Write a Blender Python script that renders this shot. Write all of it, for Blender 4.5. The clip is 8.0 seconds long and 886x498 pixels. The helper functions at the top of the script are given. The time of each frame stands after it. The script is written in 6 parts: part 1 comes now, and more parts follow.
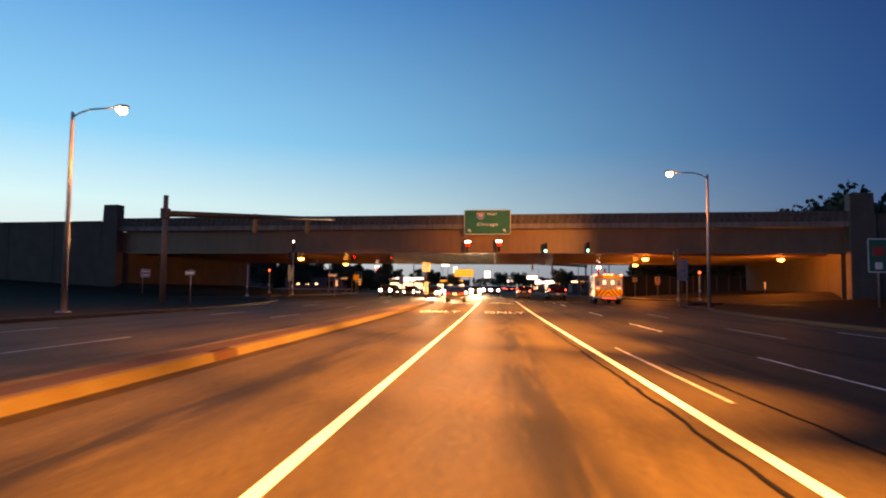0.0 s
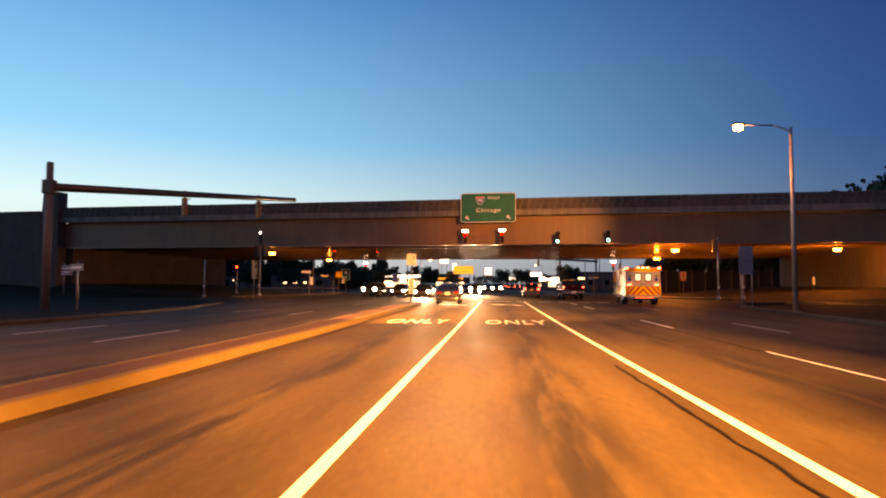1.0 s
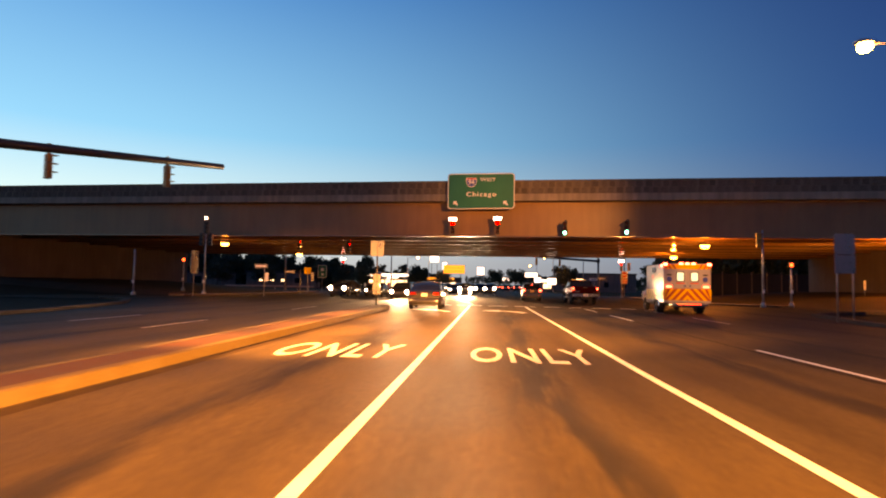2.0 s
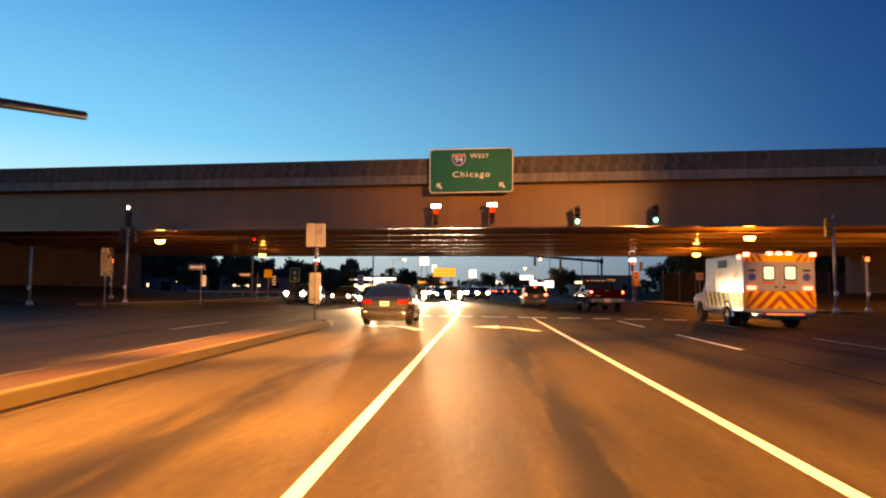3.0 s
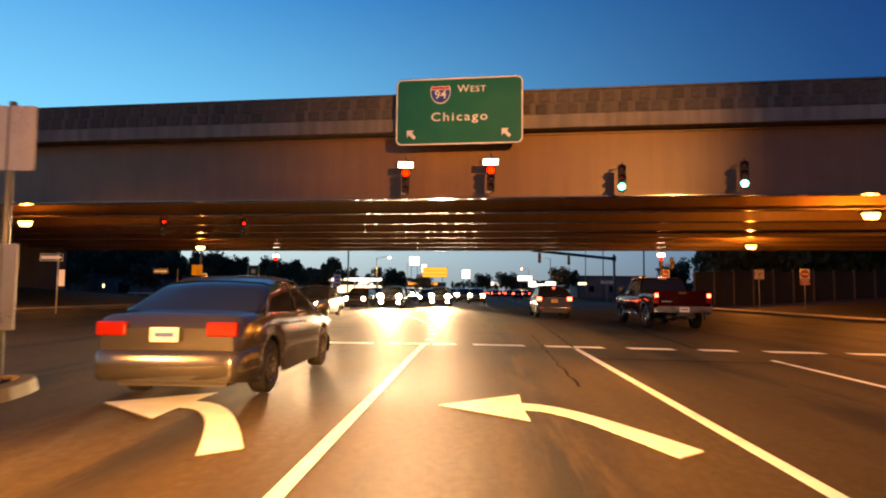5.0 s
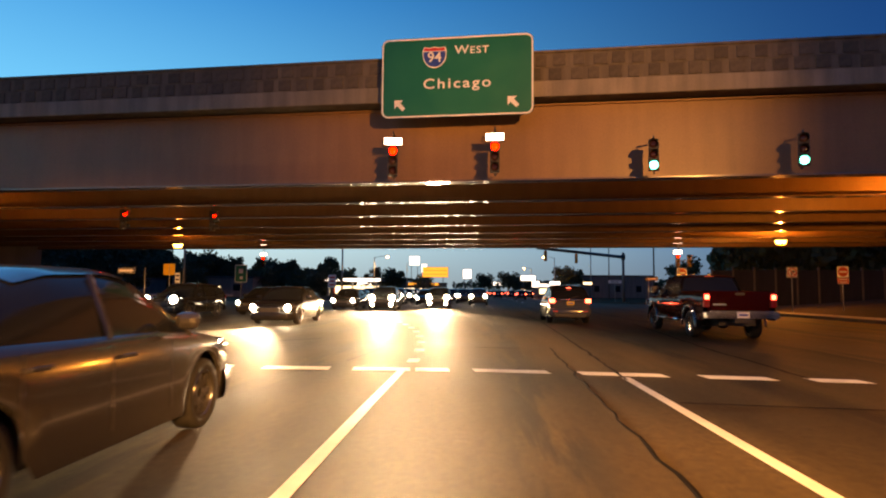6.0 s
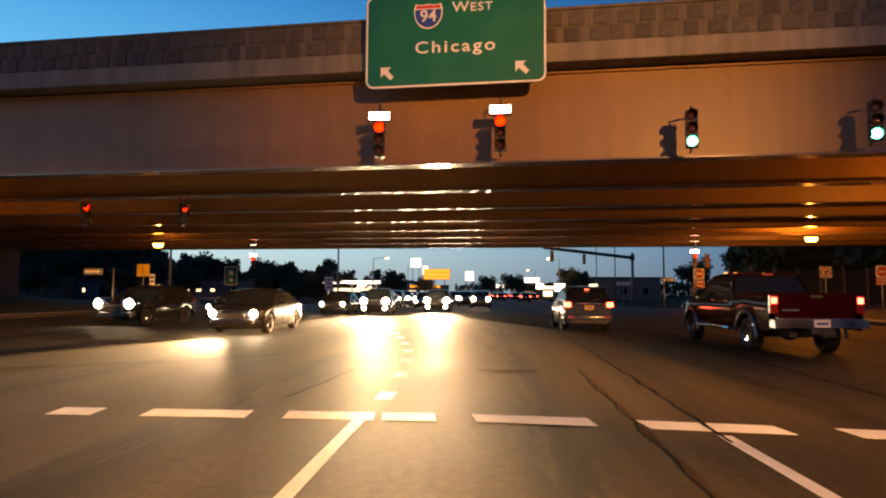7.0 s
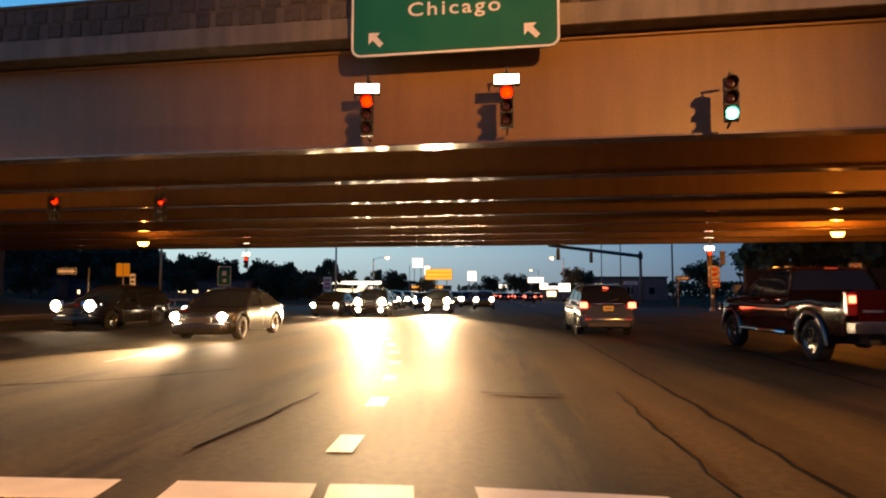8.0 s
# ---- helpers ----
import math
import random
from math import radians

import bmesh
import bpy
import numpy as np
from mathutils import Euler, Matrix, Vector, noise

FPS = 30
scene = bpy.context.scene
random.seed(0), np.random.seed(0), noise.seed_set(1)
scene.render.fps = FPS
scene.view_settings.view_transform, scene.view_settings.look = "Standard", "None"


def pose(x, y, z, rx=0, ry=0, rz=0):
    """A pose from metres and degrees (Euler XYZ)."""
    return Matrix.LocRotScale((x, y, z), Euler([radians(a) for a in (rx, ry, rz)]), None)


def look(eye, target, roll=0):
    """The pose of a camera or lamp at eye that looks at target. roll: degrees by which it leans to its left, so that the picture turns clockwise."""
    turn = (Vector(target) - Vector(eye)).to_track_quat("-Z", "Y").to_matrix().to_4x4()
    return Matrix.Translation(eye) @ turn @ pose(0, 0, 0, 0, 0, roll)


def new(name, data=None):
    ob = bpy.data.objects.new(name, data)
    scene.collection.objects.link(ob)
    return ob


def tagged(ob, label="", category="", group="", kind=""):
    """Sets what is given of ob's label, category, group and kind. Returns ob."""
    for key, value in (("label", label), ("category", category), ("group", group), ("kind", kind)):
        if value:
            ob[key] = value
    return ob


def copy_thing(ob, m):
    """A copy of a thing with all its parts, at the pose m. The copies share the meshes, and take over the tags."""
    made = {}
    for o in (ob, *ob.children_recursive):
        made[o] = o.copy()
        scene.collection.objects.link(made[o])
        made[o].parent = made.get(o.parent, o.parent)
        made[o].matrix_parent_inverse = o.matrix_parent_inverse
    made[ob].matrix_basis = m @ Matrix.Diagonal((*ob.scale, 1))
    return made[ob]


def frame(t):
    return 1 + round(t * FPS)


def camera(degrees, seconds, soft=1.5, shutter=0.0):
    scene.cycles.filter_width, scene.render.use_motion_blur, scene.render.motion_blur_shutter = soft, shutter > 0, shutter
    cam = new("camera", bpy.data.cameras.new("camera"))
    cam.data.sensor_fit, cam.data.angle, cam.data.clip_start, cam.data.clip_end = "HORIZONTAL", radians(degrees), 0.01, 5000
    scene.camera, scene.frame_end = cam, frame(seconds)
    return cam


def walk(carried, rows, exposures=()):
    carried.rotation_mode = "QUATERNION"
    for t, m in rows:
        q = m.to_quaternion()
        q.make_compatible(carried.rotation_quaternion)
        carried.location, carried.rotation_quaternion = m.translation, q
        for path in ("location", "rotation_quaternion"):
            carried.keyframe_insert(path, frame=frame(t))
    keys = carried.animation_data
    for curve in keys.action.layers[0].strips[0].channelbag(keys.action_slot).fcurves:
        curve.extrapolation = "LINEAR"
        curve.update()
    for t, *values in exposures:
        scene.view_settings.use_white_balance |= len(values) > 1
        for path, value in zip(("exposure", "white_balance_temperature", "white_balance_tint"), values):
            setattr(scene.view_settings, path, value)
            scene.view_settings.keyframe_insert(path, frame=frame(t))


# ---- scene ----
cam = camera(71.3, 8.0, soft=2.0, shutter=0.4)
EXPOSURES = [(0.0, 0.24, 10500, 38), (1.7, 0.34, 11600, 43), (2.8, 0.24, 9500, 27), (3.5, 0.28, 9400, 26), (4.7, 0.28, 9200, 25), (6.0, 0.22, 8700, 21), (8.0, 0.14, 8800, 22)]
PATH = [
    (0, (-0.319, -1.752, 1.445), (-0.488, 0.237, 1.566), 0.6),
    (0.5, (-0.465, 4.309, 1.501), (-0.632, 6.298, 1.619), 0.3),
    (1, (-0.519, 10.276, 1.403), (-0.69, 12.265, 1.518), 0.2),
    (1.5, (-0.595, 16.042, 1.353), (-0.761, 18.032, 1.463), 0.8),
    (1.7, (-0.599, 18.28, 1.322), (-0.755, 20.271, 1.434), 1.0),
    (3, (-0.621, 32.792, 1.293), (-0.744, 34.784, 1.423), 0.5),
    (3.5, (-0.613, 37.156, 1.295), (-0.725, 39.148, 1.43), 0.2),
    (4, (-0.6, 40.902, 1.306), (-0.704, 42.895, 1.439), 0.4),
    (4.5, (-0.559, 44.439, 1.278), (-0.663, 46.432, 1.413), 0.6),
    (6, (-0.533, 52.069, 1.313), (-0.643, 54.061, 1.45), 0.4),
    (6.5, (-0.53, 54.121, 1.309), (-0.644, 56.112, 1.451), 0.4),
    (7, (-0.524, 55.846, 1.315), (-0.642, 57.837, 1.46), 0.3),
    (7.5, (-0.526, 57.3, 1.313), (-0.647, 59.291, 1.458), 0.1),
    (8, (-0.557, 58.522, 1.281), (-0.683, 60.512, 1.428), 0.1),
]
walk(cam, [(t, look(eye, target, roll)) for t, eye, target, roll in PATH], EXPOSURES)

# ---- world: dusk sky, brighter where the sun has set ----
world = bpy.data.worlds.new("dusk")
scene.world = world
world.use_nodes = True
wn, wl = world.node_tree.nodes, world.node_tree.links
bg = wn["Background"]
tcw = wn.new("ShaderNodeTexCoord")
sep = wn.new("ShaderNodeSeparateXYZ")
wl.new(tcw.outputs["Generated"], sep.inputs["Vector"])
side = wn.new("ShaderNodeVectorMath")
side.operation = 'DOT_PRODUCT'
side.inputs[1].default_value = (-0.93, 0.37, 0.0)
wl.new(tcw.outputs["Generated"], side.inputs[0])
sidef = wn.new("ShaderNodeMapRange")
sidef.interpolation_type = 'SMOOTHSTEP'
sidef.inputs["From Min"].default_value, sidef.inputs["From Max"].default_value = -0.3, 1.0
wl.new(side.outputs["Value"], sidef.inputs["Value"])
ramps = []
for stops in (((0.0, (0.045, 0.085, 0.165)), (0.07, (0.018, 0.098, 0.265)), (0.2, (0.0, 0.062, 0.255)), (0.45, (0.0, 0.031, 0.17)), (1.0, (0.002, 0.016, 0.09))),
              ((0.0, (0.31, 0.47, 0.58)), (0.06, (0.4, 0.7, 0.86)), (0.12, (0.34, 0.79, 1.02)), (0.22, (0.09, 0.57, 1.04)), (0.45, (0.0, 0.25, 0.74)), (1.0, (0.0, 0.045, 0.22)))):
    rp = wn.new("ShaderNodeValToRGB")
    els = rp.color_ramp.elements
    while len(els) < len(stops):
        els.new(0.5)
    for el, (p, c) in zip(els, stops):
        el.position, el.color = p, (*c, 1)
    wl.new(sep.outputs["Z"], rp.inputs["Fac"])
    ramps.append(rp)
skymix = wn.new("ShaderNodeMixRGB")
wl.new(sidef.outputs["Result"], skymix.inputs["Fac"])
wl.new(ramps[0].outputs["Color"], skymix.inputs["Color1"])
wl.new(ramps[1].outputs["Color"], skymix.inputs["Color2"])
wl.new(skymix.outputs["Color"], bg.inputs["Color"])
bg.inputs["Strength"].default_value = 1.1

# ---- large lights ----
STREET_W, FILL_BEAM_W, UNDER_W, BEAM_W = 18000, 2500, 1700, 31000


def bulb(name, at, watts, color, size, parent):
    li = bpy.data.lights.new(name, 'POINT')
    li.energy, li.color, li.shadow_soft_size = watts, color, size
    ob = new(name, li)
    ob.location, ob.parent = at, parent
    return ob


def spot(name, eye, target, watts, color, angle=150, blend=0.6, size=0.15, parent=None):
    li = bpy.data.lights.new(name, 'SPOT')
    li.energy, li.color, li.spot_size, li.spot_blend, li.shadow_soft_size = watts, color, radians(angle), blend, size
    ob = new(name, li)
    ob.matrix_basis = look(eye, target)
    ob.parent = parent
    return ob


# ---- small mesh tools ----
def Z(y):
    """Height of the carriageway: it falls gently towards the junction."""
    return 0.003 * ((30 - y) + math.sqrt((30 - y) ** 2 + 16)) - 0.0015 if y < 60 else 0.0


def box(bm, c, s, m=None, bevel=0.0):
    vs = []
    for dx in (-.5, .5):
        for dy in (-.5, .5):
            for dz in (-.5, .5):
                v = Vector((dx * s[0], dy * s[1], dz * s[2]))
                if m is not None:
                    v = m @ v
                vs.append(bm.verts.new(v + Vector(c)))
    fs = [bm.faces.new([vs[i] for i in f]) for f in
          ((0, 1, 3, 2), (4, 6, 7, 5), (0, 4, 5, 1), (2, 3, 7, 6), (0, 2, 6, 4), (1, 5, 7, 3))]
    if bevel > 0:
        es = list({e for f in fs for e in f.edges})
        bmesh.ops.bevel(bm, geom=es, offset=bevel, segments=2, profile=0.5, affect='EDGES')


def tube(bm, a, b, r0, r1=None, n=12, caps=True):
    a, b = Vector(a), Vector(b)
    r1 = r0 if r1 is None else r1
    d = (b - a).normalized()
    u = d.orthogonal().normalized()
    w = d.cross(u)
    ra, rb = [], []
    for i in range(n):
        t = 2 * math.pi * i / n
        o = u * math.cos(t) + w * math.sin(t)
        ra.append(bm.verts.new(a + o * r0))
        rb.append(bm.verts.new(b + o * r1))
    for i in range(n):
        f = bm.faces.new((ra[i], ra[(i + 1) % n], rb[(i + 1) % n], rb[i]))
        f.smooth = True
    if caps:
        bm.faces.new(ra[::-1])
        bm.faces.new(rb)


def lathe(bm, profile, axis='x', n=24, at=(0, 0, 0), caps=True):
    """Turns (radius, offset) pairs round an axis."""
    rings = []
    for r, o in profile:
        ring = []
        for i in range(n):
            t = 2 * math.pi * i / n
            c, s = r * math.cos(t), r * math.sin(t)
            p = {'x': (o, c, s), 'y': (c, o, s), 'z': (c, s, o)}[axis]
            ring.append(bm.verts.new(Vector(p) + Vector(at)))
        rings.append(ring)
    for a, b in zip(rings, rings[1:]):
        for i in range(n):
            f = bm.faces.new((a[i], a[(i + 1) % n], b[(i + 1) % n], b[i]))
            f.smooth = True
    for ring in (rings[0], rings[-1]) if caps else ():
        if len({tuple(v.co) for v in ring}) > 2:
            bm.faces.new(ring)


def prism(bm, pts, lo, hi, axis='z'):
    """A polygon pushed out along an axis."""
    def p3(p, h):
        return {'z': (p[0], p[1], h), 'y': (p[0], h, p[1]), 'x': (h, p[0], p[1])}[axis]
    a = [bm.verts.new(p3(p, lo)) for p in pts]
    b = [bm.verts.new(p3(p, hi)) for p in pts]
    bm.faces.new(a)
    bm.faces.new(b)
    n = len(pts)
    for i in range(n):
        bm.faces.new((a[i], a[(i + 1) % n], b[(i + 1) % n], b[i]))


def loft(bm, rings, smooth=True, close=False, caps=False):
    vr = [[bm.verts.new(p) for p in r] for r in rings]
    for a, b in zip(vr, vr[1:]):
        n = len(a)
        for i in range(n if close else n - 1):
            f = bm.faces.new((a[i], a[(i + 1) % n], b[(i + 1) % n], b[i]))
            f.smooth = smooth
    if caps:
        bm.faces.new(vr[0])
        bm.faces.new(vr[-1])


def outward(bm):
    """Turns the faces of open shells outwards and those of flat sheets upwards."""
    bmesh.ops.recalc_face_normals(bm, faces=bm.faces)
    todo = set(bm.faces)
    while todo:
        stack = [todo.pop()]
        island, shell = [], False
        while stack:
            f = stack.pop()
            island.append(f)
            for e in f.edges:
                if len(e.link_faces) == 1:
                    shell = True
                for g in e.link_faces:
                    if g in todo:
                        todo.discard(g)
                        stack.append(g)
        if not shell:
            continue
        cs = [f.calc_center_median() for f in island]
        ars = [f.calc_area() for f in island]
        tot = sum(ars) or 1e-9
        mid = sum((c * a for c, a in zip(cs, ars)), Vector()) / tot
        turn = sum(f.normal.dot(c - mid) * a for f, c, a in zip(island, cs, ars)) / tot
        size = max((c - mid).length for c in cs) + 1e-6
        up = sum(f.normal.z * a for f, a in zip(island, ars)) / tot
        flat = abs(turn) < 0.02 * size
        if (flat and up < -0.05) or (not flat and turn < 0):
            bmesh.ops.reverse_faces(bm, faces=island)


def mesh_of(name, bm, material):
    bm.normal_update()
    outward(bm)
    me = bpy.data.meshes.new(name)
    bm.to_mesh(me)
    bm.free()
    if material is not None:
        me.materials.append(material)
    return me


def part(name, bm, material, parent, label=""):
    """One mesh object under a thing or under a part."""
    ob = new(name, mesh_of(name, bm, material))
    ob.parent = parent
    if label:
        ob["label"] = label
    return ob


def shared(name, me, parent, at, rot=0.0):
    """A piece that shares its mesh with its likes."""
    ob = new(name, me)
    ob.parent = parent
    ob.matrix_basis = pose(*at, 0, 0, rot)
    return ob


def thing(name, label, category, m=None, group="", kind=""):
    ob = new(name)
    ob.empty_display_size = 0.3
    if m is not None:
        ob.matrix_basis = m
    return tagged(ob, label, category, group, kind)


def solid(name, bm, material, label, category, m=None, group="", kind=""):
    ob = new(name, mesh_of(name, bm, material))
    if m is not None:
        ob.matrix_basis = m
    return tagged(ob, label, category, group, kind)


def lettering(name, text, height, material, parent, at, rot=(90, 0, 0), stretch=(1, 1), depth=0.004, label="", align='CENTER', spacing=1.0):
    """Words in the built-in font, turned into a mesh."""
    cu = bpy.data.curves.new(name, 'FONT')
    cu.body, cu.size, cu.extrude, cu.offset = text, 1.0, depth, 0.012
    cu.align_x, cu.align_y, cu.space_character = align, 'CENTER', spacing
    cu.resolution_u = 3
    tmp = bpy.data.objects.new("tmp_text", cu)
    scene.collection.objects.link(tmp)
    me = bpy.data.meshes.new_from_object(tmp.evaluated_get(bpy.context.evaluated_depsgraph_get()))
    bpy.data.objects.remove(tmp)
    bpy.data.curves.remove(cu)
    me.transform(Matrix.Diagonal((height * stretch[0], height * stretch[1], 1, 1)))
    me.name = name
    me.materials.clear()
    me.materials.append(material)
    ob = new(name, me)
    ob.parent = parent
    ob.matrix_basis = pose(*at, *rot)
    if label:
        ob["label"] = label
    return ob


# ---- materials ----
def mat(name, color, rough=0.6, metal=0.0, vary=0.15, scale=3.0, fine=40.0, bump=0.1, spec=0.5, color2=None, stain=0.0, coat=0.0, island=0.0, rvar=0.12):
    """A surface with variation at two scales and fine relief."""
    ma = bpy.data.materials.new(name)
    ma.use_nodes = True
    nt = ma.node_tree
    nd, lk = nt.nodes, nt.links
    bs = nd["Principled BSDF"]
    tc = nd.new("ShaderNodeTexCoord")
    n1, n2 = nd.new("ShaderNodeTexNoise"), nd.new("ShaderNodeTexNoise")
    n1.inputs["Scale"].default_value, n1.inputs["Detail"].default_value = scale, 4
    n2.inputs["Scale"].default_value, n2.inputs["Detail"].default_value = fine, 3
    lk.new(tc.outputs["Object"], n1.inputs["Vector"])
    lk.new(tc.outputs["Object"], n2.inputs["Vector"])
    ramp = nd.new("ShaderNodeValToRGB")
    c2 = color2 or tuple(c * (1 - vary) for c in color)
    ramp.color_ramp.elements[0].position, ramp.color_ramp.elements[1].position = 0.35, 0.68
    ramp.color_ramp.elements[0].color = (*c2, 1)
    ramp.color_ramp.elements[1].color = (*color, 1)
    lk.new(n1.outputs["Fac"], ramp.inputs["Fac"])
    mx = nd.new("ShaderNodeMixRGB")
    mx.blend_type = 'MULTIPLY'
    mx.inputs["Fac"].default_value = min(1.0, vary * 1.6)
    lk.new(ramp.outputs["Color"], mx.inputs["Color1"])
    gr = nd.new("ShaderNodeValToRGB")
    gr.color_ramp.elements[0].position, gr.color_ramp.elements[1].position = 0.3, 0.7
    gr.color_ramp.elements[0].color = (0.55, 0.55, 0.55, 1)
    gr.color_ramp.elements[1].color = (1, 1, 1, 1)
    lk.new(n2.outputs["Fac"], gr.inputs["Fac"])
    lk.new(gr.outputs["Color"], mx.inputs["Color2"])
    out = mx.outputs["Color"]
    if stain > 0:
        sn = nd.new("ShaderNodeTexNoise")
        mp = nd.new("ShaderNodeMapping")
        mp.inputs["Scale"].default_value = (1.3, 1.3, 0.12)
        lk.new(tc.outputs["Object"], mp.inputs["Vector"])
        lk.new(mp.outputs["Vector"], sn.inputs["Vector"])
        sn.inputs["Scale"].default_value, sn.inputs["Detail"].default_value = 1.7, 5
        sr = nd.new("ShaderNodeValToRGB")
        sr.color_ramp.elements[0].position, sr.color_ramp.elements[1].position = 0.38, 0.62
        sr.color_ramp.elements[0].color = (1 - stain, 1 - stain, 1 - stain, 1)
        lk.new(sn.outputs["Fac"], sr.inputs["Fac"])
        m2 = nd.new("ShaderNodeMixRGB")
        m2.blend_type = 'MULTIPLY'
        m2.inputs["Fac"].default_value = 1.0
        lk.new(out, m2.inputs["Color1"])
        lk.new(sr.outputs["Color"], m2.inputs["Color2"])
        out = m2.outputs["Color"]
    if island > 0:
        oi = nd.new("ShaderNodeObjectInfo")
        mr = nd.new("ShaderNodeMapRange")
        mr.inputs["To Min"].default_value, mr.inputs["To Max"].default_value = 1 - island, 1.0
        lk.new(oi.outputs["Random"], mr.inputs["Value"])
        m3 = nd.new("ShaderNodeMixRGB")
        m3.blend_type = 'MULTIPLY'
        m3.inputs["Fac"].default_value = 1.0
        lk.new(out, m3.inputs["Color1"])
        lk.new(mr.outputs["Result"], m3.inputs["Color2"])
        out = m3.outputs["Color"]
    lk.new(out, bs.inputs["Base Color"])
    rr = nd.new("ShaderNodeMapRange")
    rr.inputs["To Min"].default_value, rr.inputs["To Max"].default_value = max(0.02, rough - rvar), min(1.0, rough + rvar)
    lk.new(n1.outputs["Fac"], rr.inputs["Value"])
    lk.new(rr.outputs["Result"], bs.inputs["Roughness"])
    bs.inputs["Metallic"].default_value = metal
    bs.inputs["Specular IOR Level"].default_value = spec
    bs.inputs["Coat Weight"].default_value = coat
    bs.inputs["Coat Roughness"].default_value = 0.08
    if bump > 0:
        bp = nd.new("ShaderNodeBump")
        bp.inputs["Strength"].default_value, bp.inputs["Distance"].default_value = bump, 0.02
        lk.new(n2.outputs["Fac"], bp.inputs["Height"])
        lk.new(bp.outputs["Normal"], bs.inputs["Normal"])
    return ma


def glow(name, color, strength):
    ma = bpy.data.materials.new(name)
    ma.use_nodes = True
    bs = ma.node_tree.nodes["Principled BSDF"]
    bs.inputs["Base Color"].default_value = (*[0.5 * c for c in color], 1)
    bs.inputs["Emission Color"].default_value = (*color, 1)
    bs.inputs["Emission Strength"].default_value = strength
    bs.inputs["Roughness"].default_value = 0.25
    return ma


def asphalt_material():
    ma = mat("asphalt", (0.076, 0.056, 0.027), rough=0.68, vary=0.3, scale=0.35, fine=90, bump=0.25, spec=0.07, color2=(0.058, 0.043, 0.021))
    nt = ma.node_tree
    nd, lk = nt.nodes, nt.links
    bs = nd["Principled BSDF"]
    src = bs.inputs["Base Color"].links[0].from_socket
    tc = nd.new("ShaderNodeTexCoord")
    mp = nd.new("ShaderNodeMapping")
    mp.inputs["Scale"].default_value = (1.1, 0.05, 1)
    lk.new(tc.outputs["Object"], mp.inputs["Vector"])
    tr = nd.new("ShaderNodeTexNoise")
    tr.inputs["Scale"].default_value, tr.inputs["Detail"].default_value = 1.0, 4
    lk.new(mp.outputs["Vector"], tr.inputs["Vector"])
    rp = nd.new("ShaderNodeValToRGB")
    rp.color_ramp.elements[0].position, rp.color_ramp.elements[1].position = 0.36, 0.6
    rp.color_ramp.elements[0].color = (0.5, 0.48, 0.46, 1)
    lk.new(tr.outputs["Fac"], rp.inputs["Fac"])
    mx = nd.new("ShaderNodeMixRGB")
    mx.blend_type = 'MULTIPLY'
    mx.inputs["Fac"].default_value = 0.55
    lk.new(src, mx.inputs["Color1"])
    lk.new(rp.outputs["Color"], mx.inputs["Color2"])
    sp = nd.new("ShaderNodeTexNoise")
    sp.inputs["Scale"].default_value, sp.inputs["Detail"].default_value = 1.5, 6
    mp1 = nd.new("ShaderNodeMapping")
    mp1.inputs["Scale"].default_value = (1.0, 0.14, 1)
    lk.new(tc.outputs["Object"], mp1.inputs["Vector"])
    lk.new(mp1.outputs["Vector"], sp.inputs["Vector"])
    sr = nd.new("ShaderNodeValToRGB")
    sr.color_ramp.elements[0].position, sr.color_ramp.elements[1].position = 0.32, 0.55
    sr.color_ramp.elements[0].color = (0.5, 0.48, 0.46, 1)
    lk.new(sp.outputs["Fac"], sr.inputs["Fac"])
    m2 = nd.new("ShaderNodeMixRGB")
    m2.blend_type = 'MULTIPLY'
    m2.inputs["Fac"].default_value = 0.5
    lk.new(mx.outputs["Color"], m2.inputs["Color1"])
    lk.new(sr.outputs["Color"], m2.inputs["Color2"])
    gn = nd.new("ShaderNodeTexNoise")
    gn.inputs["Scale"].default_value, gn.inputs["Detail"].default_value, gn.inputs["Roughness"].default_value = 11.0, 8, 0.75
    lk.new(tc.outputs["Object"], gn.inputs["Vector"])
    gr2 = nd.new("ShaderNodeValToRGB")
    gr2.color_ramp.elements[0].position, gr2.color_ramp.elements[1].position = 0.34, 0.66
    gr2.color_ramp.elements[0].color = (0.6, 0.59, 0.58, 1)
    gr2.color_ramp.elements[1].color = (1.25, 1.25, 1.25, 1)
    lk.new(gn.outputs["Fac"], gr2.inputs["Fac"])
    m4 = nd.new("ShaderNodeMixRGB")
    m4.blend_type = 'MULTIPLY'
    m4.inputs["Fac"].default_value = 1.0
    lk.new(m2.outputs["Color"], m4.inputs["Color1"])
    lk.new(gr2.outputs["Color"], m4.inputs["Color2"])
    # oil-darkened strips down the middle of the lanes, broken along their length
    def sums(op, a, b):
        no = nd.new("ShaderNodeMath")
        no.operation = op
        for k, v in enumerate((a, b)):
            if isinstance(v, (int, float)):
                no.inputs[k].default_value = v
            elif v is not None:
                lk.new(v, no.inputs[k])
        return no.outputs["Value"]
    xy = nd.new("ShaderNodeSeparateXYZ")
    lk.new(tc.outputs["Object"], xy.inputs["Vector"])
    wob = nd.new("ShaderNodeTexNoise")
    wob.inputs["Scale"].default_value, wob.inputs["Detail"].default_value = 0.22, 3
    lk.new(tc.outputs["Object"], wob.inputs["Vector"])
    across = sums('ADD', xy.outputs["X"], sums('MULTIPLY', wob.outputs["Fac"], 1.1))
    lane = sums('PINGPONG', sums('SUBTRACT', across, 0.7), 1.77)
    mp2 = nd.new("ShaderNodeMapping")
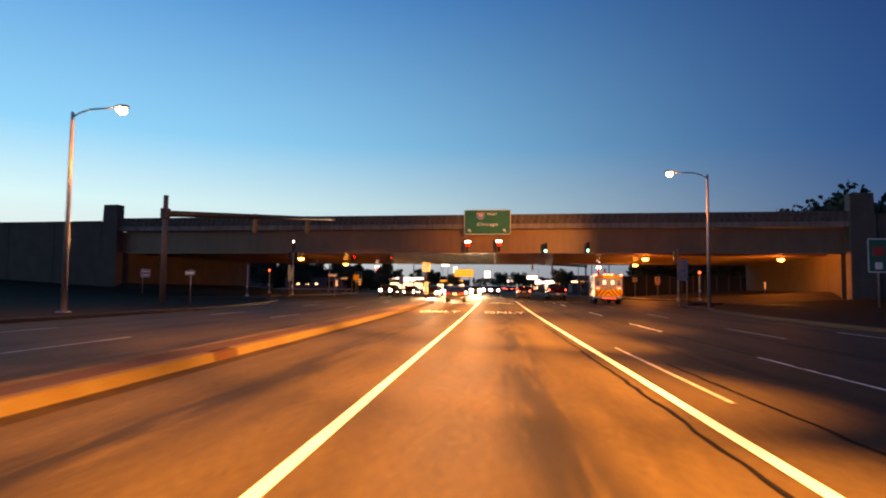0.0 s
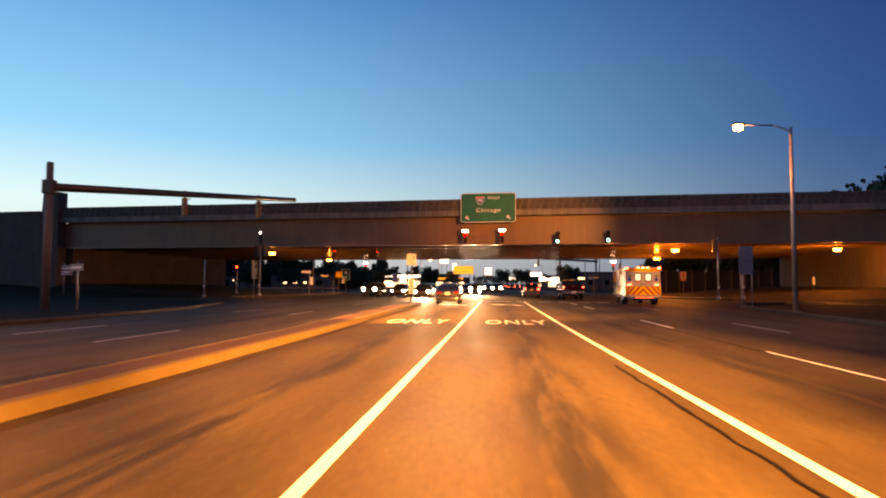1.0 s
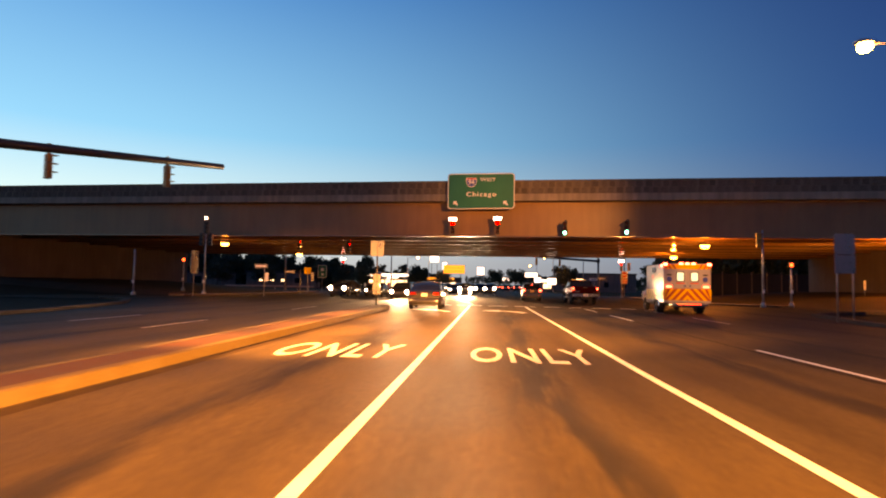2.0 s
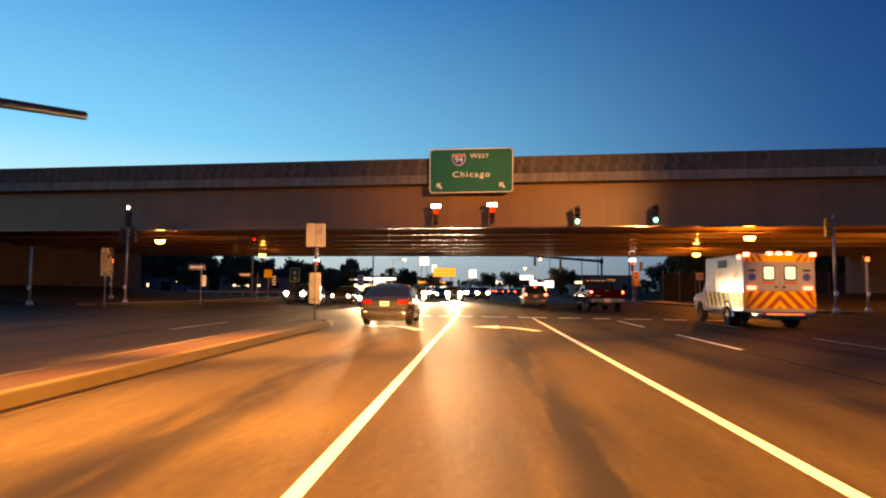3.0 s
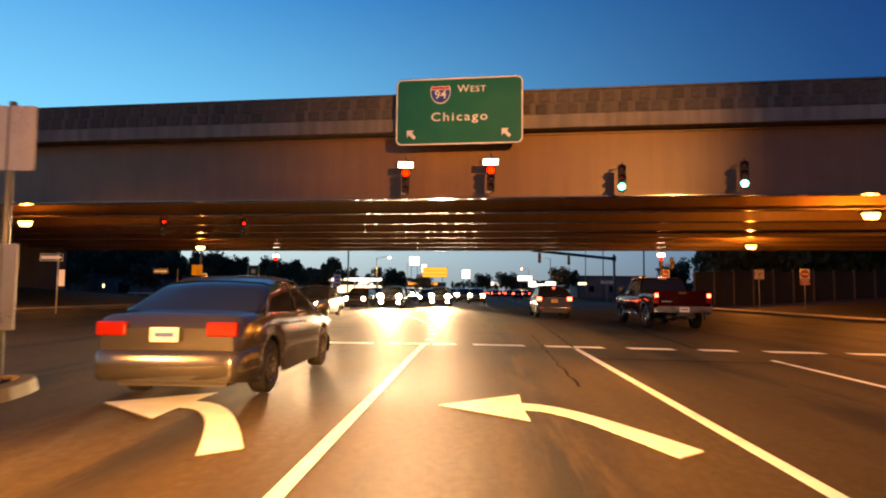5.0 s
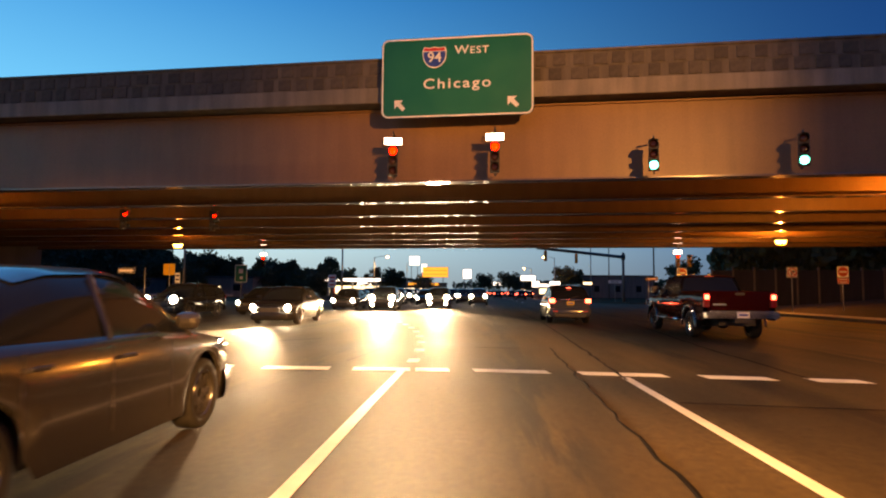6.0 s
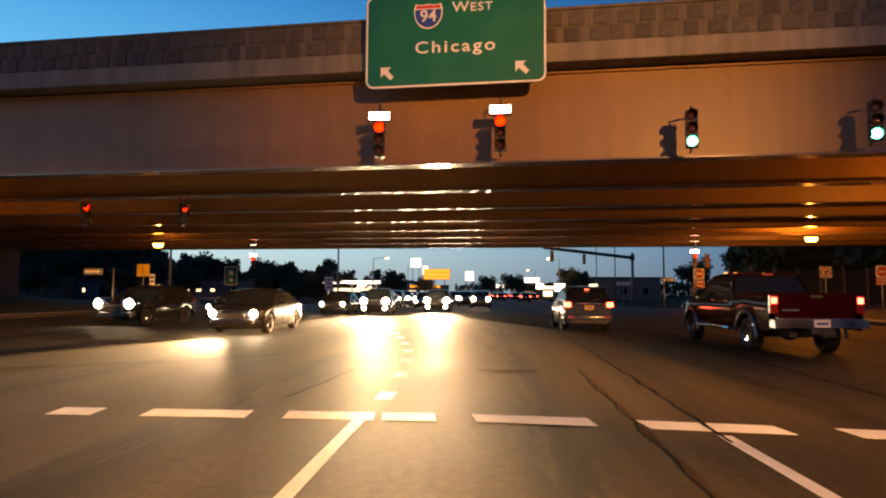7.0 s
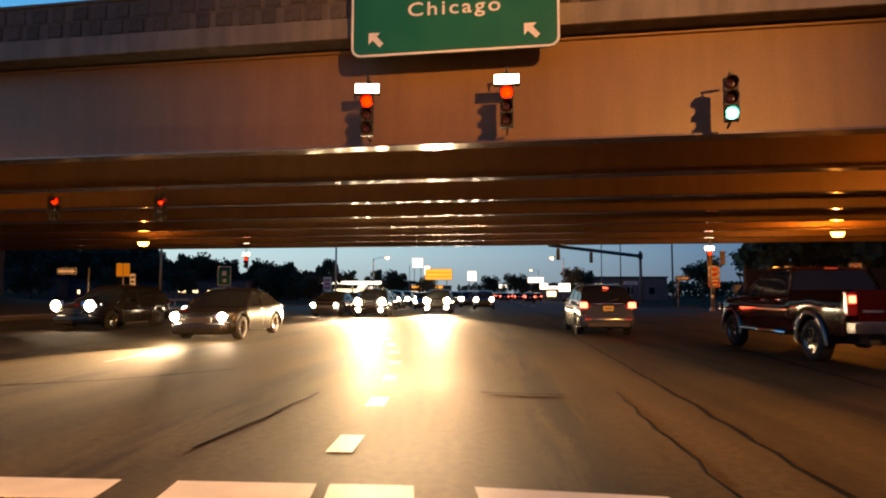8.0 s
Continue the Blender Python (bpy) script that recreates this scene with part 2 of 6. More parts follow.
    mp2.inputs["Scale"].default_value = (1.6, 0.16, 1)
    lk.new(tc.outputs["Object"], mp2.inputs["Vector"])
    dr = nd.new("ShaderNodeTexNoise")
    dr.inputs["Scale"].default_value, dr.inputs["Detail"].default_value, dr.inputs["Roughness"].default_value = 1.3, 6, 0.65
    lk.new(mp2.outputs["Vector"], dr.inputs["Vector"])
    near = nd.new("ShaderNodeMapRange")
    near.interpolation_type = 'SMOOTHSTEP'
    near.inputs["From Min"].default_value, near.inputs["From Max"].default_value = 0.6, 0.08
    lk.new(lane, near.inputs["Value"])
    drip = nd.new("ShaderNodeMapRange")
    drip.interpolation_type = 'SMOOTHSTEP'
    drip.inputs["From Min"].default_value, drip.inputs["From Max"].default_value = 0.4, 0.56
    lk.new(dr.outputs["Fac"], drip.inputs["Value"])
    oil = sums('MULTIPLY', sums('MULTIPLY', near.outputs["Result"], drip.outputs["Result"]), 0.9)
    m5 = nd.new("ShaderNodeMixRGB")
    lk.new(oil, m5.inputs["Fac"])
    lk.new(m4.outputs["Color"], m5.inputs["Color1"])
    m5.inputs["Color2"].default_value = (0.012, 0.01, 0.008, 1)
    lk.new(m5.outputs["Color"], bs.inputs["Base Color"])
    return ma


ASPHALT = asphalt_material()
TAR = mat("tar_seam", (0.005, 0.0045, 0.004), spec=0.06, rough=0.85, vary=0.3, scale=4, bump=0.1)
ROAD_WHITE = mat("road_paint_white", (0.79, 0.81, 0.74), rough=0.55, vary=0.16, scale=2.5, fine=60, bump=0.15, color2=(0.62, 0.635, 0.575))
ROAD_FADED = mat("road_paint_faded", (0.6, 0.58, 0.54), rough=0.6, vary=0.35, scale=3.0, fine=60, bump=0.15, color2=(0.38, 0.365, 0.34))
ROAD_WORN = mat("road_paint_worn", (0.45, 0.43, 0.4), rough=0.6, vary=0.5, scale=3.5, fine=60, bump=0.15, color2=(0.2, 0.19, 0.18))
GUTTER = mat("gutter_concrete", (0.05, 0.034, 0.02), rough=0.9, vary=0.4, scale=1.5, fine=30, bump=0.2, spec=0.05, color2=(0.03, 0.022, 0.014))
CURB_YELLOW = mat("curb_paint_yellow", (0.105, 0.078, 0.038), rough=0.8, vary=0.35, scale=1.5, bump=0.25, spec=0.12, color2=(0.09, 0.062, 0.026))
MEDIAN_RED = mat("median_red_concrete", (0.058, 0.022, 0.012), rough=0.85, vary=0.35, scale=1.2, bump=0.25, spec=0.15, color2=(0.045, 0.026, 0.018))
CONCRETE = mat("concrete", (0.32, 0.275, 0.22), rough=0.8, vary=0.22, scale=0.6, fine=25, bump=0.2, stain=0.3)
CONCRETE_DARK = mat("weathered_concrete", (0.2, 0.168, 0.132), rough=0.85, vary=0.25, scale=0.5, fine=25, bump=0.25, stain=0.35)
KERB_DARK = mat("dark_kerb_concrete", (0.085, 0.067, 0.05), rough=0.9, vary=0.3, scale=1.2, fine=25, bump=0.25, spec=0.1)
WALL_OLD = mat("old_dark_concrete", (0.15, 0.115, 0.085), rough=0.85, vary=0.25, scale=0.5, fine=25, bump=0.25, stain=0.14)
LINER = mat("formliner_block", (0.165, 0.139, 0.109), rough=0.9, vary=0.35, scale=6, fine=30, bump=0.5, island=0.35)
STEEL = mat("weathered_girder_paint", (0.29, 0.158, 0.078), rough=0.45, vary=0.18, scale=0.3, fine=15, bump=0.05, spec=0.5, stain=0.1)
STEEL_FLANGE = mat("girder_flange_paint", (0.2, 0.14, 0.1), rough=0.13, vary=0.2, scale=0.8, fine=12, bump=0.0, spec=1.0, rvar=0.025)
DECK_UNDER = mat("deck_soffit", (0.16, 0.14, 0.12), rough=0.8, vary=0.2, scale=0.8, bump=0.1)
GALV = mat("galvanised_steel", (0.45, 0.44, 0.42), rough=0.45, metal=0.6, vary=0.2, scale=5, fine=40, bump=0.05)
POLE_GREY = mat("dull_grey_pole", (0.16, 0.155, 0.15), rough=0.6, metal=0.2, vary=0.2, scale=5, fine=40, bump=0.05)
DARK_STEEL = mat("dark_painted_steel", (0.045, 0.05, 0.055), rough=0.45, vary=0.2, scale=5, bump=0.03)
SIGN_GREEN = mat("sign_green", (0.0, 0.15, 0.085), rough=0.4, vary=0.1, scale=1.2, fine=60, bump=0.0)
SIGN_WHITE = mat("sign_white", (0.8, 0.8, 0.78), rough=0.4, vary=0.06, scale=2, bump=0.0)
SIGN_BACK = mat("sign_back_aluminium", (0.26, 0.262, 0.27), rough=0.3, metal=0.85, vary=0.15, scale=2, bump=0.02)
SIGN_RED = mat("sign_red", (0.6, 0.05, 0.03), rough=0.4, vary=0.1, bump=0.0)
TAIL_OFF = mat("unlit_tail_lens", (0.22, 0.012, 0.01), rough=0.15, vary=0.1, bump=0.0)
SIGN_BLUE = mat("sign_blue", (0.03, 0.07, 0.36), rough=0.4, vary=0.1, bump=0.0)
SIGN_YELLOW = mat("sign_yellow", (0.85, 0.5, 0.03), rough=0.4, vary=0.1, bump=0.0)
SIGN_BLACK = mat("sign_black", (0.015, 0.015, 0.015), rough=0.4, vary=0.1, bump=0.0)
SIGNAL_BLACK = mat("signal_housing", (0.03, 0.03, 0.03), rough=0.5, vary=0.2, bump=0.02)
SIGNAL_YELLOW = mat("signal_housing_yellow", (0.32, 0.18, 0.03), rough=0.5, vary=0.2, bump=0.02)
LENS_DARK = mat("signal_lens_off", (0.05, 0.012, 0.01), rough=0.15, vary=0.2, bump=0.0)
GRASS = mat("grass_verge", (0.035, 0.028, 0.013), rough=0.95, vary=0.4, scale=0.7, fine=20, bump=0.6, spec=0.05, color2=(0.026, 0.018, 0.01))
SOIL = mat("bare_slope", (0.07, 0.05, 0.035), rough=0.95, vary=0.35, scale=0.8, fine=18, bump=0.5, spec=0.1, color2=(0.04, 0.032, 0.022))
BARK = mat("bark", (0.09, 0.065, 0.045), rough=0.9, vary=0.3, scale=6, bump=0.4)
LEAF = mat("leaves", (0.035, 0.055, 0.02), rough=0.7, vary=0.35, scale=1.2, bump=0.0, color2=(0.02, 0.034, 0.013))
RUBBER = mat("tyre_rubber", (0.02, 0.02, 0.02), spec=0.15, rough=0.8, vary=0.2, scale=8, bump=0.1)
PLASTIC = mat("black_plastic", (0.025, 0.025, 0.027), rough=0.5, vary=0.2, scale=8, bump=0.05)
CHROME = mat("chrome", (0.75, 0.75, 0.75), rough=0.12, metal=1.0, vary=0.05, bump=0.0)
ALLOY = mat("alloy_wheel", (0.2, 0.197, 0.19), rough=0.16, metal=0.9, vary=0.1, bump=0.0)
HEAD_OFF = mat("clear_headlight_lens", (0.6, 0.6, 0.6), rough=0.08, metal=0.8, vary=0.1, scale=12, bump=0.0, rvar=0.02)
GLASS_DARK = mat("tinted_car_glass", (0.012, 0.014, 0.016), rough=0.05, vary=0.05, bump=0.0, spec=0.35)
PAINT_SILVER = mat("silver_car_paint", (0.085, 0.083, 0.082), rough=0.18, rvar=0.03, metal=0.7, vary=0.06, scale=1, bump=0.0, coat=0.6)
PAINT_RED = mat("dark_red_car_paint", (0.03, 0.003, 0.0025), rvar=0.02, rough=0.1, spec=0.08, vary=0.08, scale=1, bump=0.0, coat=0.0)
PAINT_DARK = mat("charcoal_car_paint", (0.015, 0.016, 0.018), rvar=0.03, rough=0.15, spec=0.25, metal=0.0, vary=0.08, scale=1, bump=0.0, coat=0.12)
PAINT_BLUE = mat("grey_blue_car_paint", (0.055, 0.064, 0.078), rvar=0.03, rough=0.15, spec=0.3, metal=0.0, vary=0.06, scale=1, bump=0.0, coat=0.2)
PAINT_WHITE = mat("white_vehicle_paint", (0.38, 0.375, 0.365), rough=0.2, rvar=0.03, vary=0.08, scale=1, bump=0.0, coat=0.4)
STRIPE_YELLOW = mat("reflective_yellow_stripe", (0.85, 0.5, 0.02), rough=0.4, vary=0.08, bump=0.0)
STRIPE_ORANGE = mat("reflective_red_stripe", (0.4, 0.08, 0.02), rough=0.4, vary=0.08, bump=0.0)
WALL_GREY = mat("grey_siding", (0.15, 0.145, 0.14), rough=0.8, vary=0.15, scale=0.8, bump=0.1, stain=0.2)
WALL_TAN = mat("tan_render", (0.1, 0.085, 0.07), rough=0.85, vary=0.15, scale=0.8, bump=0.1, stain=0.2)
ROOF_DARK = mat("dark_roofing", (0.05, 0.05, 0.055), rough=0.85, vary=0.2, scale=1.5, bump=0.2)
FENCE_WOOD = mat("noise_wall_panel", (0.028, 0.028, 0.031), rough=0.85, vary=0.25, scale=1.2, bump=0.2, stain=0.3)
PLATE_WHITE = mat("number_plate", (0.75, 0.74, 0.7), rough=0.4, vary=0.05, bump=0.0)

SODIUM = glow("sodium_lens", (1.0, 0.45, 0.13), 60)
UNDER_LAMP = glow("underbridge_lens", (1.0, 0.5, 0.1), 16)
RED_ON = glow("red_signal_lens", (1.0, 0.01, 0.006), 20)
GREEN_ON = glow("green_signal_lens", (0.016, 1.0, 0.72), 11)
CASE_ON = glow("lit_case_sign", (1.0, 0.82, 0.7), 12)
HEAD_ON = glow("headlight_lens", (1.0, 0.86, 0.6), 500)
HEAD_FAR = glow("far_headlight_lens", (1.0, 0.88, 0.66), 60)
HEAD_SIDE = glow("side_lit_headlight_lens", (1.0, 0.9, 0.72), 3)
TAIL_ON = glow("tail_light_lens", (1.0, 0.06, 0.02), 6)
BRAKE_ON = glow("brake_light_lens", (1.0, 0.09, 0.05), 14)
AMBER_ON = glow("amber_marker_lens", (1.0, 0.45, 0.1), 3)
STROBE_ON = glow("red_beacon_lens", (1.0, 0.1, 0.06), 22)
SHOP_ON = glow("lit_shop_sign", (1.0, 0.95, 0.88), 2.6)
SHOP_YELLOW = glow("lit_yellow_sign", (1.0, 0.4, 0.05), 1.4)
WINDOW_ON = glow("lit_window", (1.0, 0.8, 0.5), 2.5)
CABIN_ON = glow("lit_cabin_window", (0.75, 0.85, 0.65), 1.0)
PEDESTRIAN_ON = glow("pedestrian_lens", (1.0, 0.1, 0.03), 7)

# ---- ground, roads, islands ----
bm = bmesh.new()
ys = [-120, -80, -40, -20, 0, 10, 20, 28, 36, 50, 80, 120, 200, 400, 2500]
loft(bm, [[(x, y, Z(y) - 0.06) for x in (-2500, -400, -120, -40, -17, 12, 40, 120, 400, 2500)] for y in ys], smooth=False)
solid("ground", bm, GRASS, "dark dry grass verge and open ground", "ground", kind="structure")


def edge(table, y):
    return float(np.interp(y, [p[0] for p in table], [p[1] for p in table]))


LEFT_EDGE = [(-120, -16.7), (32, -16.4), (44, -17.6), (54, -20.2), (60, -23.5), (64, -29), (72, -29), (75, -24.6), (80, -23.4), (104, -23.4), (110, -25), (114, -30), (122, -30), (127, -21), (140, -17), (700, -17)]
RIGHT_EDGE = [(-120, 12.4), (22, 12.5), (36, 13.2), (48, 14.4), (56, 16.5), (60, 20), (62, 26), (70, 26), (73, 20), (78, 17.6), (104, 17.0), (108, 19), (111, 25), (119, 25), (124, 17), (135, 13), (700, 12.5)]
bm = bmesh.new()
ys = [-120, -80, -40] + list(range(-30, 140, 2)) + [150, 170, 200, 250, 300, 400, 550, 700]
loft(bm, [[(edge(LEFT_EDGE, y) * (1 - k) + edge(RIGHT_EDGE, y) * k, y, Z(y)) for k in np.linspace(0, 1, 9)] for y in ys], smooth=False)
solid("road", bm, ASPHALT, "worn grey asphalt boulevard with tyre darkening and patches", "road", kind="structure")
bm = bmesh.new()
for side_x, far, pts in ((-1, -150, ((62, 58), (73, 70))), (-1, -150, ((113, 117), (124, 130))), (1, 150, ((60, 50), (71, 62))), (1, 150, ((110, 112), (120, 124)))):
    x0 = 20 * side_x
    loft(bm, [[(x0 + (far - x0) * k, pts[0][0] + (pts[0][1] - pts[0][0]) * k, -0.008), (x0 + (far - x0) * k, pts[1][0] + (pts[1][1] - pts[1][0]) * k, -0.008)] for k in (0, 0.3, 0.6, 1)], smooth=False)
solid("ramp_road", bm, ASPHALT, "asphalt slip roads joining the junction", "road", kind="structure")


def curb_line(name, pts, width, height, material, label, slope=0.0):
    """A kerb swept along a line on the ground; slope leans its first face."""
    bm = bmesh.new()
    rings = []
    for i, p in enumerate(pts):
        a, b = Vector(pts[max(0, i - 1)]), Vector(pts[min(len(pts) - 1, i + 1)])
        d = (b - a).normalized()
        nrm = Vector((-d.y, d.x))
        z = Z(p[1])
        q = Vector(p)
        prof = [(0, -0.03), (slope * 0.85, height * 0.9), (slope + 0.02, height), (width, height), (width, -0.03)]
        rings.append([((q + nrm * o).x, (q + nrm * o).y, z + h) for o, h in prof])
    loft(bm, rings, smooth=False, close=True, caps=True)
    return solid(name, bm, material, label, "kerb", kind="structure")


def side_curb(table, y0, y1, sign):
    pts = [(edge(table, y), y) for y in np.linspace(y0, y1, max(3, int((y1 - y0) / 1.5)))]
    return pts if sign < 0 else pts[::-1]


for name, table, y0, y1, sign in (("kerb_1", LEFT_EDGE, -60, 62.5, -1), ("kerb_2", LEFT_EDGE, 73.5, 111.5, -1), ("kerb_3", LEFT_EDGE, 125, 300, -1),
                                  ("kerb_4", RIGHT_EDGE, -60, 60.5, 1), ("kerb_5", RIGHT_EDGE, 72, 109, 1), ("kerb_6", RIGHT_EDGE, 121.5, 300, 1)):
    curb_line(name, side_curb(table, y0, y1, sign), 0.35, 0.14, KERB_DARK, "dark concrete roadside kerb")

# raised pavements under the bridge
for name, table, y0, y1, far, label in (("pavement_1", LEFT_EDGE, 73.5, 111.5, -46, "concrete pavement beside the abutment"), ("pavement_2", RIGHT_EDGE, 72, 109, 33, "concrete pavement beside the abutment")):
    bm = bmesh.new()
    s = -1 if far < 0 else 1
    loft(bm, [[(edge(table, y) + 0.3 * s, y, 0.13), (edge(table, y) + 2.2 * s, y, 0.14), (edge(table, y) + 2.2 * s, y, -0.1)] for y in np.linspace(y0 + 0.4, y1 - 0.4, 22)], smooth=False)
    solid(name, bm, CONCRETE, label, "pavement", kind="structure")
for name, xs, ys2, rise in (("slope_1", (-26, -53.5), (77, 113), 1.6), ("slope_2", (20.5, 40), (72, 108), 1.4), ("slope_3", (-30, -120), (52, 86), 4.6), ("slope_4", (24, 95), (52, 71), 3.4)):
    bm = bmesh.new()
    rings = []
    for i in range(13):
        k = i / 12
        row = []
        for j in range(9):
            q = j / 8
            x = xs[0] + (xs[1] - xs[0]) * k
            y = ys2[0] + (ys2[1] - ys2[0]) * q
            h = rise * max(0.0, k - 0.06) * (1.0 if rise < 2 else min(1, q * 1.6 + 0.0))
            if q in (0, 1):
                h = min(h, 0.0 if q == 0 else h)
            h += 0.12 * noise.noise(Vector((x * 0.2, y * 0.2, 3.1))) * k
            row.append((x, y, h - 0.05 if k > 0 else -0.15))
        rings.append(row)
    loft(bm, rings)
    solid(name, bm, SOIL if rise < 2 else GRASS, "bare dark earth slope up to the abutment" if rise < 2 else "dark grass embankment in front of the wing wall", "slope", kind="structure")

# ---- median ----
bm = bmesh.new()
MED_R = [(-60, -4.9), (5, -5.0), (20, -5.25), (40, -5.6), (52, -5.8)]
MED_L = [(-60, -5.75), (5, -5.9), (20, -6.25), (40, -6.75), (52, -7.05)]
med_y = list(np.linspace(-60, 0, 16)) + list(np.linspace(0.5, 20, 40)) + list(np.linspace(21, 52, 18))
right_side = [(edge(MED_R, y), y) for y in med_y]
nose = [(-6.42 + 0.68 * math.cos(a), 53.6 + 1.75 * math.sin(a)) for a in np.linspace(0.1, math.pi - 0.1, 11)]
left_side = [(edge(MED_L, y), y) for y in med_y[::-1]]
ring = right_side + nose + left_side
loft(bm, [[(edge(MED_R, y) - 0.2, y, Z(y) + 0.15), (edge(MED_L, y) + 0.15, y, Z(y) + 0.15)] for y in med_y] + [[(-6.42 + 0.4 * math.cos(a), 53.3 + 1.55 * math.sin(a), 0.15), (-6.42 - 0.4 * math.cos(a), 53.3 + 1.55 * math.sin(a), 0.15)] for a in (0.3, 0.8, 1.2, 1.5)], smooth=False)
solid("median", bm, MEDIAN_RED, "raised median surfaced in weathered red-brown concrete", "median", kind="structure")
first, second = [p for p in right_side if p[1] < 8.9], [p for p in right_side if p[1] > 9.2]
curb_line("kerb_7", first, 0.22, 0.155, CURB_YELLOW, "median kerb with its face painted yellow", slope=0.05)
curb_line("kerb_8", second + nose[:6], 0.22, 0.155, CURB_YELLOW, "median kerb with its face painted yellow", slope=0.05)
curb_line("kerb_10", [(edge(MED_R, y), y) for y in (8.4, 8.8, 9.2, 9.6)], 0.2, 0.14, MEDIAN_RED, "short red-brown drainage gap in the yellow kerb", slope=0.05)
curb_line("kerb_9", nose[5:] + left_side, 0.18, 0.155, KERB_DARK, "plain concrete kerb of the median")

bm = bmesh.new()
loft(bm, [[(edge(MED_R, y) + 0.05, y, Z(y) + 0.002), (edge(MED_R, y) + 0.3 + 0.04 * noise.noise(Vector((y * 0.7, 1.0, 0.0))), y, Z(y) + 0.002)] for y in med_y], smooth=False)
solid("gutter", bm, GUTTER, "dark brown gutter along the median kerb", "gutter", kind="structure")

# ---- painted marks ----
marks = thing("road_markings", "white painted lane lines, arrows and words on asphalt", "road marking", kind="structure")


def stripe(name, x0, x1, y0, y1, material=ROAD_WHITE, w=None, parent=marks):
    bm = bmesh.new()
    n = max(2, int((y1 - y0) / 3) + 1)
    def row(k):
        y = y0 + (y1 - y0) * k
        x = x0 + (x1 - x0) * k
        j = 0.012 * noise.noise(Vector((y * 2.3, x * 5, 0)))
        return [(x - w / 2 + j, y, Z(y) - 0.005), (x - w / 2 + j, y, Z(y) + 0.0025), (x + w / 2 + j, y, Z(y) + 0.0025), (x + w / 2 + j, y, Z(y) - 0.005)]
    loft(bm, [row(k) for k in np.linspace(0, 1, n)], smooth=False, caps=True)
    return part(name, bm, material, parent)


def slab(name, pts, material=ROAD_WHITE, parent=marks):
    bm = bmesh.new()
    prism(bm, pts, -0.005, 0.0025)
    return part(name, bm, material, parent)


stripe("solid_line", -1.78, -1.78, -8, 62.4, w=0.125)
stripe("solid_line", 1.78, 1.78, -8, 61.9, w=0.125)
for x, y0, y1 in ((4.6, -8.2, -3.6), (4.85, 6.2, 11.0), (5.0, 18.8, 23.7), (5.25, 31.1, 35.8), (5.2, 47.1, 51.8), (5.22, 55.5, 59.9)):
    stripe("lane_dash", x, x + 0.03, y0, y1, w=0.11)
for x, y0, y1 in ((7.5, 3.0, 7.4), (7.8, 16.4, 21.0), (8.2, 29.6, 34.2), (8.7, 46.3, 50.9), (8.7, 55.4, 59.6)):
    stripe("lane_dash", x, x + 0.04, y0, y1, w=0.1, material=ROAD_WORN)
stripe("lane_dash", 10.9, 10.95, 15.4, 19.8, w=0.11, material=ROAD_FADED)
for x, y0, y1 in ((-9.4, 9.0, 13.1), (-9.85, 24.0, 28.0), (-10.0, 38.0, 42.0), (-10.1, 51.2, 55.6), (-7.7, 69.9, 72.2)):
    stripe("lane_dash", x, x - 0.02, y0, y1, w=0.1, material=ROAD_WORN)
for y in (12, 26, 40):
    stripe("lane_dash", -13.5, -13.5, y, y + 4.0, w=0.1, material=ROAD_WORN)
for y in range(128, 420, 12):
    stripe("lane_dash", 5.2, 5.2, y, y + 4, w=0.12)
    stripe("lane_dash", -9.9, -9.9, y, y + 4, w=0.12)
stripe("old_line_scar", 2.4, 2.4, 5.7, 12.6, material=ROAD_WORN, w=0.07)

# stop line in short bars
for x0, x1 in ((-5.2, -4.75), (-4.15, -3.05), (-2.6, -1.68), (-1.54, -1.02), (-0.56, 0.62), (1.17, 2.44), (3.05, 4.0), (4.6, 5.3), (6.0, 7.1), (7.7, 8.6), (9.3, 10.4)):
    def ymid(x):
        return 62.55 - 0.13 * max(0.0, x + 0.3)
    slab("stop_bar", [(x0, ymid(x0) - 0.2), (x1 + 0.05, ymid(x1) - 0.2), (x1, ymid(x1) + 0.2), (x0 - 0.05, ymid(x0) + 0.2)])
# dotted guide line of the turn
for i in range(11):
    y = 63.9 + 2.1 * i
    x = -1.72 - 0.0085 * (y - 63) ** 2
    d = -0.017 * (y - 63)
    slab("guide_dot", [(x - 0.11, y - 0.3), (x + 0.11, y - 0.3), (x + 0.11 + d * 0.6, y + 0.3), (x - 0.11 + d * 0.6, y + 0.3)])
# left-turn arrows
for ox, oy in ((0, 0), (-3.75, -0.25)):
    pts_top, pts_bot = [], []
    for k in np.linspace(0, 1, 8):
        x = 1.2 - 1.2 * k
        y = 52.55 + 1.95 * math.sin(k * math.pi / 2)
        w = 0.12 + 0.07 * k
        pts_top.append((x + ox + 0.14 * (1 - k), y + w + oy))
        pts_bot.append((x + ox - 0.14 * (1 - k), y - w + oy))
    head = [(0.02 + ox, 53.72 + oy), (-0.95 + ox, 54.5 + oy), (0.02 + ox, 55.3 + oy)]
    slab("turn_arrow", pts_bot + head + pts_top[::-1])
for cx, cy in ((0.2, 33.5), (-3.5, 33.7)):
    lettering("road_word", "ONLY", 3.4, ROAD_FADED, marks, (cx, cy, 0.004), (0, 0, 0), stretch=(0.235, 1.0), depth=0.004, label="ONLY in tall white road lettering", spacing=1.12)

# tar seams
seams = thing("tar_seams", "black tar-sealed cracks and joints in the asphalt", "road joint", kind="structure")


